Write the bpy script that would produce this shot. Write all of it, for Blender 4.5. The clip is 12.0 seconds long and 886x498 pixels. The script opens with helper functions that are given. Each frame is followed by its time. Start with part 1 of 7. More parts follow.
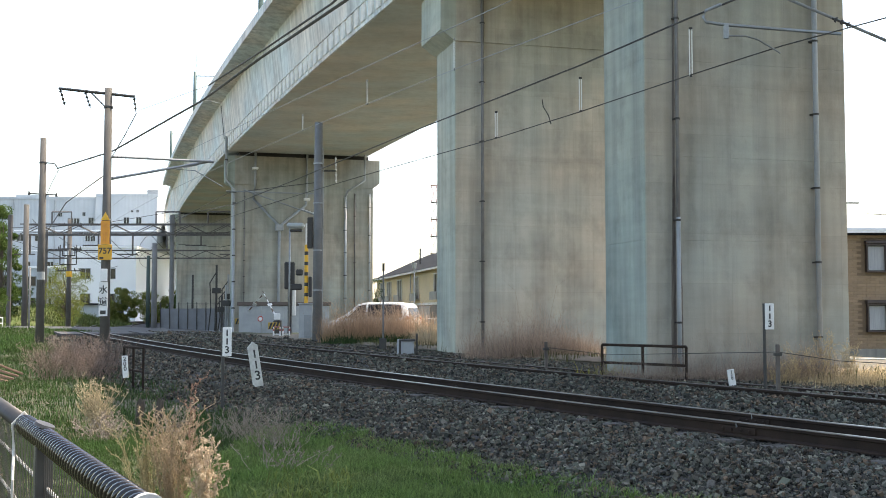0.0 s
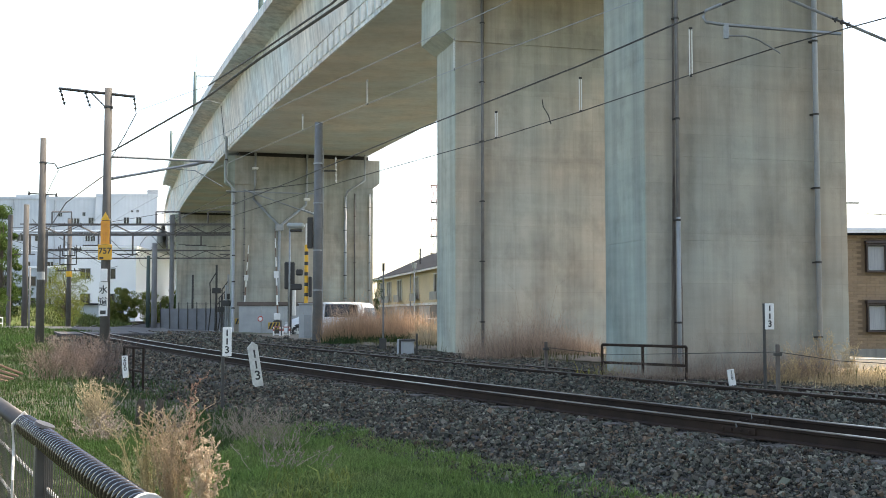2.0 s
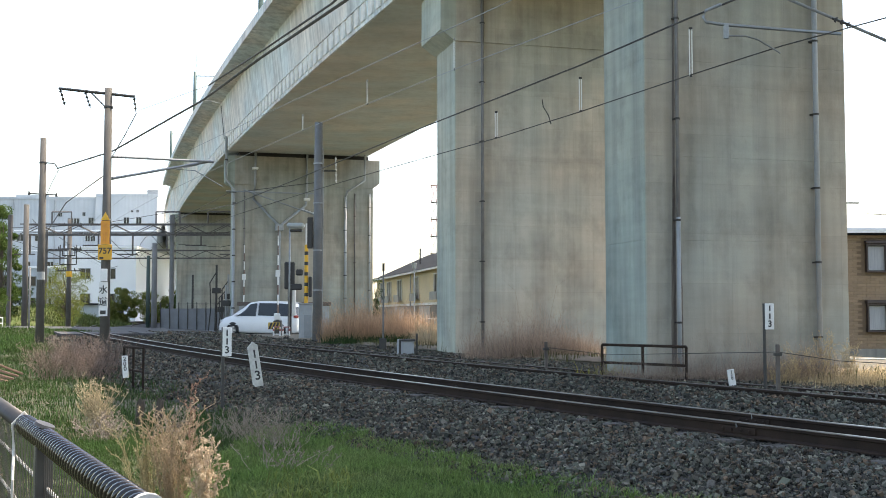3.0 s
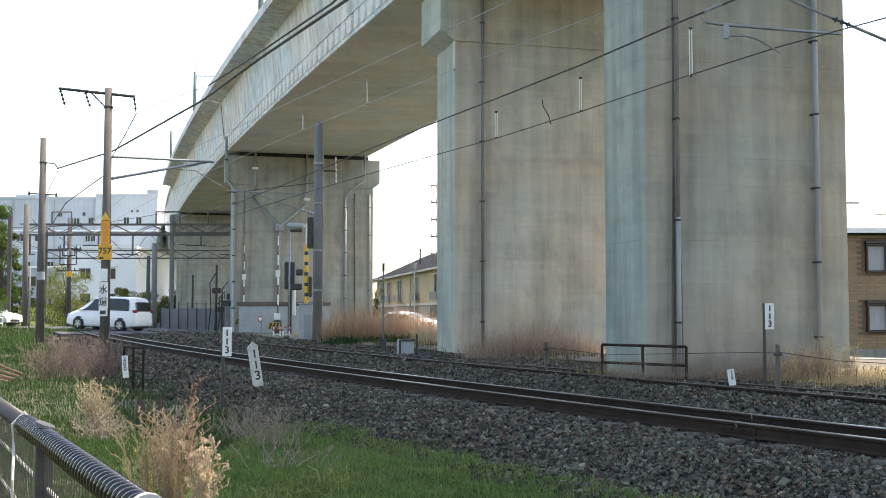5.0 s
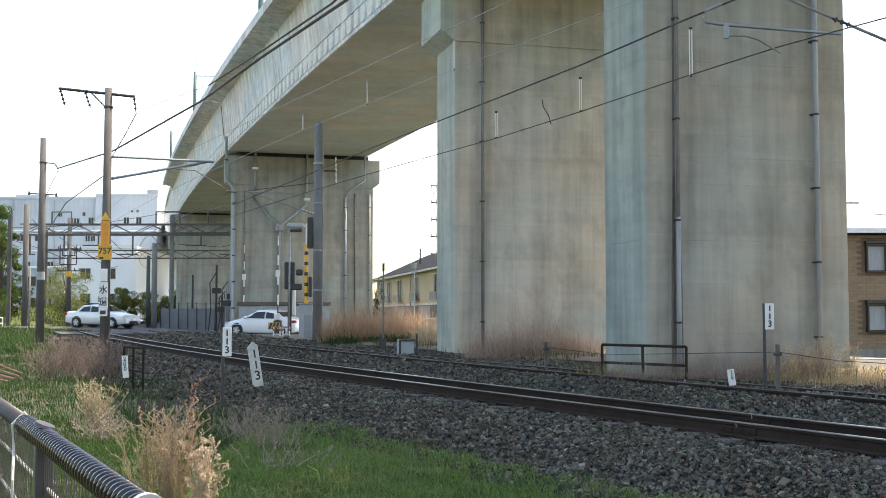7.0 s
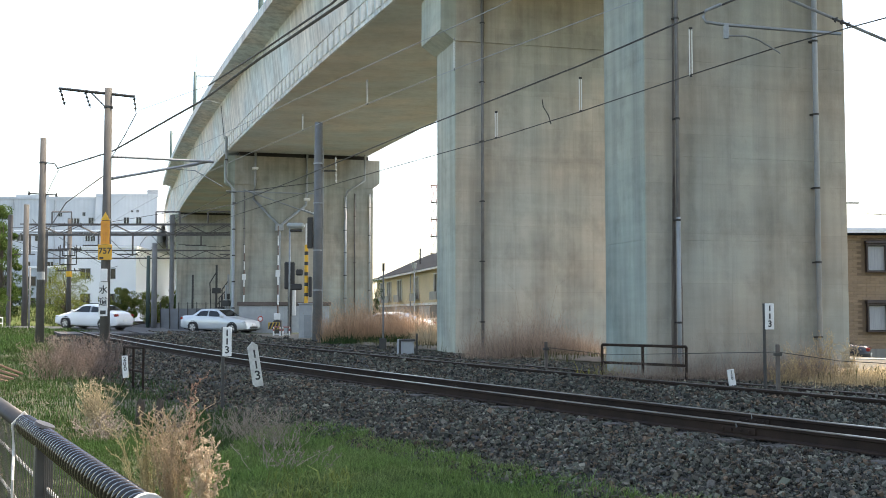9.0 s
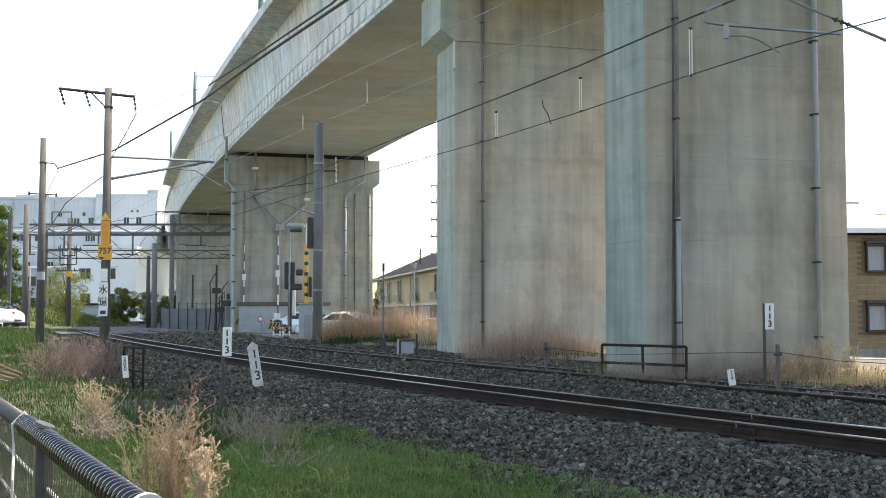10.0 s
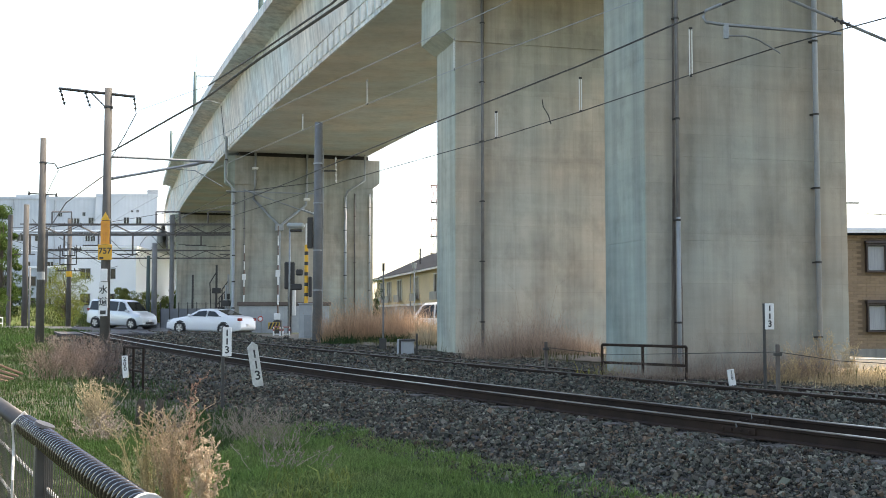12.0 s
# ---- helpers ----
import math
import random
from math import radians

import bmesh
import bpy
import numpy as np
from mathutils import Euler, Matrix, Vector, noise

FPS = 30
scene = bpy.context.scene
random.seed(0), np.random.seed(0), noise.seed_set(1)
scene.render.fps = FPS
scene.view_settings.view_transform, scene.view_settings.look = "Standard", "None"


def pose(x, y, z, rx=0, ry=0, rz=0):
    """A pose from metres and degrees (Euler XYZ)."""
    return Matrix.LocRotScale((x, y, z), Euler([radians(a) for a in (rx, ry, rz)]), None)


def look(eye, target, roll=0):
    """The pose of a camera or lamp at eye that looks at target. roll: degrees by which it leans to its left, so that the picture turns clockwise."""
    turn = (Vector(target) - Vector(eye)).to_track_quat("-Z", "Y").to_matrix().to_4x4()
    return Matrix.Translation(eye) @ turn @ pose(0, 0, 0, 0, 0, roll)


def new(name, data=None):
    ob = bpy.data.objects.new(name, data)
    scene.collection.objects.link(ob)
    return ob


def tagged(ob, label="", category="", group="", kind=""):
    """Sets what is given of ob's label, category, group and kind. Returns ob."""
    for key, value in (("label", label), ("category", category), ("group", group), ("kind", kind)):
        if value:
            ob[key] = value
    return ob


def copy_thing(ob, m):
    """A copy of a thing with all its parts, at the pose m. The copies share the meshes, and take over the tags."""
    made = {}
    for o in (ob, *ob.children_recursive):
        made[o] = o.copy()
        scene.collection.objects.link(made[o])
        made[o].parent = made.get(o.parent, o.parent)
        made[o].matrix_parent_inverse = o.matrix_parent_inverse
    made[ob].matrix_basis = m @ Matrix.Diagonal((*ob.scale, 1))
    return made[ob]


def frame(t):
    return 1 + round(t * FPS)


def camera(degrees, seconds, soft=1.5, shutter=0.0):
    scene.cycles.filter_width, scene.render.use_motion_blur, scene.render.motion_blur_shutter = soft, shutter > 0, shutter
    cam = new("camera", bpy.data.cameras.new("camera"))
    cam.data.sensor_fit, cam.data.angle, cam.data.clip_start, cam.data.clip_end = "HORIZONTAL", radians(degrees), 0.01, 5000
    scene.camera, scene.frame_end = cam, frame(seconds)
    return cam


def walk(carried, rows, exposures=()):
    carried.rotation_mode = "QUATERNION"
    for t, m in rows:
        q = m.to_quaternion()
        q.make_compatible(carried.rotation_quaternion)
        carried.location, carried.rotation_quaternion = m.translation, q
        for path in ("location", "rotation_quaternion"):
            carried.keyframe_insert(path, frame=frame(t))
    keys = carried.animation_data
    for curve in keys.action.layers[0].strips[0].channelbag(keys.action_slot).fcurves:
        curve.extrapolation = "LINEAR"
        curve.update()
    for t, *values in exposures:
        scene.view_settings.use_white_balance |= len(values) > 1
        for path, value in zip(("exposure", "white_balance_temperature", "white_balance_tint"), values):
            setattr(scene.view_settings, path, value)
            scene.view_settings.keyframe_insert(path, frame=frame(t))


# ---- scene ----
# ---- camera ----
cam = camera(42.2, 12.0, soft=0.9, shutter=0.4)
EYE = (0.0, 0.0, 1.2)
walk(cam, [(0.0, look(EYE, (0.0, 100.0, 6.914))), (12.0, look(EYE, (0.0, 100.0, 6.914)))],
     [(0.0, 1.87, 7520.0, 10.0), (12.0, 1.87, 7520.0, 10.0)])

# ---- light ----
SUN_AZ, SUN_EL = 62.0, 62.0   # degrees from +y towards +x, and above the horizon
world = bpy.data.worlds.new("sky")
scene.world = world
world.use_nodes = True
wn = world.node_tree
sky = wn.nodes.new("ShaderNodeTexSky")
sky.sky_type, sky.sun_disc = "NISHITA", False
sky.sun_elevation, sky.sun_rotation = radians(SUN_EL), radians(SUN_AZ)
sky.air_density, sky.dust_density, sky.ozone_density = 1.0, 2.0, 1.0
wn.links.new(sky.outputs["Color"], wn.nodes["Background"].inputs["Color"])
wn.nodes["Background"].inputs["Strength"].default_value = 0.15
sun = new("sun", bpy.data.lights.new("sun", "SUN"))
sun.data.energy, sun.data.angle, sun.data.color = 2.6, radians(0.6), (1.0, 0.94, 0.84)
az, el = radians(SUN_AZ), radians(SUN_EL)
SUN_DIR = Vector((math.sin(az) * math.cos(el), math.cos(az) * math.cos(el), math.sin(el)))
sun.matrix_world = look(SUN_DIR * 60, (0, 0, 0))

# ---- materials ----


def material(name, colour, rough=0.8, metal=0.0, tint=None, size=1.0, bump=0.0, bump_size=60.0, stains=0.0, island=0.0,
             piece=0.0, spec=0.5, stretch=(1, 1, 1), hues=None, formed=0.0, panels=0.0, sky_tint=None, grain=0.18):
    """A surface of one colour that drifts towards tint in patches of about size metres, with fine grain and relief."""
    m = bpy.data.materials.new(name)
    m.use_nodes = True
    nt = m.node_tree
    bs = nt.nodes["Principled BSDF"]
    bs.inputs["Roughness"].default_value, bs.inputs["Metallic"].default_value = rough, metal
    bs.inputs["Specular IOR Level"].default_value = spec
    tint = tint or tuple(c * 0.72 for c in colour)
    geo = nt.nodes.new("ShaderNodeNewGeometry")
    mp = nt.nodes.new("ShaderNodeMapping")
    mp.inputs["Scale"].default_value = stretch
    co = nt.nodes.new("ShaderNodeTexCoord")
    nt.links.new(co.outputs["Object"], mp.inputs["Vector"])
    big = nt.nodes.new("ShaderNodeTexNoise")
    big.inputs["Scale"].default_value, big.inputs["Detail"].default_value, big.inputs["Roughness"].default_value = 1.0 / size, 5, 0.62
    nt.links.new(mp.outputs["Vector"], big.inputs["Vector"])
    fine = nt.nodes.new("ShaderNodeTexNoise")
    fine.inputs["Scale"].default_value, fine.inputs["Detail"].default_value = bump_size, 4
    nt.links.new(mp.outputs["Vector"], fine.inputs["Vector"])
    mix = nt.nodes.new("ShaderNodeMix")
    mix.data_type = "RGBA"
    mix.inputs["A"].default_value, mix.inputs["B"].default_value = (*colour, 1), (*tint, 1)
    ramp = nt.nodes.new("ShaderNodeMapRange")
    ramp.inputs["From Min"].default_value, ramp.inputs["From Max"].default_value = 0.35, 0.68
    nt.links.new(big.outputs["Fac"], ramp.inputs["Value"])
    nt.links.new(ramp.outputs["Result"], mix.inputs["Factor"])
    out = mix.outputs["Result"]

    def times(out, value, low, high):
        r = nt.nodes.new("ShaderNodeMapRange")
        r.inputs["To Min"].default_value, r.inputs["To Max"].default_value = low, high
        nt.links.new(value, r.inputs["Value"])
        mul = nt.nodes.new("ShaderNodeMix")
        mul.data_type, mul.blend_type = "RGBA", "MULTIPLY"
        mul.inputs["Factor"].default_value = 1
        nt.links.new(out, mul.inputs["A"])
        nt.links.new(r.outputs["Result"], mul.inputs["B"])
        return mul.outputs["Result"]

    out = times(out, fine.outputs["Fac"], 1 - grain, 1 + grain)
    if stains:
        # narrow streaks that run down the surface
        mp2 = nt.nodes.new("ShaderNodeMapping")
        mp2.inputs["Scale"].default_value = (3.2, 3.2, 0.10)
        nt.links.new(co.outputs["Object"], mp2.inputs["Vector"])
        run = nt.nodes.new("ShaderNodeTexNoise")
        run.inputs["Scale"].default_value, run.inputs["Detail"].default_value = 1.0, 6
        nt.links.new(mp2.outputs["Vector"], run.inputs["Vector"])
        rr = nt.nodes.new("ShaderNodeMapRange")
        rr.inputs["From Min"].default_value, rr.inputs["From Max"].default_value = 0.42, 0.72
        nt.links.new(run.outputs["Fac"], rr.inputs["Value"])
        out = times(out, rr.outputs["Result"], 1.0 + stains * 0.25, 1.0 - stains)
    if formed:
        # marks of the formwork: thin streaks, faint level bands, blotches, and warm and cool pours
        for scale, detail, lo, hi, low, high in (((3.4, 3.4, 0.16), 4, 0.40, 0.72, 1.06, 0.84), ((0.22, 0.22, 2.6), 4, 0.3, 0.7, 1.08, 0.90), ((1.3, 1.3, 0.9), 7, 0.5, 0.68, 1.04, 0.80),
                                                  ((0.6, 0.6, 0.25), 4, 0.45, 0.6, 1.05, 0.90)):
            mpf = nt.nodes.new("ShaderNodeMapping")
            mpf.inputs["Scale"].default_value = scale
            nt.links.new(co.outputs["Object"], mpf.inputs["Vector"])
            nf = nt.nodes.new("ShaderNodeTexNoise")
            nf.inputs["Scale"].default_value, nf.inputs["Detail"].default_value, nf.inputs["Roughness"].default_value = 1.0, detail, 0.65
            nt.links.new(mpf.outputs["Vector"], nf.inputs["Vector"])
            rf = nt.nodes.new("ShaderNodeMapRange")
            rf.inputs["From Min"].default_value, rf.inputs["From Max"].default_value = lo, hi
            nt.links.new(nf.outputs["Fac"], rf.inputs["Value"])
            out = times(out, rf.outputs["Result"], 1 + (low - 1) * formed, 1 + (high - 1) * formed)
        pour = nt.nodes.new("ShaderNodeTexNoise")
        pour.inputs["Scale"].default_value, pour.inputs["Detail"].default_value = 0.28, 3
        nt.links.new(co.outputs["Object"], pour.inputs["Vector"])
        cp = nt.nodes.new("ShaderNodeValToRGB")
        cp.color_ramp.elements[0].position, cp.color_ramp.elements[0].color = 0.38, (1.07, 0.99, 0.90, 1)
        cp.color_ramp.elements[1].position, cp.color_ramp.elements[1].color = 0.62, (0.93, 1.0, 0.99, 1)
        nt.links.new(pour.outputs["Fac"], cp.inputs["Fac"])
        mc = nt.nodes.new("ShaderNodeMix")
        mc.data_type, mc.blend_type = "RGBA", "MULTIPLY"
        mc.inputs["Factor"].default_value = 1
        nt.links.new(out, mc.inputs["A"])
        nt.links.new(cp.outputs["Color"], mc.inputs["B"])
        out = mc.outputs["Result"]
    if panels or sky_tint:
        xyz = nt.nodes.new("ShaderNodeSeparateXYZ")
        nt.links.new(co.outputs["Object"], xyz.inputs["Vector"])
    if panels:
        # prints of the form panels: each sheet left its own tone and a hairline round it
        flat = nt.nodes.new("ShaderNodeCombineXYZ")
        nt.links.new(xyz.outputs["X"], flat.inputs["X"])
        nt.links.new(xyz.outputs["Z"], flat.inputs["Y"])
        br = nt.nodes.new("ShaderNodeTexBrick")
        br.offset, br.squash = 0.0, 1.0
        for key, val in (("Color1", (1 - panels, 1 - panels, 1 - panels, 1)), ("Color2", (1 + panels, 1 + panels * 0.9, 1 + panels * 0.7, 1)), ("Mortar", (0.90, 0.89, 0.88, 1))):
            br.inputs[key].default_value = val
        for key, val in (("Scale", 1.0), ("Mortar Size", 0.006), ("Mortar Smooth", 0.6), ("Brick Width", 0.62), ("Row Height", 0.98)):
            br.inputs[key].default_value = val
        nt.links.new(flat.outputs["Vector"], br.inputs["Vector"])
        mb = nt.nodes.new("ShaderNodeMix")
        mb.data_type, mb.blend_type = "RGBA", "MULTIPLY"
        mb.inputs["Factor"].default_value = 1
        nt.links.new(out, mb.inputs["A"])
        nt.links.new(br.outputs["Color"], mb.inputs["B"])
        out = mb.outputs["Result"]
    if sky_tint:
        # cool pale tint on the end face, painted in place of blue sky light
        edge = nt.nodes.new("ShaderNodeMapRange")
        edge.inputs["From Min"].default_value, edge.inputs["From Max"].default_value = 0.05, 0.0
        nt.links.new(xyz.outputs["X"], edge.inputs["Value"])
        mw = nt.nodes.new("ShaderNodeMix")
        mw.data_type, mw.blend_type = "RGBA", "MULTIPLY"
        mw.inputs["B"].default_value = (*sky_tint, 1)
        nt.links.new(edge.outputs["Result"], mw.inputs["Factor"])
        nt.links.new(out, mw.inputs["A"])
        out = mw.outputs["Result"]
    if hues:
        # each piece takes one of a few colours
        fr = nt.nodes.new("ShaderNodeMath")
        fr.operation = "MULTIPLY"
        fr.inputs[1].default_value = 13.7
        nt.links.new(geo.outputs["Random Per Island"], fr.inputs[0])
        fk = nt.nodes.new("ShaderNodeMath")
        fk.operation = "FRACT"
        nt.links.new(fr.outputs[0], fk.inputs[0])
        cr = nt.nodes.new("ShaderNodeValToRGB")
        cr.color_ramp.interpolation = "CONSTANT"
        while len(cr.color_ramp.elements) < len(hues):
            cr.color_ramp.elements.new(0.5)
        for i, hue in enumerate(hues):
            cr.color_ramp.elements[i].position, cr.color_ramp.elements[i].color = i / len(hues), (*hue, 1)
        nt.links.new(fk.outputs[0], cr.inputs["Fac"])
        mh = nt.nodes.new("ShaderNodeMix")
        mh.data_type, mh.blend_type = "RGBA", "MULTIPLY"
        mh.inputs["Factor"].default_value = 1
        nt.links.new(out, mh.inputs["A"])
        nt.links.new(cr.outputs["Color"], mh.inputs["B"])
        out = mh.outputs["Result"]
    if island:
        out = times(out, geo.outputs["Random Per Island"], 1 - island, 1 + island)
    if piece:
        info = nt.nodes.new("ShaderNodeObjectInfo")
        out = times(out, info.outputs["Random"], 1 - piece, 1 + piece)
    nt.links.new(out, bs.inputs["Base Color"])
    if bump:
        b = nt.nodes.new("ShaderNodeBump")
        b.inputs["Strength"].default_value, b.inputs["Distance"].default_value = 0.6, bump
        nt.links.new(fine.outputs["Fac"], b.inputs["Height"])
        nt.links.new(b.outputs["Normal"], bs.inputs["Normal"])
    return m


def leafy(name, colour, tint, island=0.35, through_light=0.35):
    """Thin leaves and stalks: some of the light passes through them."""
    m = material(name, colour, 0.75, tint=tint, size=0.9, island=island, spec=0.2)
    nt = m.node_tree
    bs = nt.nodes["Principled BSDF"]
    tr = nt.nodes.new("ShaderNodeBsdfTranslucent")
    mx = nt.nodes.new("ShaderNodeMixShader")
    mx.inputs["Fac"].default_value = through_light
    nt.links.new(bs.inputs["Base Color"].links[0].from_socket, tr.inputs["Color"])
    nt.links.new(bs.outputs["BSDF"], mx.inputs[1])
    nt.links.new(tr.outputs["BSDF"], mx.inputs[2])
    nt.links.new(mx.outputs["Shader"], nt.nodes["Material Output"].inputs["Surface"])
    return m


# The end faces of both pier concretes carry painted-in sky light
CONCRETE = material("concrete", (0.46, 0.42, 0.36), 0.88, tint=(0.35, 0.335, 0.30), size=2.4, bump=0.004, bump_size=35, stains=0.10, piece=0.04, formed=0.9, panels=0.055, sky_tint=(0.94, 1.10, 1.13), grain=0.07)
CONCRETE_COOL = material("cool_grey_concrete", (0.345, 0.327, 0.29), 0.88, tint=(0.265, 0.265, 0.244), size=2.4, bump=0.004, bump_size=35, stains=0.12, piece=0.04, formed=0.95, panels=0.055, sky_tint=(0.96, 1.15, 1.19), grain=0.07)
CONCRETE_DARK = material("concrete_weathered", (0.27, 0.26, 0.23), 0.9, tint=(0.19, 0.185, 0.17), size=2.2, bump=0.004, bump_size=40, stains=0.3)
# Bluish base offsets the warm light bounced up from the ground
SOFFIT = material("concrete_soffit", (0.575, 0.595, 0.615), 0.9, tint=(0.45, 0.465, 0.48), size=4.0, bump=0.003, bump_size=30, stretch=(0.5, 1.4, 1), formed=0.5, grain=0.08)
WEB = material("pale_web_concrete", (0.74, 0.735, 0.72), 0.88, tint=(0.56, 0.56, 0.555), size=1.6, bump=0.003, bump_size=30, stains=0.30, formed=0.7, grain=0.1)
JOINT = material("joint_black", (0.03, 0.028, 0.026), 0.8)
STEEL = material("galvanised_steel", (0.33, 0.35, 0.36), 0.5, 0.6, size=0.6)
STEEL_DARK = material("dark_steel", (0.06, 0.058, 0.055), 0.6, 0.4, size=0.5)
RUST = material("rusty_steel", (0.036, 0.024, 0.018), 0.9, 0.0, tint=(0.022, 0.016, 0.013), size=0.35, bump=0.002, bump_size=90, spec=0.15)
SHINE = material("polished_rail", (0.26, 0.245, 0.225), 0.30, 1.0, tint=(0.10, 0.085, 0.07), size=1.1)
DULL = material("dull_rail_top", (0.075, 0.062, 0.052), 0.6, 0.3, tint=(0.045, 0.038, 0.033), size=0.8)
POLE = material("pole_concrete", (0.185, 0.187, 0.187), 0.9, tint=(0.135, 0.136, 0.136), size=0.8, bump=0.002, bump_size=60)
# Darker and browner than POLE
POLE_BROWN = material("dark_brown_pole_concrete", (0.118, 0.110, 0.102), 0.92, tint=(0.085, 0.079, 0.073), size=0.8, bump=0.002, bump_size=60)
PIPE = material("grey_pipe", (0.34, 0.36, 0.37), 0.5, tint=(0.25, 0.27, 0.28), size=0.9)
PIPE_DARK = material("stained_pipe", (0.105, 0.095, 0.088), 0.6, tint=(0.065, 0.056, 0.052), size=0.9)
PIPE_WORN = material("worn_pipe", (0.20, 0.195, 0.185), 0.6, tint=(0.12, 0.108, 0.10), size=0.7)
RUST_STAIN = material("rust_stained_concrete", (0.105, 0.088, 0.075), 0.9, tint=(0.17, 0.15, 0.13), size=0.25, stretch=(6, 6, 0.7))
SOIL = material("soil_and_turf", (0.04, 0.055, 0.018), 0.95, tint=(0.065, 0.055, 0.033), size=1.6, bump=0.03, bump_size=14)
BOUNCE_SOIL = material("pale_bounce_soil", (0.13, 0.112, 0.085), 0.95, tint=(0.095, 0.083, 0.063), size=1.2, bump=0.02, bump_size=20)
# Bed is near black so that shade between the stones is painted in
BED = material("ballast_bed", (0.026, 0.025, 0.024), 0.95, tint=(0.018, 0.018, 0.018), size=0.5, bump=0.03, bump_size=18)
STONE = material("ballast_stone", (0.086, 0.084, 0.073), 0.9, tint=(0.066, 0.059, 0.048), size=0.9, bump=0.004, bump_size=70, island=0.75, spec=0.25,
                 hues=((1, 1, 1), (0.85, 1.0, 0.92), (1.2, 0.92, 0.75), (1.45, 1.5, 1.4), (0.55, 0.56, 0.55), (1.0, 0.95, 0.85), (0.75, 0.8, 0.78)))
STONE_DARK = material("brake_dust_stone", (0.032, 0.026, 0.023), 0.95, tint=(0.022, 0.019, 0.018), size=0.6, bump=0.004, bump_size=70, island=0.5)
STONE_PIECE = material("ballast_stone_single", (0.085, 0.083, 0.075), 0.9, tint=(0.055, 0.05, 0.043), size=0.3, bump=0.004, bump_size=70, piece=0.6, spec=0.25)
ASPHALT = material("asphalt", (0.075, 0.075, 0.078), 0.9, tint=(0.05, 0.05, 0.052), size=1.5, bump=0.005, bump_size=80)
WOOD = material("sleeper", (0.10, 0.095, 0.09), 0.9, tint=(0.06, 0.055, 0.05), size=0.4)
WHITE = material("white_paint", (0.76, 0.76, 0.74), 0.5, tint=(0.62, 0.62, 0.60), size=0.5)
BLACK = material("black_paint", (0.02, 0.02, 0.022), 0.45)
YELLOW = material("yellow_paint", (0.75, 0.42, 0.03), 0.5, tint=(0.62, 0.34, 0.03), size=0.4)
RED = material("red_paint", (0.5, 0.03, 0.025), 0.45)
GLASS = material("dark_glass", (0.014, 0.017, 0.019), 0.06, spec=0.45)
GRASS = leafy("grass", (0.038, 0.086, 0.019), (0.064, 0.098, 0.033), island=0.45, through_light=0.38)
STRAW = leafy("dry_stalks", (0.44, 0.36, 0.24), (0.30, 0.235, 0.16))
REED = leafy("red_brown_reed", (0.47, 0.315, 0.20), (0.35, 0.245, 0.17))
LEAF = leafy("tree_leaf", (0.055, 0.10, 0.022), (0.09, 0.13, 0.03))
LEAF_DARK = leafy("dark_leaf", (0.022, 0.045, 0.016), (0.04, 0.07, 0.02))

# ---- mesh tools ----


def part(name, bm, mat, parent=None, label="", smooth=False):
    """Links a bmesh as one mesh object under a thing or a part."""
    me = bpy.data.meshes.new(name)
    bm.normal_update()
    if smooth:
        for f in bm.faces:
            f.smooth = True
    bm.to_mesh(me)
    bm.free()
    me.materials.append(mat)
    ob = new(name, me)
    ob.parent = parent
    if label:
        tagged(ob, label)
    return ob


def thing(name, at, label, category, group="", kind=""):
    ob = new(name)
    ob.matrix_basis = at if isinstance(at, Matrix) else pose(*at)
    return tagged(ob, label, category, group, kind)


def box(bm, x0, x1, y0, y1, z0, z1, bevel=0.0, m=None):
    made = bmesh.ops.create_cube(bm, size=1.0)["verts"]
    for v in made:
        v.co = Vector(((x0 + x1) / 2 + v.co.x * (x1 - x0), (y0 + y1) / 2 + v.co.y * (y1 - y0), (z0 + z1) / 2 + v.co.z * (z1 - z0)))
    if bevel:
        edges = list({e for v in made for e in v.link_edges})
        made = bmesh.ops.bevel(bm, geom=edges, offset=bevel, segments=1, affect="EDGES")["verts"]
    if m:
        bmesh.ops.transform(bm, matrix=m, verts=list(made))
    return bm


def rod(bm, a, b, r0, r1=None, n=8, caps=True):
    """A round bar from a to b."""
    a, b = Vector(a), Vector(b)
    d = b - a
    m = Matrix.Translation((a + b) / 2) @ d.to_track_quat("Z", "Y").to_matrix().to_4x4()
    bmesh.ops.create_cone(bm, cap_ends=caps, segments=n, radius1=r0, radius2=r0 if r1 is None else r1, depth=d.length, matrix=m)
    return bm


def chain(bm, points, r, n=6):
    """A tube along points, with mitred bends."""
    pts = [Vector(p) for p in points]
    rings = []
    for i, p in enumerate(pts):
        d = (pts[min(i + 1, len(pts) - 1)] - pts[max(i - 1, 0)]).normalized()
        u = d.cross(Vector((0, 0, 1)))
        u = u.normalized() if u.length > 1e-4 else Vector((1, 0, 0))
        w = u.cross(d)
        rings.append([bm.verts.new(p + r * (math.cos(2 * math.pi * k / n) * u + math.sin(2 * math.pi * k / n) * w)) for k in range(n)])
    for a, b in zip(rings, rings[1:]):
        for k in range(n):
            bm.faces.new((a[k], a[(k + 1) % n], b[(k + 1) % n], b[k]))
    bm.faces.new(rings[0])
    bm.faces.new(rings[-1][::-1])
    return bm


def prism(bm, outline, y0, y1):
    """An outline in x and z, pushed from y0 to y1."""
    a = [bm.verts.new((x, y0, z)) for x, z in outline]
    b = [bm.verts.new((x, y1, z)) for x, z in outline]
    n = len(a)
    bm.faces.new(a)
    bm.faces.new(b[::-1])
    for k in range(n):
        bm.faces.new((a[k], b[k], b[(k + 1) % n], a[(k + 1) % n]))
    bmesh.ops.recalc_face_normals(bm, faces=bm.faces[:])
    return bm


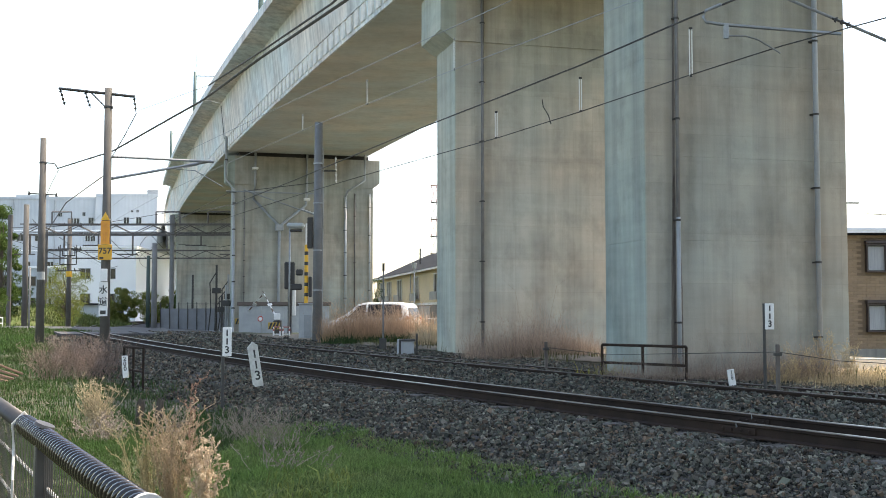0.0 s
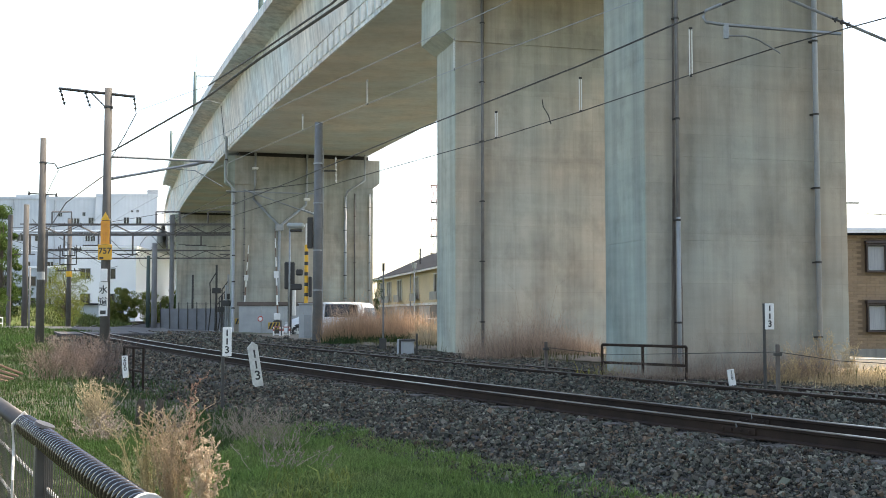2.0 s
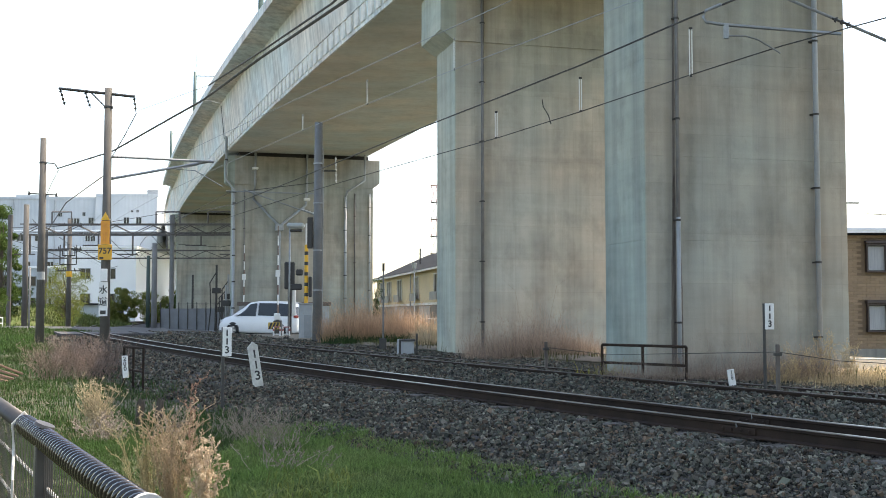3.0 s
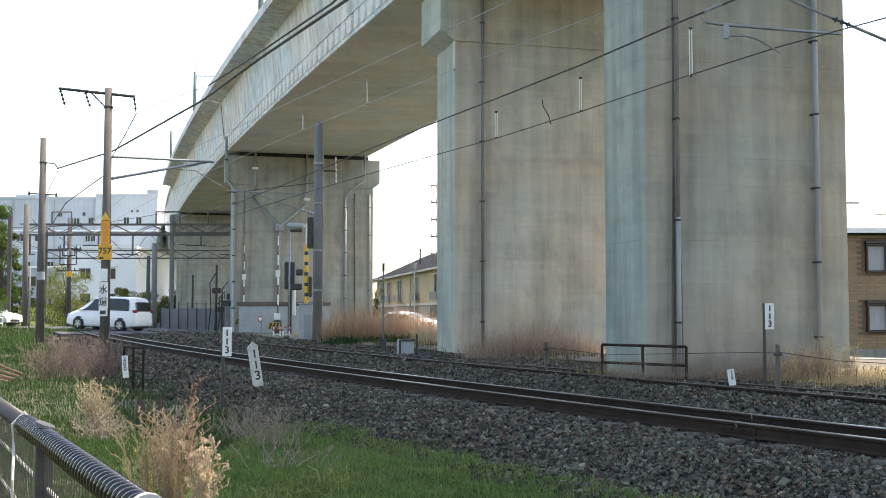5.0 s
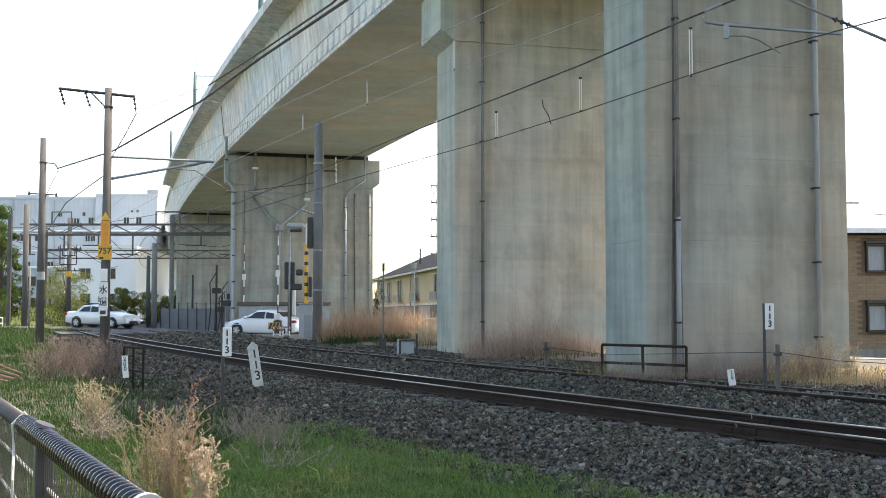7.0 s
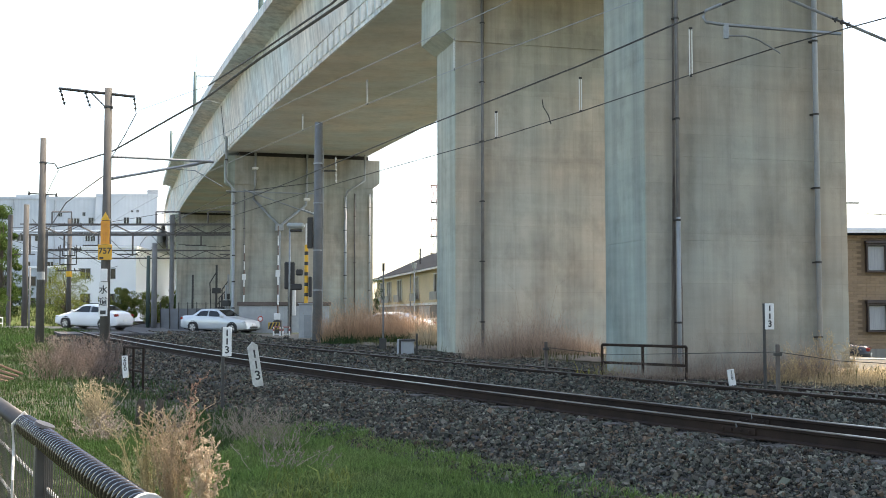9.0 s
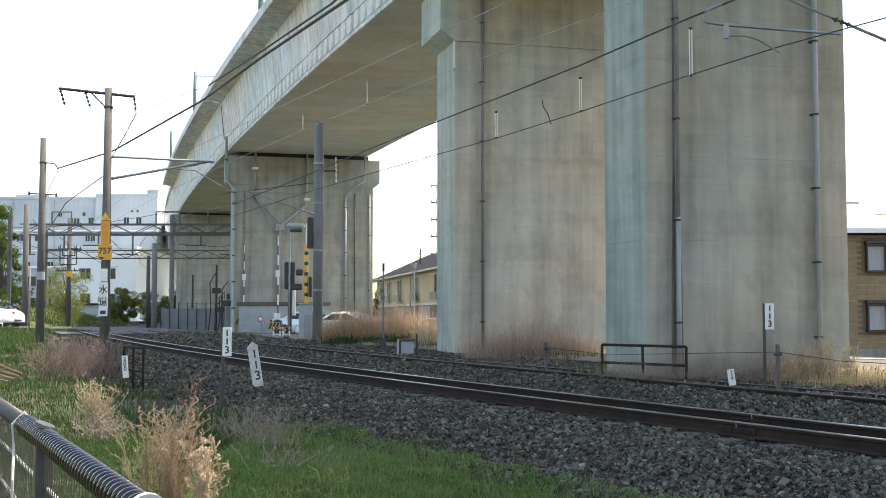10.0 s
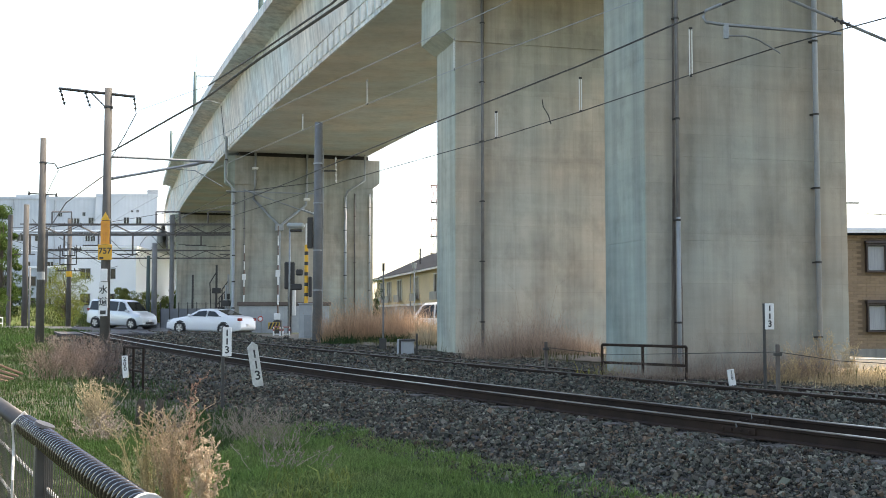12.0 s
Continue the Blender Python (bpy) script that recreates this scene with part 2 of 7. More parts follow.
def sweep(bm, path, section, closed=True):
    """Carries a section of (offset to the right, height) along a path of (x, y, z, slope dx/dy)."""
    rings = []
    for x, y, z, s in path:
        k = 1 / math.hypot(1, s)
        rings.append([bm.verts.new((x + o * k, y - o * s * k, z + h)) for o, h in section])
    n = len(section)
    for a, b in zip(rings, rings[1:]):
        for k in range(n if closed else n - 1):
            bm.faces.new((a[k], a[(k + 1) % n], b[(k + 1) % n], b[k]))
    if closed:
        bm.faces.new(rings[0])
        bm.faces.new(rings[-1][::-1])
    bmesh.ops.recalc_face_normals(bm, faces=bm.faces[:])
    return bm


def raw(name, verts, faces, mat, label, category, kind="stuff", parent=None, smooth=False):
    """One mesh of very many small pieces, from arrays."""
    me = bpy.data.meshes.new(name)
    verts, faces = np.asarray(verts, dtype=np.float32).reshape(-1, 3), np.asarray(faces, dtype=np.int32)
    k = faces.shape[1]
    me.vertices.add(len(verts))
    me.vertices.foreach_set("co", verts.ravel())
    me.loops.add(faces.size)
    me.loops.foreach_set("vertex_index", faces.ravel())
    me.polygons.add(len(faces))
    me.polygons.foreach_set("loop_start", np.arange(0, faces.size, k, dtype=np.int32))
    me.polygons.foreach_set("use_smooth", np.full(len(faces), smooth))
    me.update(calc_edges=True)
    me.validate()
    me.materials.append(mat)
    ob = new(name, me)
    ob.parent = parent
    return tagged(ob, label, category, kind=kind)


# ---- the lie of the land ----
# the track's centre line: its slope dx/dy by distance, summed up
_ys = np.arange(-60.0, 900.0, 0.5)
_sl = np.interp(_ys, [-60, 8, 12, 16, 20, 25, 30, 40, 58, 75, 110, 150, 260, 900], [-0.60, -0.60, -0.57, -0.545, -0.52, -0.495, -0.47, -0.44, -0.40, -0.33, -0.16, 0.08, 0.3, 0.3])
_xs = np.concatenate([[0], np.cumsum((_sl[1:] + _sl[:-1]) / 4)])
_xs = _xs - np.interp(20.0, _ys, _xs) - 0.28


def track_x(y):
    return float(np.interp(y, _ys, _xs))


def track_slope(y):
    return float(np.interp(y, _ys, _sl))


def grade(y):
    """The railway climbs gently towards the crossing."""
    return float(np.interp(y, [10, 62, 120, 300], [0, 0.26, 0.42, 0.42]))


def at_track(o, y, h=0.0):
    """A place o metres to the right of the near track's centre."""
    s = track_slope(y)
    k = 1 / math.hypot(1, s)
    return Vector((track_x(y) + o * k, y - o * s * k, grade(y) + h))


def offset_of(x, y):
    return (x - track_x(y)) / math.hypot(1, track_slope(y))


def land(x, y):
    """Height of the ground."""
    o = offset_of(x, y)
    far = min(max((y - 38) / 25, 0), 1)
    base = np.interp(o, [-30, -9, -3.3, -1.9, 5.9, 6.8, 40], [-0.45 + 0.5 * far, -0.5 + 0.45 * far, -0.55 + 0.3 * far, -0.22, -0.2, 0.02 - 0.15 * far, 0.05 - 0.25 * far])
    k = -0.927 * (x + 7.7) + 0.375 * (y - 61.5)
    dip = float(np.interp(k, [-60, -26, -12], [1.25, 1.2, 0.0])) * float(np.interp(o, [14.5, 20], [0, 1]))
    return float(base) + grade(y) - dip

# ---- ground, ballast, tracks ----


def ribbon(name, offsets, ys, lift, mat, label, category, height=None):
    """A sheet that follows the track: offsets to its side, ys along it."""
    v, f = [], []
    for y in ys:
        for o in offsets:
            p = at_track(o, y)
            v.append((p.x, p.y, (land(p.x, p.y) if height is None else height(o, y)) + lift(o, p.x, p.y)))
    n = len(offsets)
    for i in range(len(ys) - 1):
        for k in range(n - 1):
            f.append((i * n + k, i * n + k + 1, (i + 1) * n + k + 1, (i + 1) * n + k))
    return raw(name, v, f, mat, label, category, "structure", smooth=True)


def rough_land(o, x, y):
    if -3.4 < o < 7:
        return -0.06
    near = 0.06 if abs(o) < 60 else 0.0
    return near * noise.noise((x * 0.45, y * 0.45, 0)) + near * 0.4 * noise.noise((x * 1.7, y * 1.7, 3))


wide = [-900, -500, -250, -120, -70, -45] + list(np.arange(-32, -3.4, 0.6)) + [-3.4, -3.1, -2.6, -1.9, 0, 2, 4, 5.9, 6.4, 6.8, 7.4] + list(np.arange(8, 34, 1.0)) + [45, 70, 120, 250, 500, 900]
long_y = list(np.arange(-30, 3, 3.0)) + list(np.arange(3, 45, 0.6)) + list(np.arange(45, 110, 2.5)) + [115, 130, 150, 180, 220, 280, 360, 480, 640, 850]
ribbon("ground", wide, long_y, rough_land, SOIL, "uneven soil and turf beside the railway", "ground")

# Pale sheet added to throw light up at the soffit; its soil is assumed
ribbon("dry_ground", [6.85, 7.2, 7.8] + list(np.arange(8.6, 13.6, 1.2)), list(np.arange(2, 60, 1.0)), lambda o, x, y: 0.035 + 0.03 * noise.noise((x * 0.6, y * 0.6, 2)) - (0.06 if o < 7 else 0), BOUNCE_SOIL, "added pale ground sheet that bounces light under the viaduct", "ground")


def ballast_height(o, y):
    """Shoulder, two track beds with a slight dip between them, and the far shoulder."""
    h = np.interp(o, [-3.7, -1.75, -0.9, 0.9, 2.0, 3.1, 4.9, 5.7, 6.9], [-0.62, -0.20, -0.175, -0.175, -0.19, -0.06, -0.06, -0.07, -0.06])
    p = at_track(o, y)
    return float(h) + grade(y) + 0.025 * noise.noise((p.x * 1.3, p.y * 1.3, 0)) + 0.02 * noise.noise((p.x * 4, p.y * 4, 5))


bed_y = list(np.arange(-6, 45, 0.4)) + list(np.arange(45, 160, 2.0))
ribbon("ballast_bed", list(np.arange(-3.7, 6.95, 0.25)), bed_y, lambda o, x, y: 0.0, BED, "near-black bed sheet that shades the gaps between ballast stones", "ballast", ballast_height)

RAIL = [(-0.061, -0.150), (0.061, -0.150), (0.061, -0.138), (0.010, -0.122), (0.010, -0.042), (0.032, -0.032), (0.032, -0.004), (0.027, 0.0),
        (-0.027, 0.0), (-0.032, -0.004), (-0.032, -0.032), (-0.010, -0.042), (-0.010, -0.122), (-0.061, -0.138)]
TOP = [(-0.0335, -0.008), (0.0335, -0.008), (0.0335, -0.003), (0.027, 0.0035), (-0.027, 0.0035), (-0.0335, -0.003)]


def rail_path(o, lift, y0=-12.0, y1=170.0):
    path = []
    for y in list(np.arange(y0, 70, 0.7)) + list(np.arange(70, y1, 2.0)):
        p = at_track(o, y, lift)
        path.append((p.x, p.y, p.z, track_slope(y)))
    return path


def track(o, cant, label, head):
    """Two rails on sleepers, o metres from the near track's centre."""
    tr = thing("railway_track", (0, 0, 0), label, "track")
    for side, lift in ((-0.5335, cant), (0.5335, 0.0)):
        r = part("rail", sweep(bmesh.new(), rail_path(o + side, lift), RAIL), RUST, tr)
        part("rail_head", sweep(bmesh.new(), rail_path(o + side, lift), TOP), head, r, "worn top of the rail")
    s = bmesh.new()
    box(s, -0.86, 0.86, -0.11, 0.11, -0.17, 0.0, 0.015)
    me = bpy.data.meshes.new("sleeper")
    s.to_mesh(me)
    s.free()
    me.materials.append(WOOD)
    y = 4.0
    while y < 75:
        ob = new("sleeper", me)
        ob.parent = tr
        p = at_track(o, y, -0.172 + cant / 2)
        ob.matrix_basis = pose(p.x, p.y, p.z, 0, math.degrees(math.atan(cant / 1.067)), -math.degrees(math.atan(-track_slope(y))) * -1)
        y += 0.58
    return tr


near_track = track(0.0, 0.028, "rusty railway track with worn shiny rails on ballast", SHINE)
for o, y, lift in ((-0.5335, 12.75, 0.028), (0.5335, 13.5, 0.0)):
    p = at_track(o, y, lift)
    m = Matrix.Translation(p) @ Matrix.Rotation(math.atan(-track_slope(y)), 4, "Z")
    for s in (-1, 1):
        part("fishplate", box(bmesh.new(), s * 0.022 - 0.01, s * 0.022 + 0.01, -0.28, 0.28, -0.118, -0.048, 0.003, m), RUST, near_track)
    for k in (-0.2, -0.07, 0.07, 0.2):
        part("bolt", box(bmesh.new(), -0.052, -0.03, k - 0.016, k + 0.016, -0.1, -0.068, 0.004, m), RUST, near_track)
    part("rail_gap", box(bmesh.new(), -0.0345, 0.0345, -0.005, 0.005, -0.06, 0.0045, 0.0, m), STEEL, near_track)
track(4.0, 0.028, "farther rusty railway track beside the weeds", DULL)

# ---- viaduct ----
_dy = np.arange(-40.0, 330.0, 0.5)
_ds = np.interp(_dy, [-40, 10, 40, 70, 110, 180, 250, 330], [-0.40, -0.385, -0.36, -0.325, -0.28, -0.235, -0.2, -0.1])
_dx = np.concatenate([[0], np.cumsum((_ds[1:] + _ds[:-1]) / 4)])
_dx = _dx - np.interp(70.0, _dy, _dx) - 13.2
SOFFIT_Z, SOFFIT_W = 11.2, 8.7


def deck_path(y0, y1, step=2.0):
    ys = list(np.arange(y0, y1, step)) + [y1]
    return [(float(np.interp(y, _dy, _dx)), float(y), SOFFIT_Z, float(np.interp(y, _dy, _ds))) for y in ys]


def girder(y0, y1, label, reach=1.38):
    """A box girder span: webs that lean out, a cantilevered slab with an edge beam, and toothed lower edges."""
    g = thing("viaduct_girder", (0, 0, 0), label, "viaduct")
    w = SOFFIT_W
    part("bottom_slab", sweep(bmesh.new(), deck_path(y0, y1), [(0, 0), (w, 0), (w, 0.12), (0, 0.12)]), SOFFIT, g, "streaked blue-grey concrete soffit")
    r = reach
    body = [(0.003, 0.12), (w - 0.003, 0.12), (w + 0.32, 3.15), (w + r - 0.08, 3.34), (0.08 - r, 3.34), (-0.32, 3.15)]
    part("box_body", sweep(bmesh.new(), deck_path(y0, y1), body), WEB, g)
    part("edge_beam", sweep(bmesh.new(), deck_path(y0, y1), [(-r, 3.28), (0.26 - r, 3.28), (0.26 - r, 3.72), (-r, 3.72)]), WEB, g)
    part("edge_beam", sweep(bmesh.new(), deck_path(y0, y1), [(w + r, 3.28), (w + r - 0.26, 3.28), (w + r - 0.26, 3.72), (w + r, 3.72)]), WEB, g)
    part("lower_ledge", sweep(bmesh.new(), deck_path(y0, y1), [(-0.05, 0.02), (0.06, 0.02), (0.06, 0.16), (-0.07, 0.16)]), WEB, g)
    part("upper_ledge", sweep(bmesh.new(), deck_path(y0, y1), [(-0.12, 0.80), (0.06, 0.80), (0.06, 0.86), (-0.125, 0.86)]), WEB, g)
    tb = bmesh.new()
    box(tb, -0.105, 0.1, -0.24, 0.24, 0.16, 0.80, 0.02)
    me = bpy.data.meshes.new("web_block")
    tb.to_mesh(me)
    tb.free()
    me.materials.append(WEB)
    y = y0 + 0.6
    while y < min(y1, 150):
        ob = new("web_block", me)
        ob.parent = g
        s = float(np.interp(y, _dy, _ds))
        ob.matrix_basis = pose(float(np.interp(y, _dy, _dx)), y, SOFFIT_Z, 0, 0, math.degrees(math.atan(-s)))
        y += 0.85
    return g


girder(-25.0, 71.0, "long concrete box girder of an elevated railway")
span = girder(71.16, 118.0, "concrete box girder span beyond the joint")
part("joint_seal", sweep(bmesh.new(), deck_path(70.95, 71.2, 0.1), [(-0.004, 0.03), (SOFFIT_W + 0.004, 0.03), (SOFFIT_W + 0.31, 3.0), (-0.31, 3.0)]), JOINT, span, "dark joint between two spans")
girder(118.16, 300.0, "distant curving concrete box girder", 0.55)


def pier(at, turn, wide_m, deep, z0, z1, cap, label, lifts, mat=CONCRETE):
    """A wall pier with chamfered corners, formwork joints and, where cap is given, a corbelled head."""
    p = thing("viaduct_pier", pose(at[0], at[1], z0, 0, 0, turn), label, "pier")
    h = z1 - z0
    # the shaft in lifts, each set apart by a shallow groove
    levels = [0] + [z - z0 for z in lifts] + [h]
    for lo, hi in zip(levels, levels[1:]):
        b = bmesh.new()
        box(b, 0, wide_m, 0, deep, lo + 0.001, hi - 0.001, 0.003)
        part("concrete_lift", b, mat, p)
    part("core", box(bmesh.new(), 0.015, wide_m - 0.015, 0.015, deep - 0.015, 0, h), mat, p)
    if cap:
        c = bmesh.new()
        o, zc = cap
        prism(c, [(0.0, h - 0.03), (-o, h + 0.28), (-o, zc - z0), (wide_m + o, zc - z0), (wide_m + o, h + 0.28), (wide_m, h - 0.03)], -0.05, deep + o * 0.5)
        part("pier_head", c, mat, p)
        # solid near-black block stands in for the shade inside the gap
        j = bmesh.new()
        box(j, 0.3, wide_m - 0.3, 0.1, deep - 0.1, zc - z0, SOFFIT_Z - z0 + 0.01)
        part("bearing_gap", j, JOINT, p, "near-black block for the shaded gap at the bearings")
    return p


lifts_a = [1.9, 3.9, 5.9, 7.9]
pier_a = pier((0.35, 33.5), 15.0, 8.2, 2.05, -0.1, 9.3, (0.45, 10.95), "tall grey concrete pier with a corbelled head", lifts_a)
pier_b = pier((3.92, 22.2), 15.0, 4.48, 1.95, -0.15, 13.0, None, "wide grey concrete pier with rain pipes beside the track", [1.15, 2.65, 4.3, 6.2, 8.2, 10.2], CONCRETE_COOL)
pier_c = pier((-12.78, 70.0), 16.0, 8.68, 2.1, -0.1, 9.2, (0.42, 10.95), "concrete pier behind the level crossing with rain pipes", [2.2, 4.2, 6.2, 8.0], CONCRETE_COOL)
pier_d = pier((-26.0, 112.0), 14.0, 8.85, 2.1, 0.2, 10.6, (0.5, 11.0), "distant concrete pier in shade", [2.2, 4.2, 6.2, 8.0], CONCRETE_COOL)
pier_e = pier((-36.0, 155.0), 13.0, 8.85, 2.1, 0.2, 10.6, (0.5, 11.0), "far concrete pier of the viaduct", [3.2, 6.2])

# ---- road ----
ROAD_U, ROAD_N = Vector((-0.927, 0.375, 0)), Vector((0.375, 0.927, 0))


def road_height(k):
    return float(np.interp(k, [-60, -26, -12, -4, 0, 8, 15, 40, 80], [-1.2, -1.12, -0.14, -0.08, -0.04, 0.17, 0.42, 0.5, 0.5]))


def on_road(k, off=0.0, h=0.0):
    """k metres along the road towards the crossing, off metres to the far side of the nearer lane."""
    p = Vector((-7.7, 61.5, 0)) + ROAD_U * k + ROAD_N * off
    p.z = road_height(k) + h
    return p


rv, rf = [], []
for i, k in enumerate(np.arange(-62, 90, 1.0)):
    for off in (-2.3, 0.7, 3.5, 6.0):
        rv.append(on_road(k, off, -0.01))
    if i:
        rf += [(4 * i - 4 + j, 4 * i - 3 + j, 4 * i + 1 + j, 4 * i + j) for j in range(3)]
raw("road", rv, rf, ASPHALT, "worn grey asphalt road over a level crossing", "road", "structure", smooth=True)

for name, side in (("road_bank", (-2.25, -2.7, -4.2, -7.0)), ("road_bank", (5.95, 6.4, 7.6, 9.5))):
    bv, bf = [], []
    for i, k in enumerate(list(np.arange(-20, 1, 1.0)) if side[0] > 0 else list(np.arange(9.5, 60, 1.0))):
        for off, drop in zip(side, (-0.03, -0.05, -0.28, -1.0)):
            p = on_road(k, off)
            bv.append((p.x, p.y, p.z + drop + 0.04 * noise.noise((p.x * 0.8, p.y * 0.8, 2)) * (drop < -0.1)))
        if i:
            bf += [(4 * i - 4 + j, 4 * i - 3 + j, 4 * i + 1 + j, 4 * i + j) for j in range(3)]
    raw(name, bv, bf, SOIL, "low earth bank beside the road", "bank", "structure", smooth=True)

# ---- pipes and fittings on the piers ----


def rain_pipe(at, turn, x, z_top, z_bot, r, mat, clamps, label):
    """A vertical drain pipe with clamps on a pier's front face."""
    m = pose(at[0], at[1], 0, 0, 0, turn)
    base = m @ Vector((x, -r - 0.05, z_bot))
    t = thing("drain_pipe", pose(base.x, base.y, base.z, 0, 0, turn), label, "pipe")
    h = z_top - z_bot
    part("pipe", rod(bmesh.new(), (0, 0, 0), (0, 0, h), r, n=10), mat, t, smooth=True)
    for i in range(clamps):
        z = h * (i + 0.5) / clamps
        b = bmesh.new()
        rod(b, (0, 0, z - 0.02), (0, 0, z + 0.02), r + 0.008, n=10)
        box(b, -r - 0.025, r + 0.025, 0.01, r + 0.06, z - 0.016, z + 0.016)
        part("clamp", b, STEEL_DARK, t)
    return t


A_AT, B_AT, C_AT = (0.35, 33.5), (3.92, 22.2), (-12.78, 70.0)
rain_pipe(A_AT, 15, 0.82, 12.5, 0.1, 0.048, PIPE_WORN, 7, "grey drain pipe clamped to the concrete pier")
stained = rain_pipe(B_AT, 15, 0.665, 12.0, 0.05, 0.038, PIPE_WORN, 6, "grey drain pipe with dark rust stains on the pier")
part("sleeve", rod(bmesh.new(), (0, 0, 0.0), (0, 0, 3.05), 0.041, n=10), PIPE, stained, "newer light grey lower length", smooth=True)
for x0, x1, z1 in ((-0.135, -0.035, 3.9), (0.035, 0.125, 3.3), (-0.085, -0.02, 8.6), (0.02, 0.07, 7.2)):
    st = bmesh.new()
    n = 24
    lo_, hi_ = [], []
    for i in range(n + 1):
        z = z1 * i / n
        k = 1 - 0.55 * (i / n) ** 2
        lo_.append(st.verts.new((x0 * k + 0.012 * noise.noise((z * 2.1, x0 * 9, 0)), 0.0865, z)))
        hi_.append(st.verts.new((x1 * k + 0.012 * noise.noise((z * 2.7, x1 * 9, 4)), 0.0865, z)))
    for i in range(n):
        st.faces.new((lo_[i], hi_[i], hi_[i + 1], lo_[i + 1]))
    part("rust_stain", st, RUST_STAIN, stained, "dark rust stain beside the pipe")
rain_pipe(B_AT, 15, 3.735, 12.0, 0.0, 0.055, PIPE, 8, "light grey drain pipe clamped to the pier")
rain_pipe(C_AT, 16, 6.9, 8.6, 0.1, 0.08, PIPE, 6, "light drain pipe down the pier")
rain_pipe(C_AT, 16, 7.5, 8.8, 0.1, 0.04, PIPE_DARK, 3, "thin dark conduit down the pier")
rain_pipe(C_AT, 16, 8.45, 8.8, 0.1, 0.05, PIPE, 5, "grey conduit at the pier's corner")
corner = thing("drain_pipe", pose(C_AT[0], C_AT[1], 0, 0, 0, 16), "pale drain pipe round the pier's head and corner", "pipe")
part("pipe", chain(bmesh.new(), [(-0.52, -0.16, 12.1), (-0.52, -0.16, 9.45), (-0.04, -0.12, 8.85), (-0.02, -0.12, 0.1)], 0.085, 8), PIPE, corner, smooth=True)
for z in (1.6, 3.2, 4.8, 6.4, 8.0):
    part("clamp", rod(bmesh.new(), (-0.02, -0.12, z - 0.04), (-0.02, -0.12, z + 0.04), 0.105, n=10), STEEL_DARK, corner)
part("clamp", rod(bmesh.new(), (-0.52, -0.16, 10.6), (-0.52, -0.16, 10.68), 0.105, n=10), STEEL_DARK, corner)
rain_pipe(C_AT, 16, 0.62, 8.9, 0.1, 0.03, PIPE_WORN, 9, "thin clamped conduit near the pier's corner")

ypipe = thing("forked_drain_pipe", pose(C_AT[0], C_AT[1], 0, 0, 0, 16), "forked grey drain pipe on the pier's face", "pipe")
part("stem", rod(bmesh.new(), (2.75, -0.15, 0.1), (2.75, -0.15, 6.4), 0.09, n=10), PIPE, ypipe, smooth=True)
part("hopper", box(bmesh.new(), 2.5, 3.0, -0.32, -0.03, 6.35, 6.75, 0.04), PIPE, ypipe)
part("branch", chain(bmesh.new(), [(2.7, -0.15, 6.7), (1.15, -0.15, 8.3), (1.25, -0.15, 9.3), (1.25, -0.15, 11.6)], 0.08, 8), PIPE, ypipe, smooth=True)
part("branch", chain(bmesh.new(), [(2.85, -0.15, 6.7), (4.4, -0.15, 8.0), (4.45, -0.15, 9.2), (4.45, -0.15, 11.2)], 0.08, 8), PIPE, ypipe, smooth=True)
for x in (1.25, 4.45):
    part("collar", box(bmesh.new(), x - 0.18, x + 0.18, -0.3, -0.02, 8.25 if x > 3 else 10.1, 8.42 if x > 3 else 10.25, 0.02), WHITE, ypipe)
offset_pipe = thing("drain_pipe", pose(C_AT[0], C_AT[1], 0, 0, 0, 16), "bent grey drain pipe from the deck to the pier", "pipe")
part("pipe", chain(bmesh.new(), [(6.9, -0.14, 8.6), (6.95, -0.6, 8.9), (8.0, -0.6, 9.6), (8.05, -0.6, 11.3)], 0.08, 8), PIPE, offset_pipe, smooth=True)

# ---- masts on the viaduct ----
MAST_GREEN = material("green_grey_mast", (0.10, 0.15, 0.14), 0.6, tint=(0.07, 0.11, 0.105), size=0.6)
for y, h in ((26.0, 3.4), (52.0, 3.4), (78.5, 3.4), (104.0, 3.4)):
    x = float(np.interp(y, _dy, _dx)) - 1.2
    mast = thing("viaduct_mast", (x, y, SOFFIT_Z + 3.36), "slim green-grey steel mast on the viaduct", "mast", "viaduct masts")
    part("pole", rod(bmesh.new(), (0, 0, 0), (0, 0, h), 0.13, 0.11, 10), MAST_GREEN, mast, smooth=True)
    part("bracket", rod(bmesh.new(), (0, 0, h - 0.3), (1.5, -0.3, h - 0.38), 0.035, n=6), STEEL_DARK, mast)
    part("rod", rod(bmesh.new(), (0.08, 0, h), (0.08, 0, h + 1.2), 0.012, n=5), STEEL_DARK, mast)

# ---- railway poles ----


def insulators(bm, a, b, n=4, r=0.055):
    a, b = Vector(a), Vector(b)
    rod(bm, a, b, 0.018, n=6)
    for i in range(n):
        p, q = a.lerp(b, (i + 0.25) / n), a.lerp(b, (i + 0.6) / n)
        rod(bm, p, q, r, r * 0.5, 8)
    return bm


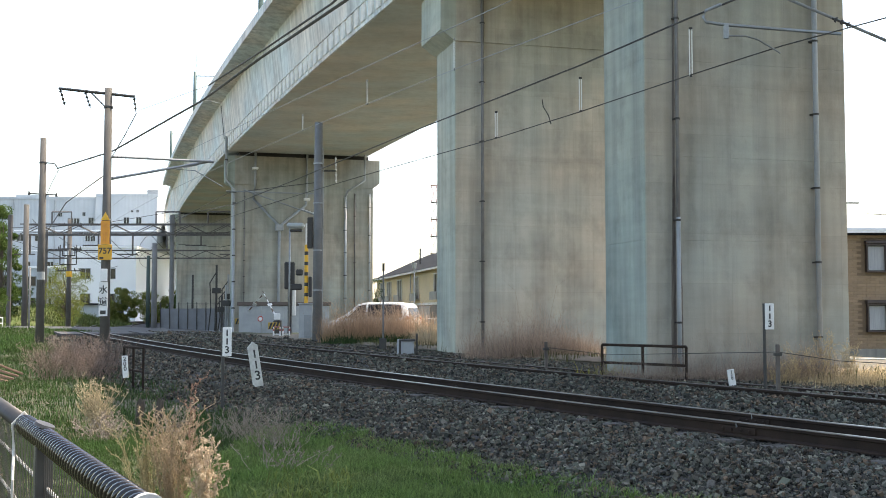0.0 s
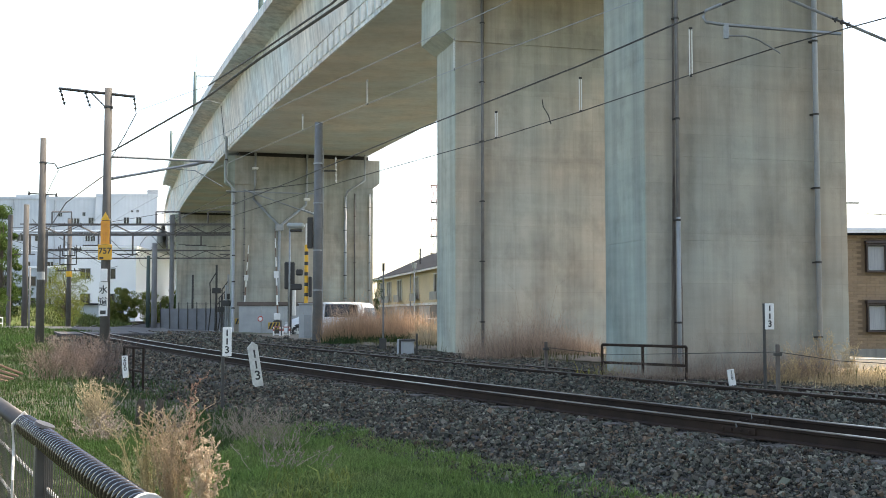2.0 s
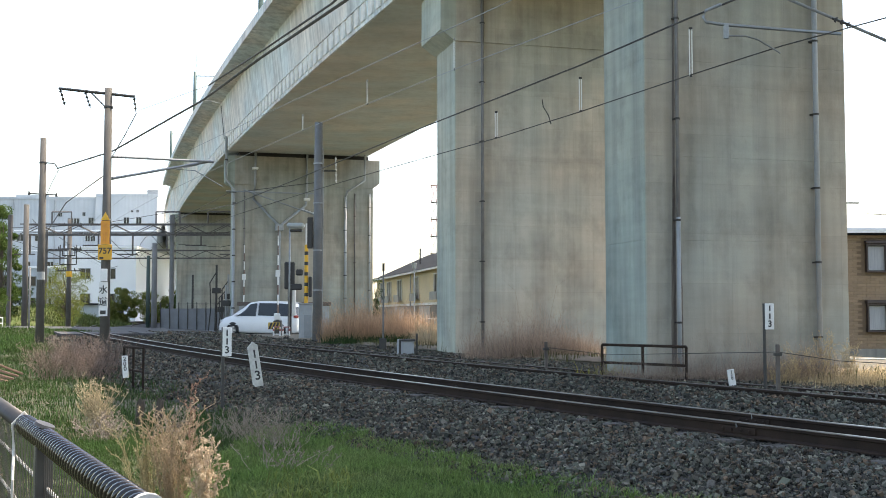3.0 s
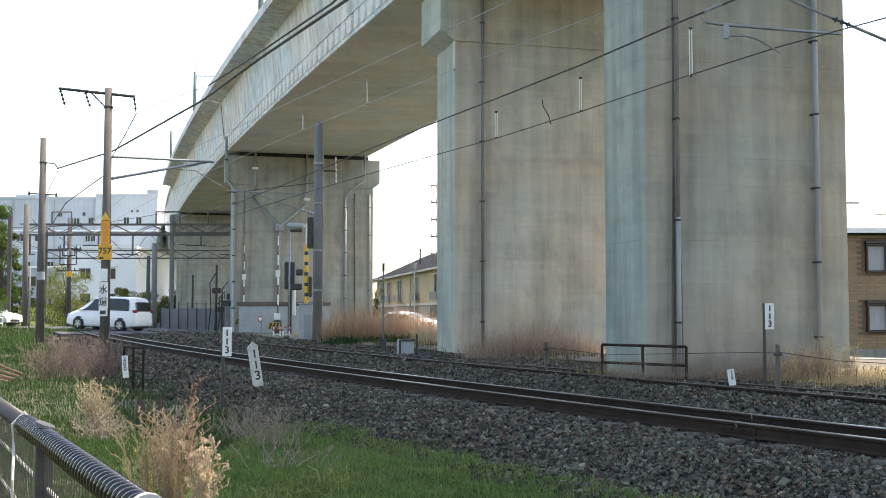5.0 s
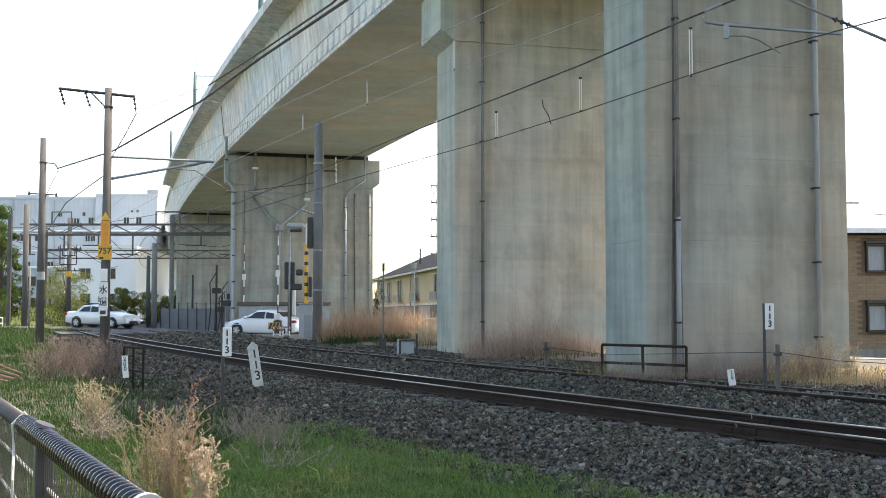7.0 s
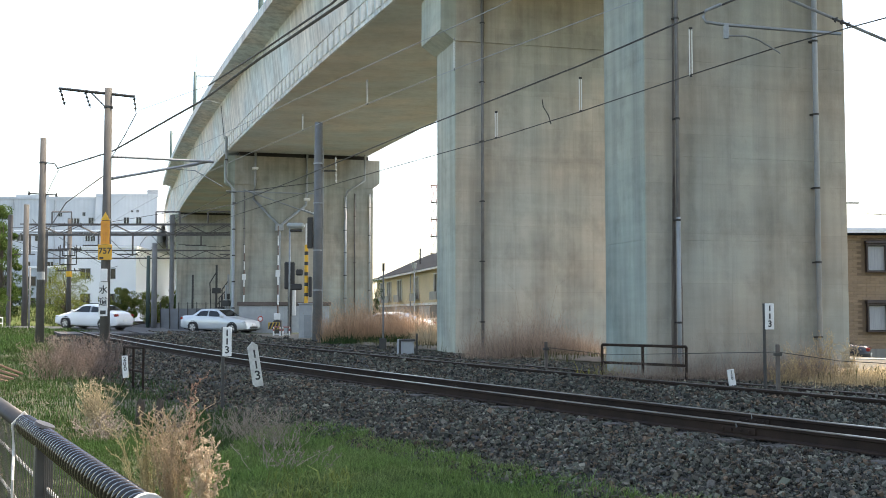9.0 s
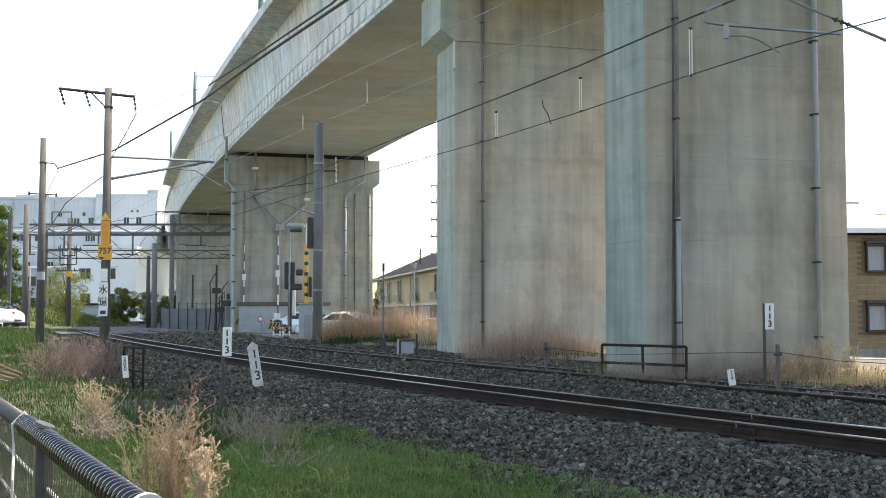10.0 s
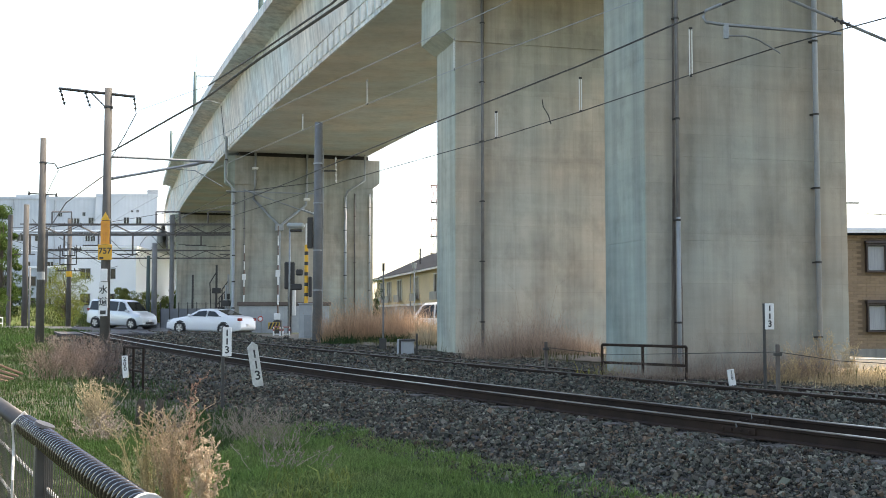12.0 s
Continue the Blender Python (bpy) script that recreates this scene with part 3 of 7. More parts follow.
FADED = material("faded_red_print", (0.62, 0.22, 0.03), 0.6, tint=(0.70, 0.30, 0.04), size=0.1)
SIGN_YELLOW = material("sign_yellow", (0.70, 0.36, 0.025), 0.5, tint=(0.58, 0.30, 0.03), size=0.3)
pole = thing("railway_pole", (-10.73, 36.5, -0.75), "round concrete railway pole with crossarm and yellow signs", "pole")
part("shaft", rod(bmesh.new(), (0, 0, 0), (0, 0, 9.2), 0.165, 0.115, 16), POLE_BROWN, pole, smooth=True)
part("crossarm", rod(bmesh.new(), (-1.6, 0, 9.2), (0.85, 0, 8.93), 0.045, n=8), STEEL_DARK, pole)
part("brace", rod(bmesh.new(), (-0.55, 0, 9.05), (-0.1, 0, 8.6), 0.022, n=6), STEEL_DARK, pole)
for x, z in ((-1.56, 9.15), (-0.75, 9.08)):
    part("insulator", insulators(bmesh.new(), (x, 0, z), (x + 0.17, 0, z - 0.5)), STEEL_DARK, pole)
part("insulator", insulators(bmesh.new(), (0.82, 0, 8.9), (0.88, 0, 8.45), 3), STEEL_DARK, pole)
part("band", rod(bmesh.new(), (0, 0, 8.55), (0, 0, 8.62), 0.15, n=12), STEEL_DARK, pole)
part("jumper", chain(bmesh.new(), [(0.9, 0, 8.4), (0.55, 0, 7.7), (0.12, 0, 6.95)], 0.016), STEEL_DARK, pole)
part("arm", rod(bmesh.new(), (0.1, 0, 7.0), (3.1, 1.5, 7.03), 0.04, n=8), STEEL, pole)
part("arm", rod(bmesh.new(), (0.1, 0, 6.28), (3.0, 1.5, 7.05), 0.042, n=8), STEEL, pole)
part("insulator", insulators(bmesh.new(), (0.12, 0.02, 6.29), (0.6, 0.27, 6.42), 4, 0.06), STEEL_DARK, pole)
part("insulator", insulators(bmesh.new(), (0.12, 0.02, 7.0), (0.6, 0.27, 7.01), 4, 0.06), STEEL_DARK, pole)
part("registration_arm", chain(bmesh.new(), [(2.6, 1.4, 6.92), (1.9, 1.3, 6.75), (2.5, 1.4, 6.72), (3.4, 1.5, 6.2)], 0.018), STEEL, pole)
part("strap", rod(bmesh.new(), (0, 0, 4.95), (0, 0, 5.0), 0.16, n=12), STEEL, pole)
b = bmesh.new()
prism(b, [(-0.13, 4.95), (0.15, 4.95), (0.01, 5.2)], -0.175, -0.155)
part("arrow_plate", b, YELLOW, pole, "yellow triangle plate")
part("sign_plate", box(bmesh.new(), -0.13, 0.15, -0.175, -0.155, 4.18, 4.93, 0.005), material("orange_plate", (0.78, 0.33, 0.03), 0.5, tint=(0.65, 0.26, 0.03), size=0.3), pole, "orange sign plate with faded marks")
for i in range(4):
    part("mark", box(bmesh.new(), -0.06 + 0.07 * (i % 2), -0.01 + 0.07 * (i % 2), -0.1795, -0.1755, 4.27 + 0.17 * (i // 2), 4.40 + 0.17 * (i // 2)), FADED, pole, "faded bar")
part("ring_mark", rod(bmesh.new(), (0.01, -0.1755, 4.78), (0.01, -0.1795, 4.78), 0.08, n=16), FADED, pole)
plate757 = part("number_plate_board", box(bmesh.new(), -0.20, 0.24, -0.195, -0.175, 3.68, 4.17, 0.006), SIGN_YELLOW, pole, "yellow board with black figures")


def lettering(text, size, at, mat, parent, rx=90, name="lettering", extrude=0.002, rz=0):
    """Raised letters, turned into a mesh."""
    cu = bpy.data.curves.new("text", "FONT")
    cu.body, cu.size, cu.align_x, cu.align_y, cu.extrude, cu.offset = text, size, "CENTER", "CENTER", extrude, size * 0.018
    tmp = new("text", cu)
    me = bpy.data.meshes.new_from_object(tmp.evaluated_get(bpy.context.evaluated_depsgraph_get()))
    bpy.data.objects.remove(tmp)
    me.materials.clear()
    me.materials.append(mat)
    ob = new(name, me)
    ob.parent = parent
    ob.matrix_basis = pose(*at, rx, 0, rz)
    return ob


lettering("757", 0.27, (0.02, -0.199, 3.96), BLACK, pole)
part("mark", box(bmesh.new(), -0.15, -0.02, -0.1985, -0.1945, 3.71, 3.77), BLACK, pole)
part("white_plate", box(bmesh.new(), -0.11, 0.11, -0.19, -0.172, 3.0, 3.40, 0.005), WHITE, pole, "small white plate")
kanji = part("white_plate", box(bmesh.new(), -0.15, 0.13, -0.195, -0.175, 1.9, 2.98, 0.005), WHITE, pole, "tall white plate with black characters")
lettering("水", 0.28, (-0.01, -0.199, 2.72), BLACK, pole)
lettering("道", 0.28, (-0.01, -0.199, 2.34), BLACK, pole)
part("mark", box(bmesh.new(), -0.10, 0.08, -0.1985, -0.1945, 1.96, 2.08), STEEL_DARK, pole)

pole_b = thing("railway_pole", (-17.87, 51.0, -0.25), "round concrete pole with a small cable bracket", "pole")
part("shaft", rod(bmesh.new(), (0, 0, 0), (0, 0, 9.33), 0.19, 0.135, 16), POLE_BROWN, pole_b, smooth=True)
part("bracket", chain(bmesh.new(), [(0.1, 0, 8.22), (0.5, 0, 8.2), (0.62, 0, 8.05), (0.66, 0, 7.95)], 0.03), STEEL_DARK, pole_b)
part("band", rod(bmesh.new(), (0, 0, 8.18), (0, 0, 8.26), 0.17, n=12), STEEL_DARK, pole_b)
part("crossarm", rod(bmesh.new(), (-0.6, 0, 6.85), (0.65, 0, 6.78), 0.025, n=6), STEEL_DARK, pole_b)
part("insulator", rod(bmesh.new(), (-0.6, 0, 6.78), (-0.6, 0, 6.95), 0.06, 0.03, 8), STEEL_DARK, pole_b)
part("insulator", rod(bmesh.new(), (0.62, 0, 6.70), (0.62, 0, 6.87), 0.06, 0.03, 8), STEEL_DARK, pole_b)
part("jumper", chain(bmesh.new(), [(0.7, 0, 7.9), (0.4, 0, 7.3), (0.1, 0, 6.6)], 0.016), STEEL_DARK, pole_b)
part("band", rod(bmesh.new(), (0, 0, 3.0), (0, 0, 3.35), 0.18, n=12), PIPE, pole_b, "pale plate strapped round the pole")

pole_e = thing("railway_pole", (-5.02, 46.0, -0.35), "grey concrete pole beside the level crossing", "pole")
part("shaft", rod(bmesh.new(), (0, 0, 0), (0, 0, 9.3), 0.21, 0.16, 16), POLE, pole_e, smooth=True)
part("arm", chain(bmesh.new(), [(-0.1, 0, 5.55), (-2.9, -0.6, 6.5)], 0.03), STEEL, pole_e)
part("arm", chain(bmesh.new(), [(-0.1, 0, 6.4), (-3.6, -0.6, 6.45)], 0.025), STEEL, pole_e)
part("insulator", insulators(bmesh.new(), (-0.15, 0, 5.6), (-0.65, -0.1, 5.77), 4, 0.06), WHITE, pole_e)
part("terminal_box", box(bmesh.new(), -0.42, -0.2, -0.12, 0.12, 4.2, 5.45, 0.02), STEEL_DARK, pole_e)
part("conduit", rod(bmesh.new(), (0.2, -0.05, 0.3), (0.2, -0.05, 8.2), 0.022, n=6), STEEL, pole_e)
part("bracket", box(bmesh.new(), 0.15, 0.72, -0.03, 0.03, 7.3, 7.36, 0.01), STEEL_DARK, pole_e)
part("insulator", insulators(bmesh.new(), (0.7, 0, 7.9), (0.72, 0, 6.8), 5, 0.05), WHITE, pole_e)
for z in (2.5, 4.1, 6.0, 7.6):
    part("band", rod(bmesh.new(), (0, 0, z), (0, 0, z + 0.05), 0.205, n=12), STEEL, pole_e)

GREEN_POST = material("dark_green_paint", (0.045, 0.075, 0.065), 0.6, tint=(0.03, 0.05, 0.045), size=0.5)
for x, y, z0, h, r, lab in ((-27.3, 75.0, -0.3, 8.7, 0.2, "dark steel gantry column by the road"), (-18.1, 72.0, 0.1, 5.6, 0.19, "pale concrete gantry column beyond the crossing"),
                            (-19.0, 74.0, 0.1, 4.9, 0.14, "green steel post beyond the crossing"), (-27.7, 85.0, 0.3, 8.0, 0.19, "brown pole with transformer frames"),
                            (-25.2, 70.0, 0.1, 4.0, 0.06, "slim signal post beyond the road"), (-30.5, 78.0, 0.0, 7.6, 0.14, "weathered utility pole near the tree"),
                            (-17.0, 78.0, 0.1, 3.8, 0.08, "dark thin post behind the fence")):
    p = thing("line_pole", (x, y, z0 - 0.3), lab, "pole")
    part("shaft", rod(bmesh.new(), (0, 0, 0), (0, 0, h + 0.3), r, r * 0.85, 12), GREEN_POST if "green" in lab else STEEL_DARK if "thin" in lab else POLE_BROWN if "dark" in lab or "brown" in lab else POLE, p, smooth=True)
    if "transformer" in lab:
        p_frames = p
        for z in (h * 0.55, h * 0.75, h * 0.97):
            part("crossarm", box(bmesh.new(), -0.9, 0.9, -0.05, 0.05, z, z + 0.08), STEEL_DARK, p)
            for s in (-0.8, -0.4, 0.4, 0.8):
                part("insulator", rod(bmesh.new(), (s, 0, z + 0.08), (s, 0, z + 0.25), 0.05, 0.03, 6), STEEL_DARK, p)

for x0, x1, z0, z1 in ((-0.62, 0.60, 4.9, 6.35), (-0.45, 0.48, 5.55, 6.1)):
    fr = bmesh.new()
    for a, c in (((x0, z0), (x0, z1)), ((x1, z0), (x1, z1)), ((x0, z0), (x1, z0))):
        rod(fr, (a[0], -0.2, a[1]), (c[0], -0.2, c[1]), 0.045, n=5)
    part("hanging_frame", fr, STEEL_DARK, p_frames)
for k in range(3):
    part("fuse", rod(bmesh.new(), (-0.35 + 0.3 * k, -0.2, 5.6), (-0.35 + 0.3 * k, -0.2, 5.95), 0.07, 0.05, 8), PIPE, p_frames)
part("band", rod(bmesh.new(), (0, 0, 4.0), (0, 0, 4.4), 0.215, n=12), YELLOW, p_frames, "small yellow band")
# Steel colour is lightened to stand in for haze over distance
GANTRY = material("haze_lightened_steel", (0.115, 0.105, 0.10), 0.7, 0.2, tint=(0.08, 0.072, 0.068), size=0.7)
# lattice gantry across the tracks beyond the crossing
gantry = thing("track_gantry", (-28.3, 77.0, 0), "dark steel lattice gantry over the tracks", "gantry")
for y in (-0.35, 0.35):
    for z in (7.25, 6.55):
        part("chord", box(bmesh.new(), 0, 17.5, y - 0.035, y + 0.035, z - 0.04, z + 0.04), GANTRY, gantry)
    for i in range(14):
        x = i * 1.25
        part("diagonal", rod(bmesh.new(), (x, y, 7.2 if i % 2 else 6.6), (x + 1.25, y, 6.6 if i % 2 else 7.2), 0.03, n=5), GANTRY, gantry)
for i in range(8):
    part("hanger", box(bmesh.new(), i * 2.3 + 0.5, i * 2.3 + 0.6, -0.05, 0.05, 5.2 + 0.3 * (i % 3), 6.55), GANTRY, gantry)
    part("hanger_arm", box(bmesh.new(), i * 2.3 - 0.5, i * 2.3 + 0.9, -0.04, 0.04, 5.2 + 0.3 * (i % 3), 5.28 + 0.3 * (i % 3)), GANTRY, gantry)
for x in (-0.8, 10.1, 17.4):
    part("column", rod(bmesh.new(), (x, 0, -0.2), (x, 0, 7.9), 0.16, n=8), POLE if x > 0 else GANTRY, gantry)
for x0, x1 in ((2.0, 3.3), (9.0, 10.6), (12.5, 14.8)):
    fr = bmesh.new()
    for a, c in (((x0, 7.3), (x0, 8.1)), ((x0, 8.1), (x1, 8.1)), ((x1, 8.1), (x1, 7.3))):
        rod(fr, (a[0], 0, a[1]), (c[0], 0, c[1]), 0.05, n=5)
    part("top_frame", fr, GANTRY, gantry)
gantry_b = thing("track_gantry", (-36.0, 104.0, 0), "farther dark steel gantry over the tracks", "gantry")
for z in (7.0, 6.3, 8.6):
    part("chord", box(bmesh.new(), 0, 22.0, -0.1, 0.1, z - 0.06, z + 0.06), GANTRY, gantry_b)
for i in range(15):
    part("diagonal", rod(bmesh.new(), (i * 1.45, 0, 6.35 if i % 2 else 6.95), (i * 1.45 + 1.45, 0, 6.95 if i % 2 else 6.35), 0.035, n=5), GANTRY, gantry_b)
for x in (0.0, 22.0):
    part("column", rod(bmesh.new(), (x, 0, -0.1), (x, 0, 8.9), 0.14, n=8), GANTRY, gantry_b)

# ---- overhead wires ----


def wire(points, r, label, mat=None, category="wire"):
    b = chain(bmesh.new(), [Vector(p) for p in points], r, 5)
    ob = part("overhead_wire", b, mat or STEEL_DARK)
    return tagged(ob, label, category, kind="structure")


def along(o, h, y0, y1, sag, supports):
    pts = []
    for y in np.arange(y0, y1, 1.0):
        u = min((abs(y - s) for s in supports))
        span = 20.0
        pts.append(at_track(o, float(y), h - sag * (1 - (1 - min(u / span, 1)) ** 2)))
    return pts


wire([at_track(4.0, float(y), float(np.interp(y, [3, 16, 18, 21, 24, 110], [5.41, 5.41, 5.34, 5.21, 5.13, 5.11]))) for y in np.arange(3, 110, 1.0)], 0.011, "thin contact wire over the farther track")
wire([at_track(4.0, float(y), float(np.interp(y, [3, 15, 18, 21, 24, 28, 32, 38, 46, 58, 110], [6.75, 6.5, 6.35, 6.15, 6.04, 5.93, 5.82, 5.68, 5.6, 6.1, 6.0]))) for y in np.arange(3, 110, 1.0)], 0.017, "dark messenger wire over the farther track")
wire(along(0.0, 5.27, 3, 110, 0.0, [0, 37.5, 77]), 0.006, "thin contact wire over the nearer track", STEEL)
wire(along(0.0, 6.3, 3, 110, 0.3, [0, 37.5, 77]), 0.007, "thin messenger wire over the nearer track", STEEL)
wire([(-17.2, 51.0, 7.72), (-13.05, 45.0, 7.63), (-7.16, 34.0, 7.61), (-4.53, 28.0, 7.5), (-1.93, 21.5, 7.1), (0.5, 15.0, 6.6), (3.0, 8.0, 6.4), (6.0, 0, 6.5)], 0.034, "thick black twisted cable along the railway")
wire([(-9.85, 36.5, 7.7), (-7.0, 34.0, 8.05)], 0.008, "thin black lead from the pole's crossarm")
wire([(-7.0, 34.0, 8.05), (-4.43, 28.0, 7.72), (-2.18, 22.0, 7.22), (0.3, 15.0, 6.9), (3.0, 7.0, 6.7)], 0.024, "black cable from the pole's crossarm")
wire([(-10.75, 36.5, 5.7), (-14.5, 44.0, 5.5), (-19.0, 55.0, 5.2), (-27.5, 76.0, 6.6)], 0.02, "slack dark cable between the poles")
wire([(-5.2, 46.0, 6.5), (-9.0, 48.0, 6.3), (-14.0, 60.0, 6.1), (-18.0, 77.0, 6.4)], 0.016, "grey cable past the crossing")

for i, (xa, za, xb, zb) in enumerate(((-27.6, 7.6, -35.5, 8.4), (-25.8, 6.4, -31.0, 6.9), (-22.3, 6.2, -27.5, 6.6), (-19.6, 6.5, -24.0, 6.3), (-18.4, 7.7, -21.0, 8.5), (-24.0, 5.4, -29.5, 5.6))):
    mid = ((xa + xb) / 2 + 0.3, 90.5, (za + zb) / 2 - 0.55)
    wire([(xa, 77.0, za), (xa * 0.75 + mid[0] * 0.25, 81.0, za - 0.3), mid, (xb * 0.75 + mid[0] * 0.25, 100.0, zb - 0.3), (xb, 104.0, zb)], 0.022, "dark overhead wire between the gantries")
for i, (xa, za, xb, zb) in enumerate(((-29.0, 7.0, -17.9, 8.05), (-28.9, 6.2, -24.5, 5.6), (-17.7, 5.9, -12.0, 6.2), (-17.7, 6.6, -11.5, 7.4))):
    wire([(xa, 76.7, za), (xa * 0.5 + xb * 0.5, 76.5, (za + zb) / 2 - 0.35), (xb, 76.2, zb)], 0.018, "slack cable along the gantry")
for o, y, z0, z1 in ((4.0, 24.1, 5.15, 5.72), (4.0, 21.0, 5.23, 5.88), (4.0, 17.95, 5.33, 6.15), (0.0, 19.1, 5.28, 5.78), (0.0, 22.35, 5.28, 5.72), (0.0, 25.7, 5.28, 5.6)):
    p = at_track(o, y)
    d = thing("wire_dropper", (p.x, p.y, grade(y)), "white plastic dropper between overhead wires", "dropper", "wire droppers")
    b = bmesh.new()
    thin = 0.009 if o > 1 else 0.0035
    rod(b, (-thin * 2.2, 0, z0), (-thin * 2.6, 0, z1), thin, n=6)
    rod(b, (thin * 2.2, 0, z0), (thin * 2.6, 0, z1), thin, n=6)
    part("sleeve", b, WHITE, d)
    part("clip", box(bmesh.new(), -thin * 3.4, thin * 3.4, -0.015, 0.015, z1 - 0.01, z1 + 0.03, 0.005), BLACK if o > 1 else STEEL, d)
    part("clip", box(bmesh.new(), -thin * 2.2, thin * 2.2, -0.015, 0.015, z0 - 0.03, z0 + 0.01, 0.005), BLACK, d)
jl = at_track(4.0, 22.3)
wire([(jl.x, jl.y, 5.75), (jl.x + 0.02, jl.y, 5.6), (jl.x + 0.12, jl.y - 0.1, 5.4), (jl.x + 0.17, jl.y - 0.15, 5.2)], 0.012, "short curled jumper between wires")

# cantilever that holds the farther track's wires
cant = thing("catenary_cantilever", (8.6, 17.2, 0.0), "grey steel mast and cantilever over the farther track", "cantilever")
part("mast", rod(bmesh.new(), (0, 0, -0.1), (0, 0, 8.0), 0.16, 0.13, 12), POLE, cant, smooth=True)
part("stay", rod(bmesh.new(), (-0.1, 0.05, 4.6), (-3.45, 0.3, 6.15), 0.024, n=8), STEEL, cant)
part("insulator", insulators(bmesh.new(), (-2.35, 0.2, 5.63), (-2.62, 0.22, 5.75), 3, 0.05), STEEL_DARK, cant)
part("push_pipe", chain(bmesh.new(), [(-2.42, 0.4, 5.55), (-3.4, 0.6, 5.68), (-4.2, 0.75, 5.79), (-4.42, 0.8, 5.84), (-4.47, 0.8, 5.92), (-4.43, 0.8, 6.02), (-4.2, 0.7, 6.1)], 0.026, 8), STEEL, cant, smooth=True)
part("drop_bracket", box(bmesh.new(), -4.16, -4.08, 0.70, 0.76, 5.55, 5.80, 0.01), STEEL, cant)
part("steady_arm", chain(bmesh.new(), [(-4.12, 0.73, 5.60), (-3.8, 0.75, 5.60), (-3.6, 0.78, 5.55), (-3.25, 0.8, 5.34)], 0.014, 6), STEEL, cant)

# ---- level crossing ----
signal = thing("crossing_signal", (-7.6, 57.0, -0.05), "level crossing warning signal with black backboard", "signal")
part("post", rod(bmesh.new(), (0.0, -0.18, 0), (0.0, -0.18, 5.6), 0.045, n=10), STEEL, signal, smooth=True)
b = bmesh.new()
box(b, -0.27, 0.25, -0.12, 0.0, 2.5, 3.86, 0.05)
part("backboard", b, BLACK, signal)
for z in (2.9, 3.5):
    lamp = part("lamp", rod(bmesh.new(), (0, 0.0, z), (0, 0.09, z), 0.16, n=14), STEEL_DARK, signal)
    part("lens", rod(bmesh.new(), (0, 0.09, z), (0, 0.105, z), 0.13, n=14), material("dark_red_lens", (0.06, 0.008, 0.008), 0.2), lamp)
part("control_box", box(bmesh.new(), 0.12, 0.3, -0.06, 0.06, 1.2, 2.5, 0.02), WHITE, signal)
part("lower_case", box(bmesh.new(), -0.09, 0.1, -0.1, 0.06, 0.3, 2.55, 0.03), BLACK, signal)

striped = thing("striped_signal_mast", (-6.67, 56.0, -0.05), "yellow and black striped crossing mast with lamps", "signal")
part("post", rod(bmesh.new(), (0, 0, 0), (0, 0, 1.85), 0.05, n=8), STEEL, striped)
z = 1.8
for i in range(11):
    tall_ = 0.17 if i % 2 else 0.335
    part("stripe", rod(bmesh.new(), (0, 0, z), (0, 0, z + tall_), 0.095, n=14), (BLACK if i % 2 else YELLOW), striped, smooth=False)
    z += tall_
part("upper_post", rod(bmesh.new(), (0, 0, 4.55), (0, 0, 5.7), 0.05, n=8), WHITE, striped)
part("lamp_box", box(bmesh.new(), -0.75, -0.2, -0.1, 0.15, 2.45, 2.75, 0.05), BLACK, striped)
part("lamp_box", box(bmesh.new(), -0.5, -0.15, -0.2, 0.1, 3.15, 3.45, 0.06), BLACK, striped)
part("lamp_box", box(bmesh.new(), 0.12, 0.3, -0.15, 0.1, 2.1, 3.1, 0.05), BLACK, striped)
# rounded hood of a crossing camera, not of a lamp
hood = part("lamp_hood", box(bmesh.new(), -0.95, -0.1, -0.3, 0.25, 5.46, 5.72, 0.09), material("grey_hood", (0.42, 0.47, 0.5), 0.4), striped, "pale grey rounded camera hood")
part("hood_mouth", box(bmesh.new(), -0.8, -0.2, -0.25, 0.2, 5.28, 5.4, 0.03), BLACK, hood)
part("bracket", rod(bmesh.new(), (0, 0, 5.5), (0.6, 0, 5.5), 0.04, n=6), STEEL, striped)

cab = thing("relay_cabinet", (-5.95, 50.0, -0.1), "tall grey steel relay cabinet by the crossing", "cabinet")
part("body", box(bmesh.new(), -0.28, 0.3, -0.3, 0.3, 0.1, 1.75, 0.02), PIPE, cab)
part("door", box(bmesh.new(), -0.05, 0.27, -0.325, -0.302, 0.2, 1.3, 0.008), material("cabinet_door", (0.27, 0.29, 0.30), 0.5), cab)
part("roof", box(bmesh.new(), -0.32, 0.34, -0.34, 0.34, 1.75, 1.8, 0.01), STEEL, cab)
part("plinth", box(bmesh.new(), -0.28, 0.3, -0.3, 0.3, -0.1, 0.1), CONCRETE_DARK, cab)

DULL_RED = material("dull_red_paint", (0.26, 0.055, 0.055), 0.6, tint=(0.34, 0.14, 0.13), size=0.1)
for x in (-8.23, -7.77):
    tr = thing("striped_barrier_stand", (x + 0.1, 56.3, -0.02), "small red and white tubular barrier stand", "barrier", "barrier stands")
    for s in (-0.16, 0.16):
        part("leg", rod(bmesh.new(), (s, 0, 0), (s, 0, 0.62), 0.035, n=8), WHITE, tr)
        part("red_band", rod(bmesh.new(), (s, 0, 0.42), (s, 0, 0.54), 0.042, n=8), DULL_RED, tr)
    part("cross_bar", rod(bmesh.new(), (-0.16, 0, 0.26), (0.16, 0, 0.26), 0.03, n=8), WHITE, tr)
    part("top_bar", rod(bmesh.new(), (-0.16, 0, 0.61), (0.16, 0, 0.61), 0.03, n=8), DULL_RED, tr)


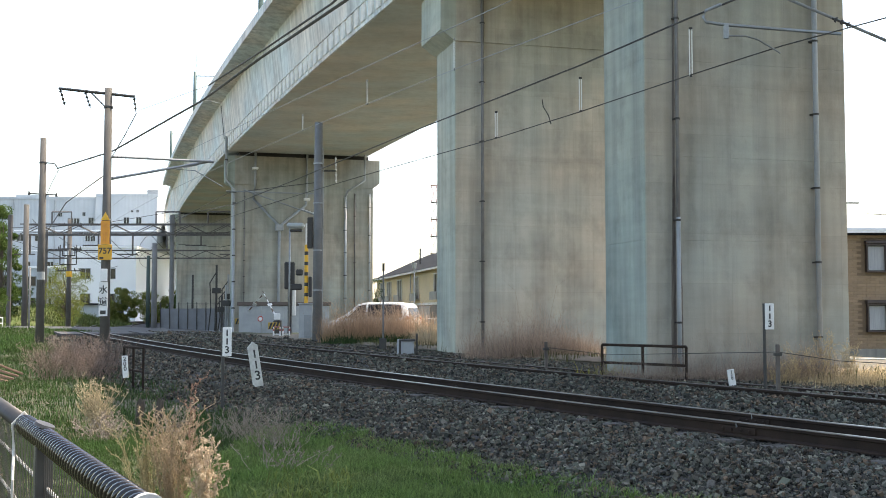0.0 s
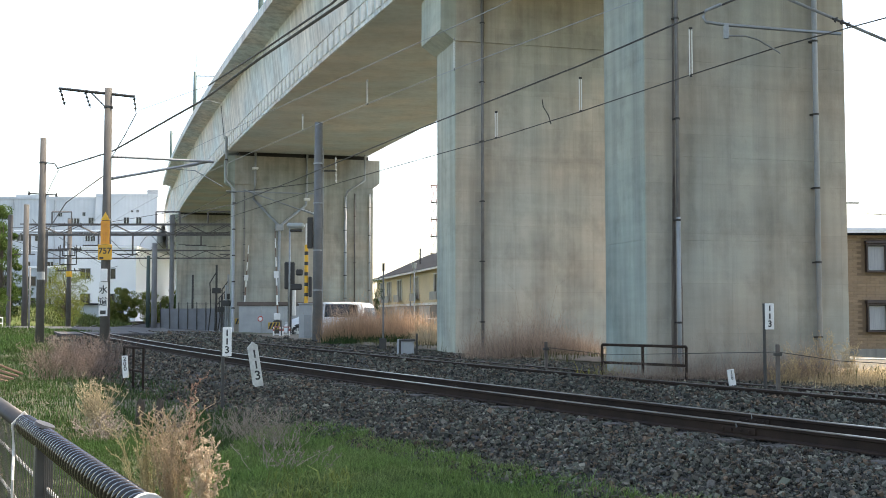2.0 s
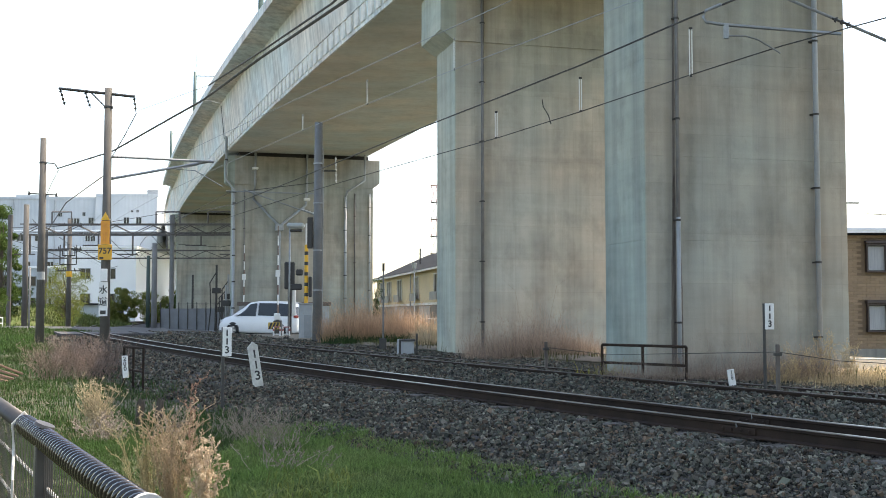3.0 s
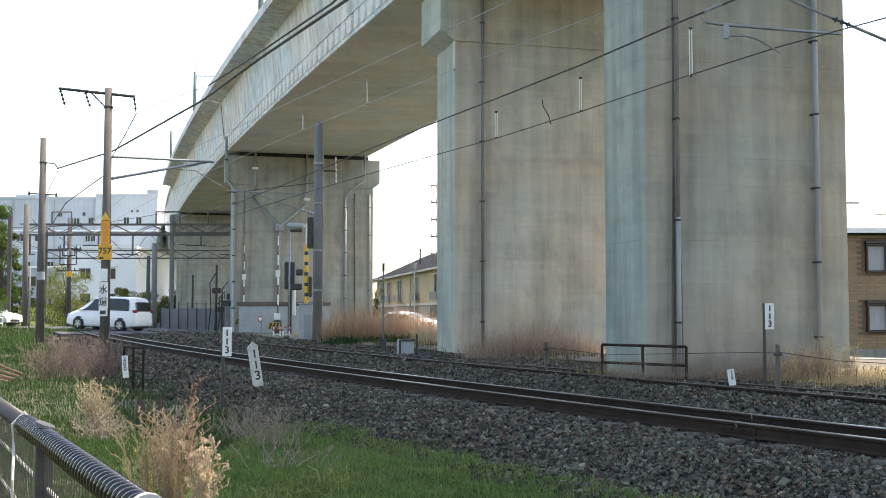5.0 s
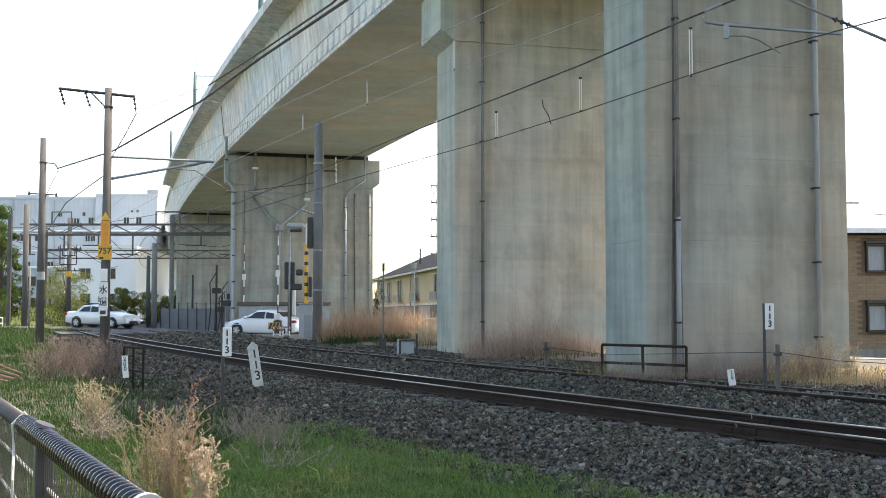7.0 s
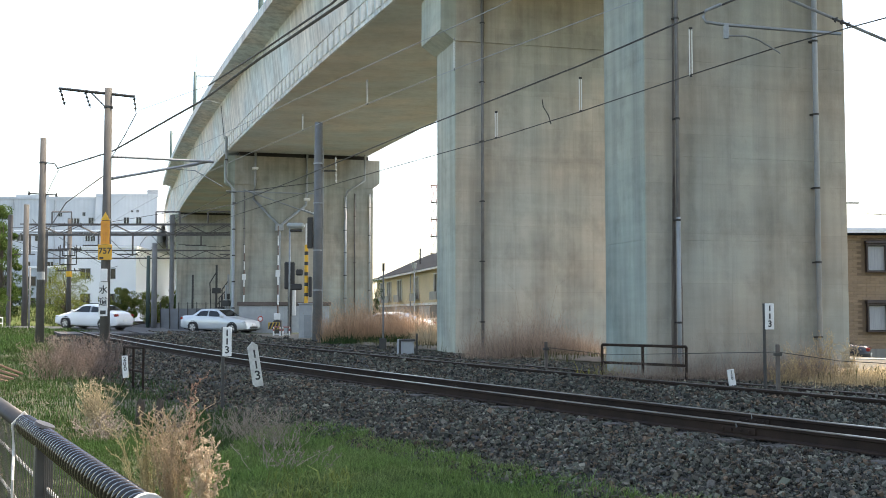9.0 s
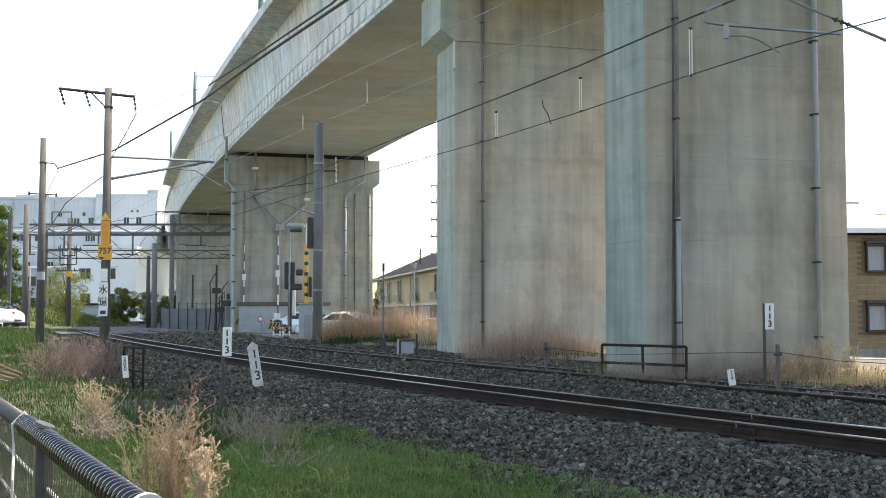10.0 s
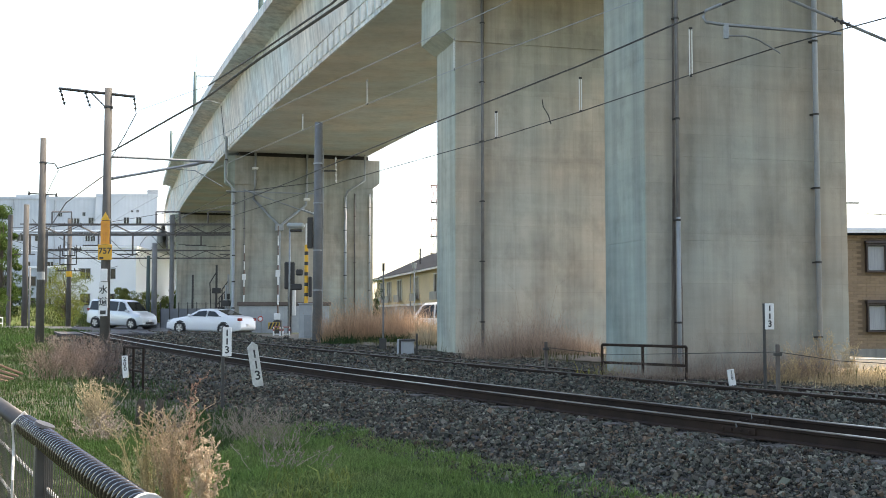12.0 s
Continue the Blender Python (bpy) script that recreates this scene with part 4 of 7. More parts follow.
# Darker, less orange yellow for the warning boards
DARK_YELLOW = material("dark_yellow_paint", (0.50, 0.33, 0.05), 0.6, tint=(0.30, 0.20, 0.05), size=0.2)
ARM_BROWN = material("brown_arm_stripe", (0.17, 0.11, 0.085), 0.7)


def crossing_gate(at, label, n=9):
    """A gate machine with a long thin striped arm that swings up."""
    g = thing("crossing_gate", at, label, "crossing gate")
    part("machine", box(bmesh.new(), -0.2, 0.2, -0.22, 0.22, 0.0, 0.95, 0.04), STEEL_DARK, g)
    b = bmesh.new()
    box(b, -0.45, 0.15, -0.26, -0.225, 0.5, 0.85, 0.02)
    sk = part("warning_board", b, DARK_YELLOW, g, "yellow board with black slanted stripes")
    for i in range(3):
        s = bmesh.new()
        x = -0.44 + i * 0.165
        prism(s, [(x, 0.51), (x + 0.1, 0.51), (x + 0.23, 0.84), (x + 0.13, 0.84)], -0.268, -0.262)
        part("stripe", s, BLACK, sk)
    part("white_box", box(bmesh.new(), -0.16, 0.16, -0.3, -0.23, 0.98, 1.3, 0.02), WHITE, g)
    arm = new("arm")
    arm.parent = g
    arm_root = bmesh.new()
    box(arm_root, -0.07, 0.07, -0.1, 0.1, -0.3, 0.35, 0.02)
    root = part("counterweight", arm_root, BLACK, arm)
    for i in range(n):
        z = 0.3 + i * 0.5
        part("arm_band", rod(bmesh.new(), (0, 0, z), (0, 0, z + 0.5), 0.045 - 0.003 * i, n=8), WHITE if i % 2 else ARM_BROWN, arm)
    part("arm_plate", box(bmesh.new(), -0.12, 0.12, -0.06, -0.04, 2.2, 2.55, 0.01), WHITE, arm)
    return arm


gate_near = crossing_gate((-8.36, 58.2, -0.04), "crossing gate with a striped arm by the near lane")
gate_far = crossing_gate((-11.9, 68.6, 0.12), "crossing gate with a striped arm across the road", 8)

# lane of kerbs and crossing boards between the rails
deckb = thing("crossing_deck", (0, 0, 0), "dark crossing panels laid between the rails", "crossing deck")
for o in (-1.3, 0.0, 1.3, 2.7, 4.0, 5.3):
    b = bmesh.new()
    k = 0.42 if o in (0.0, 4.0) else 0.55
    sweep(b, [(p.x, p.y, p.z, track_slope(y)) for y in np.arange(57.5, 66.6, 1.0) for p in [at_track(o, float(y), 0.0)]], [(-k, -0.1), (k, -0.1), (k, 0.012), (-k, 0.012)])
    part("panel", b, ASPHALT, deckb)

# wall under the pier and the dark panel fence
base_wall = thing("panel_wall", pose(-12.0, 67.6, 0.0, 0, 0, 8), "grey panel wall with a brown top rail under the pier", "wall")
for i in range(4):
    part("panel", box(bmesh.new(), i * 1.32, i * 1.32 + 1.31, 0, 0.12, -0.3, 1.72, 0.012), PIPE, base_wall)
part("top_rail", box(bmesh.new(), -0.1, 5.4, -0.08, 0.2, 1.72, 1.95, 0.02), material("brown_rail", (0.11, 0.085, 0.075), 0.6), base_wall)
part("round_mark", rod(bmesh.new(), (1.25, -0.015, 0.95), (1.25, -0.003, 0.95), 0.16, n=18), RED, base_wall, "small round red sign")
part("round_mark_centre", rod(bmesh.new(), (1.25, -0.02, 0.95), (1.25, -0.014, 0.95), 0.11, n=18), WHITE, base_wall)

FENCE_GREY = material("grey_fence_panel", (0.19, 0.20, 0.215), 0.6, tint=(0.145, 0.15, 0.16), size=0.8)
pf = thing("panel_fence", pose(-18.6, 75.8, 0.15, 0, 0, -8), "dark grey panel fence with thin posts above", "fence")
for i in range(9):
    part("panel", box(bmesh.new(), i * 0.62, i * 0.62 + 0.6, 0, 0.05, -0.2, 1.45, 0.006), FENCE_GREY, pf)
    part("post", rod(bmesh.new(), (i * 0.62, -0.04, -0.2), (i * 0.62, -0.04, 1.85), 0.028, n=6), STEEL_DARK, pf)
for i in range(6):
    part("kerb_stone", box(bmesh.new(), i * 0.95 - 0.4, i * 0.95 + 0.53, -0.55, -0.38, -0.25, 0.02, 0.02), PIPE, pf, "pale kerb stone")
part("wire_rail", rod(bmesh.new(), (0, -0.04, 1.75), (5.5, -0.04, 1.75), 0.012, n=5), STEEL_DARK, pf)

# clutter of cables and boxes before the shaded pier
for i, (x, y, h) in enumerate(((-14.6, 74.0, 4.6), (-13.9, 74.4, 4.0), (-14.2, 73.8, 2.6), (-13.3, 70.4, 3.2))):
    s = thing("cable_stand", (x, y, -0.2), "dark post with cable boxes beside the pier", "post", "cable stands")
    part("post", rod(bmesh.new(), (0, 0, 0), (0, 0, h), 0.07, n=8), STEEL_DARK if i % 2 == 0 else STEEL, s)
    part("box", box(bmesh.new(), -0.25, 0.3, -0.2, 0.1, h * 0.6, h * 0.6 + 0.35, 0.03), STEEL_DARK, s)
    part("cable", chain(bmesh.new(), [(0, 0, h * 0.9), (-0.4, -0.1, h * 0.75), (-0.35, 0, h * 0.4), (-0.5, 0, 0.2)], 0.04), STEEL_DARK, s)

# ---- kilometre posts and lineside furniture ----


OLD_WHITE = material("flaked_white_paint", (0.60, 0.60, 0.565), 0.7, tint=(0.40, 0.39, 0.36), size=0.12, stains=0.2)


def km_post(at, turn, lean, h, w, sh, label, board=False):
    """A white board with black figures one under another, on a post or standing alone."""
    p = thing("kilometre_post", pose(*at, 0, lean, turn), label, "marker post", "kilometre posts")
    if board:
        b = bmesh.new()
        prism(b, [(-w / 2, 0), (w / 2, 0), (w / 2, h), (0, h + w * 0.45), (-w / 2, h)], -0.06, 0.06)
        part("board", b, OLD_WHITE, p)
        b = bmesh.new()
        prism(b, [(-w / 2 - 0.001, 0.02), (-w / 2 - 0.022, 0.03), (-w / 2 - 0.022, h - 0.02), (-w / 2 - 0.001, h)], -0.02, 0.06)
        part("side_board", b, OLD_WHITE, p)
        z1, s = h * 0.8, h * 0.27
        y = -0.064
    else:
        part("post", rod(bmesh.new(), (-0.07, 0.02, -0.4), (-0.07, 0.02, h), 0.028, n=8), STEEL_DARK, p)
        part("board", box(bmesh.new(), -w / 2, w / 2, -0.035, -0.012, h - sh, h, 0.006), WHITE, p)
        z1, s = h - sh * 0.19, sh * 0.30
        y = -0.038
    for i in range(2):
        part("figure", box(bmesh.new(), -0.012, 0.012, y - 0.003, y, z1 - i * s - s * 0.36, z1 - i * s + s * 0.36), BLACK, p)
    lettering("3", s * 1.15, (0.0, y - 0.002, z1 - 2 * s), BLACK, p, name="figure")
    return p


km_post((-3.75, 20.0, -0.3), 10, 0, 1.28, 0.155, 0.5, "white kilometre board with black figures on a post")
km_post((-2.79, 17.5, 0.12), 14, -9, 0.62, 0.128, 0, "leaning white wooden kilometre marker with black figures", True)
km_post((5.27, 18.6, -0.1), 8, 0, 1.48, 0.15, 0.42, "white kilometre board on a post among dry weeds")


def small_marker(at, turn, lean, w, h, text, label):
    m = thing("number_marker", pose(*at, 0, lean, turn), label, "marker")
    part("plate", box(bmesh.new(), -w / 2, w / 2, -0.03, 0.03, -0.1, h, 0.008), WHITE, m)
    for i, ch in enumerate(text):
        lettering(ch, h * 0.34, (0, -0.034, h * (0.82 - 0.28 * i)), BLACK, m, name="figure")
    return m


small_marker((4.81, 19.2, 0.09), 6, -8, 0.11, 0.20, "120", "small white marker stone with black figures")
small_marker((-6.88, 25.0, -0.07), 6, -4, 0.12, 0.38, "200", "narrow white marker with black figures")

wp = thing("wooden_post", (5.2, 17.9, -0.1), "weathered grey wooden post in the weeds", "post")
part("post", box(bmesh.new(), -0.03, 0.03, -0.03, 0.03, -0.2, 0.84, 0.01), material("weathered_wood", (0.13, 0.11, 0.095), 0.9, tint=(0.08, 0.07, 0.06), size=0.3, bump=0.004, bump_size=40), wp)
part("cross_piece", box(bmesh.new(), -0.06, 0.06, -0.04, 0.04, 0.66, 0.71, 0.008), STEEL_DARK, wp)
wq = copy_thing(wp, pose(2.2, 24.6, -0.22, 0, 0, 10))
wire([(2.2, 24.6, 0.5), (3.2, 22.4, 0.42), (5.2, 17.9, 0.62), (6.0, 17.5, 0.5), (9.0, 16.5, 0.35)], 0.006, "thin slack wire between the wooden posts")


def guard_rail(a, b, h, label, posts=3):
    """A low frame of angle iron."""
    a, b = Vector(a), Vector(b)
    g = thing("guard_rail", (a.x, a.y, a.z), label, "guard rail")
    d = b - a
    for i in range(posts):
        q = d * (i / (posts - 1))
        part("post", rod(bmesh.new(), q + Vector((0, 0, -0.25)), q + Vector((0, 0, h)), 0.028, n=6), RUST, g)
    for z in (h, h * 0.45):
        part("rail", rod(bmesh.new(), Vector((0, 0, z)), d + Vector((0, 0, z)), 0.026, n=6), RUST, g)
    return g


guard_rail((3.08, 22.3, 0.0), (4.39, 20.8, 0.0), 0.62, "low rusty angle-iron guard frame in the weeds")
guard_rail((-7.25, 26.2, -0.45), (-6.5, 25.0, -0.45), 0.92, "short rusty guard frame at the ballast foot")

jb = thing("junction_box", (-1.05, 33.0, -0.12), "grey trackside junction box with dark frame", "box")
part("body", box(bmesh.new(), -0.26, 0.22, -0.15, 0.15, 0.05, 0.62, 0.02), PIPE, jb)
part("frame", box(bmesh.new(), -0.20, 0.26, -0.19, -0.155, 0.56, 0.62), BLACK, jb)
part("frame", box(bmesh.new(), -0.20, -0.15, -0.19, -0.155, 0.05, 0.56), BLACK, jb)
part("post", rod(bmesh.new(), (0.3, -0.1, 0), (0.3, -0.1, 0.78), 0.035, n=6), STEEL_DARK, jb)
part("base", box(bmesh.new(), -0.28, 0.3, -0.16, 0.16, -0.05, 0.05), CONCRETE_DARK, jb)

tp = thing("thin_pole", (-1.92, 37.0, -0.1), "thin grey steel pole among the reeds", "pole")
part("shaft", rod(bmesh.new(), (0, 0, -0.1), (0, 0, 2.75), 0.032, 0.028, 8), POLE, tp)
part("cap", rod(bmesh.new(), (0, 0, 2.7), (0, 0, 2.95), 0.04, n=8), STEEL_DARK, tp)
part("box", box(bmesh.new(), -0.13, 0.1, -0.1, 0.1, 0.1, 0.55, 0.02), STEEL_DARK, tp)

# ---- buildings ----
# White walls: blue shade and full sun are put into these two colours
WALL_SHADE_TONE = material("white_wall_shade_tone", (0.42, 0.455, 0.48), 0.8, tint=(0.34, 0.375, 0.40), size=6.0, stains=0.1)
WALL_LIT_TONE = material("white_wall_lit_tone", (0.80, 0.81, 0.80), 0.8, tint=(0.74, 0.75, 0.75), size=5.0)
WALL_YELLOW = material("cream_siding", (0.66, 0.545, 0.36), 0.8, tint=(0.58, 0.48, 0.32), size=2.0)
ROOF_GREY = material("grey_roof", (0.028, 0.030, 0.034), 0.95, spec=0.05, tint=(0.021, 0.0225, 0.026), size=1.5)
BROWN = material("brown_brick", (0.275, 0.195, 0.125), 0.85, tint=(0.22, 0.152, 0.098), size=0.7, piece=0.10)
MORTAR = material("mortar", (0.20, 0.142, 0.094), 0.9)
FRAME_BROWN = material("dark_brown_frame", (0.045, 0.03, 0.028), 0.5)
LIT_PANE = material("lit_window_pane", (0.36, 0.37, 0.38), 0.8, tint=(0.28, 0.29, 0.30), size=0.3, stretch=(6, 1, 0.3))


def window(parent, x, y, z, w, h, frame_mat, name="window", depth=0.12):
    """A window in a wall that faces -y: glass set in a frame, and a sill."""
    win = part(name, box(bmesh.new(), x, x + w, y - 0.02, y + 0.02, z, z + h), GLASS, parent)
    t = min(0.07, w * 0.12)
    for a in ((x - t, x, z - t, z + h + t), (x + w, x + w + t, z - t, z + h + t), (x + w / 2 - t / 2, x + w / 2 + t / 2, z, z + h)):
        part("frame", box(bmesh.new(), a[0], a[1], y - depth, y + 0.05, a[2], a[3]), frame_mat, win)
    for a in ((z - t, z), (z + h, z + h + t)):
        part("frame", box(bmesh.new(), x, x + w, y - depth, y + 0.05, a[0], a[1]), frame_mat, win)
    return win


big = thing("white_apartment_building", pose(-78.0, 168.0, 0, 0, 0, 2), "large pale white building with small windows", "building")
part("wall", box(bmesh.new(), 0, 12, 0, 20, 0, 17.4), WALL_SHADE_TONE, big)
part("wall", box(bmesh.new(), 12.01, 27, -0.6, 20, 0, 18.1), WALL_SHADE_TONE, big)
part("wall", box(bmesh.new(), 27.01, 36.0, -1.2, 20, 0, 18.5), WALL_SHADE_TONE, big)
part("parapet", box(bmesh.new(), 12.0, 27.1, -0.7, -0.4, 18.1, 18.5), WALL_SHADE_TONE, big)
part("parapet", box(bmesh.new(), 27.0, 36.1, -1.3, -1.0, 18.5, 18.9), WALL_SHADE_TONE, big)
part("roof_tank", box(bmesh.new(), 33.8, 35.4, 2, 4, 18.5, 19.9), PIPE, big)
for x, z, w, h in ((22.9, 14.5, 0.7, 0.8), (23.8, 14.5, 0.7, 0.8), (25.9, 14.5, 0.7, 0.9), (26.3, 12.0, 0.55, 1.0), (25.5, 12.0, 0.6, 1.0), (25.8, 9.8, 0.9, 0.8),
                   (24.2, 10.0, 0.7, 0.6), (21.5, 15.6, 0.5, 0.5), (25.0, 15.7, 0.4, 0.5), (15.5, 12.0, 1.0, 0.9), (18.2, 12.0, 1.0, 0.9), (16.5, 8.0, 1.0, 0.9), (20.0, 8.0, 1.0, 0.9)):
    window(big, x, -0.62, z, w, h, STEEL, depth=0.05)
for x, z, w, h in ((31.2, 14.5, 0.7, 0.9), (33.0, 14.5, 0.7, 0.9), (32.2, 16.2, 0.3, 0.3), (33.0, 16.2, 0.3, 0.3), (31.2, 10.2, 0.7, 0.9)):
    window(big, x, -1.22, z, w, h, STEEL, depth=0.05)
for x in (2, 5, 8):
    for z in (9.0, 13.0):
        window(big, x, -0.02, z, 1.2, 1.4, STEEL, depth=0.05)
for z in (3.4, 7.2, 10.6, 13.6):
    part("floor_band", box(bmesh.new(), 12.0, 27.0, -0.66, -0.61, z - 0.12, z), WALL_LIT_TONE, big)
    part("floor_band", box(bmesh.new(), 27.02, 36.0, -1.26, -1.21, z - 0.12, z), WALL_LIT_TONE, big)
part("roof_hut", box(bmesh.new(), 14.0, 19.0, 3, 8, 18.0, 19.2), WALL_SHADE_TONE, big)
part("roof_rail", rod(bmesh.new(), (27.0, -1.0, 19.3), (36.0, -1.0, 19.3), 0.04, n=5), STEEL, big)
for i in range(3):
    part("drain", rod(bmesh.new(), (15 + 6 * i, -0.75, 0), (15 + 6 * i, -0.75, 18), 0.09, n=6), PIPE, big)
wing = thing("white_wing_building", pose(-46.2, 140.0, 0, 0, 0, 4), "low white wing with sunlight put into its wall colour", "building")
# the wing's front block takes the lit colour in place of sunlight
part("wall", box(bmesh.new(), 0, 8.6, 0, 26, 0, 9.3), WALL_LIT_TONE, wing)
part("wall", box(bmesh.new(), -16, -0.01, 12, 26, 0, 7.5), WALL_SHADE_TONE, wing)
for x in (-14.0, -11.0, -8.0, -5.0, -2.2):
    for z in (2.2, 5.0):
        window(wing, x, 11.98, z, 1.3, 1.2, STEEL, depth=0.06)
part("duct", rod(bmesh.new(), (-3.4, 10.5, 0), (-3.4, 10.5, 6.4), 0.9, n=18), WALL_SHADE_TONE, wing, "pale round tank")
part("cornice", box(bmesh.new(), -16.1, -0.02, 11.8, 12.02, 7.3, 7.6), WALL_LIT_TONE, wing)
for x in (2.0, 5.0):
    for z in (2.5, 5.6):
        window(wing, x, -0.02, z, 1.1, 1.2, STEEL, depth=0.05)
part("parapet", box(bmesh.new(), -0.05, 8.7, -0.08, 26.05, 9.3, 9.6), WALL_LIT_TONE, wing)
shed = thing("low_shed", (-39.0, 122.0, 0.2), "low pale shed behind the grass bank", "shed")
part("wall", box(bmesh.new(), 0, 4.0, 0, 4, 0, 2.0), WALL_SHADE_TONE, shed)
part("roof", box(bmesh.new(), -0.2, 4.2, -0.3, 4.2, 2.0, 2.2), ROOF_GREY, shed)

yel = thing("cream_apartment_house", pose(-7.2, 125.0, -0.2, 0, 0, -78.5), "two-storey cream house with grey hipped roof", "house")
part("wall", box(bmesh.new(), 0, 45, 0, 9, 2.3, 5.1), WALL_YELLOW, yel)
part("lower_wall", box(bmesh.new(), 0.02, 44.98, 0.02, 8.98, 0, 2.295), material("grey_brown_siding", (0.27, 0.235, 0.20), 0.85, tint=(0.22, 0.19, 0.17), size=1.2), yel)
b = bmesh.new()
vs = [b.verts.new(c) for c in ((-0.5, -0.6, 5.1), (45.5, -0.6, 5.1), (45.5, 9.6, 5.1), (-0.5, 9.6, 5.1), (5.5, 4.5, 7.6), (40.0, 4.5, 7.6))]
for f in ((0, 1, 5, 4), (1, 2, 5), (2, 3, 4, 5), (3, 0, 4), (3, 2, 1, 0)):
    b.faces.new([vs[i] for i in f])
part("roof", b, ROOF_GREY, yel, "grey tiled hipped roof")
part("eave", box(bmesh.new(), -0.55, 45.55, -0.66, -0.58, 4.98, 5.12), WHITE, yel)
part("band", box(bmesh.new(), -0.03, 45.03, -0.04, -0.005, 2.2, 2.4), WHITE, yel)
for x in (3.5, 8.0, 14.5, 23.5, 33.0, 40.0):
    window(yel, x, -0.02, 2.75, 2.2, 1.9, WHITE)
    part("railing", box(bmesh.new(), x - 0.4, x + 2.6, -0.42, -0.36, 2.6, 3.25), STEEL, yel)
part("chimney_pipe", rod(bmesh.new(), (18.0, 1.5, 5.0), (18.0, 1.5, 7.6), 0.07, n=6), STEEL_DARK, yel)
part("garage_door", box(bmesh.new(), 12.0, 18.0, -0.05, -0.01, 0.1, 2.1), PIPE, yel)
part("garage_door", box(bmesh.new(), 26.0, 31.0, -0.05, -0.01, 0.1, 2.1), PIPE, yel)
part("downpipe", rod(bmesh.new(), (22.0, -0.12, 0), (22.0, -0.12, 5.0), 0.06, n=6), PIPE, yel)
post = thing("utility_post", (-2.0, 80.0, -0.2), "slim grey post with a cap before the cream house", "post")
part("shaft", rod(bmesh.new(), (0, 0, 0), (0, 0, 4.6), 0.05, n=8), PIPE, post)
part("head", rod(bmesh.new(), (0, 0, 4.6), (0, 0, 5.0), 0.12, 0.2, 8), PIPE, post)
yf = thing("rail_fence", pose(-6.5, 72.0, -0.1, 0, 0, -5), "low grey pipe fence beyond the reeds", "fence")
for i in range(8):
    part("post", rod(bmesh.new(), (i * 1.5, 0, 0), (i * 1.5, 0, 1.1), 0.04, n=6), STEEL, yf)
for z in (0.55, 1.05):
    part("rail", rod(bmesh.new(), (0, 0, z), (10.5, 0, z), 0.03, n=6), STEEL, yf)
car_lot = thing("low_wall", pose(-3.0, 70.0, -0.2, 0, 0, -5), "low grey block wall beside the road", "wall")
part("wall", box(bmesh.new(), 0, 9.0, 0, 0.2, 0, 0.55, 0.02), CONCRETE_DARK, car_lot)

# Pale pinkish red and off-white for the tower's sections
TOWER_RED = material("pale_tower_red", (0.62, 0.36, 0.34), 0.7, tint=(0.55, 0.32, 0.30))
TOWER_PALE = material("pinkish_tower_white", (0.62, 0.58, 0.57), 0.7)
tower = thing("lattice_tower", (-1.6, 200.0, -0.2), "distant red and white lattice tower", "tower")
for i in range(8):
    z0, z1 = i * 3.0, i * 3.0 + 3.0
    t = bmesh.new()
    for sx, sy in ((-0.5, -0.5), (0.5, -0.5), (0.5, 0.5), (-0.5, 0.5)):
        rod(t, (sx, sy, z0), (sx, sy, z1), 0.06, n=4)
    for sx, ex in ((-0.5, 0.5), (0.5, -0.5)):
        rod(t, (sx, -0.5, z0), (ex, -0.5, z1), 0.04, n=4)
        rod(t, (sx, 0.5, z0), (ex, 0.5, z1), 0.04, n=4)
    for z in (z0, z1):
        box(t, -0.6, 0.6, -0.55, 0.55, z - 0.06, z + 0.06)
    part("section", t, TOWER_RED if i % 2 else TOWER_PALE, tower)

brown = thing("brown_brick_house", (17.6, 54.0, -0.5), "brown brick house with dark framed windows", "house")
part("wall", box(bmesh.new(), 0, 14, 0.06, 9, 0.10, 5.45), MORTAR, brown)
part("foundation", box(bmesh.new(), -0.02, 14.02, 0.0, 9, -1.1, 0.10), CONCRETE_DARK, brown)
part("eave", box(bmesh.new(), -0.35, 14.4, -0.4, 9.4, 5.45, 5.62), ROOF_GREY, brown)
part("gutter", box(bmesh.new(), -0.35, 14.4, -0.5, -0.4, 5.52, 5.66), WHITE, brown)
b = bmesh.new()
prism(b, [(-0.35, 5.62), (14.4, 5.62), (12.5, 5.82), (1.5, 5.82)], 0.2, 8.8)
part("roof", b, WALL_LIT_TONE, brown, "pale metal roof")
for z in (0.95, 3.75):
    for x in (2.35, 6.2, 10.2):
        w = window(brown, x, -0.02, z, 1.7, 1.2, FRAME_BROWN, depth=0.2)
        # pale panel added before the glass to stand for the light interior
        part("curtain", box(bmesh.new(), x + 0.04, x + 0.82, -0.052, -0.044, z + 0.03, z + 1.15), LIT_PANE, w)
        part("hood", box(bmesh.new(), x - 0.12, x + 1.82, -0.3, 0.05, z + 1.27, z + 1.42, 0.02), FRAME_BROWN, w)
part("lamp_arm", box(bmesh.new(), 1.15, 1.95, -0.3, -0.25, 6.9, 6.97), STEEL_DARK, brown)
part("roof_pole", rod(bmesh.new(), (1.2, -0.2, 5.5), (1.2, -0.2, 6.95), 0.03, n=6), STEEL_DARK, brown)
garden = thing("garden_wall", (8.6, 27.0, -0.25), "low grey wall with a white coping", "wall")
part("wall", box(bmesh.new(), 0, 16, 0, 0.15, -1.1, 0.395), material("dark_block_wall", (0.105, 0.105, 0.108), 0.9, tint=(0.08, 0.08, 0.082), size=0.8, bump=0.004, bump_size=40), garden)
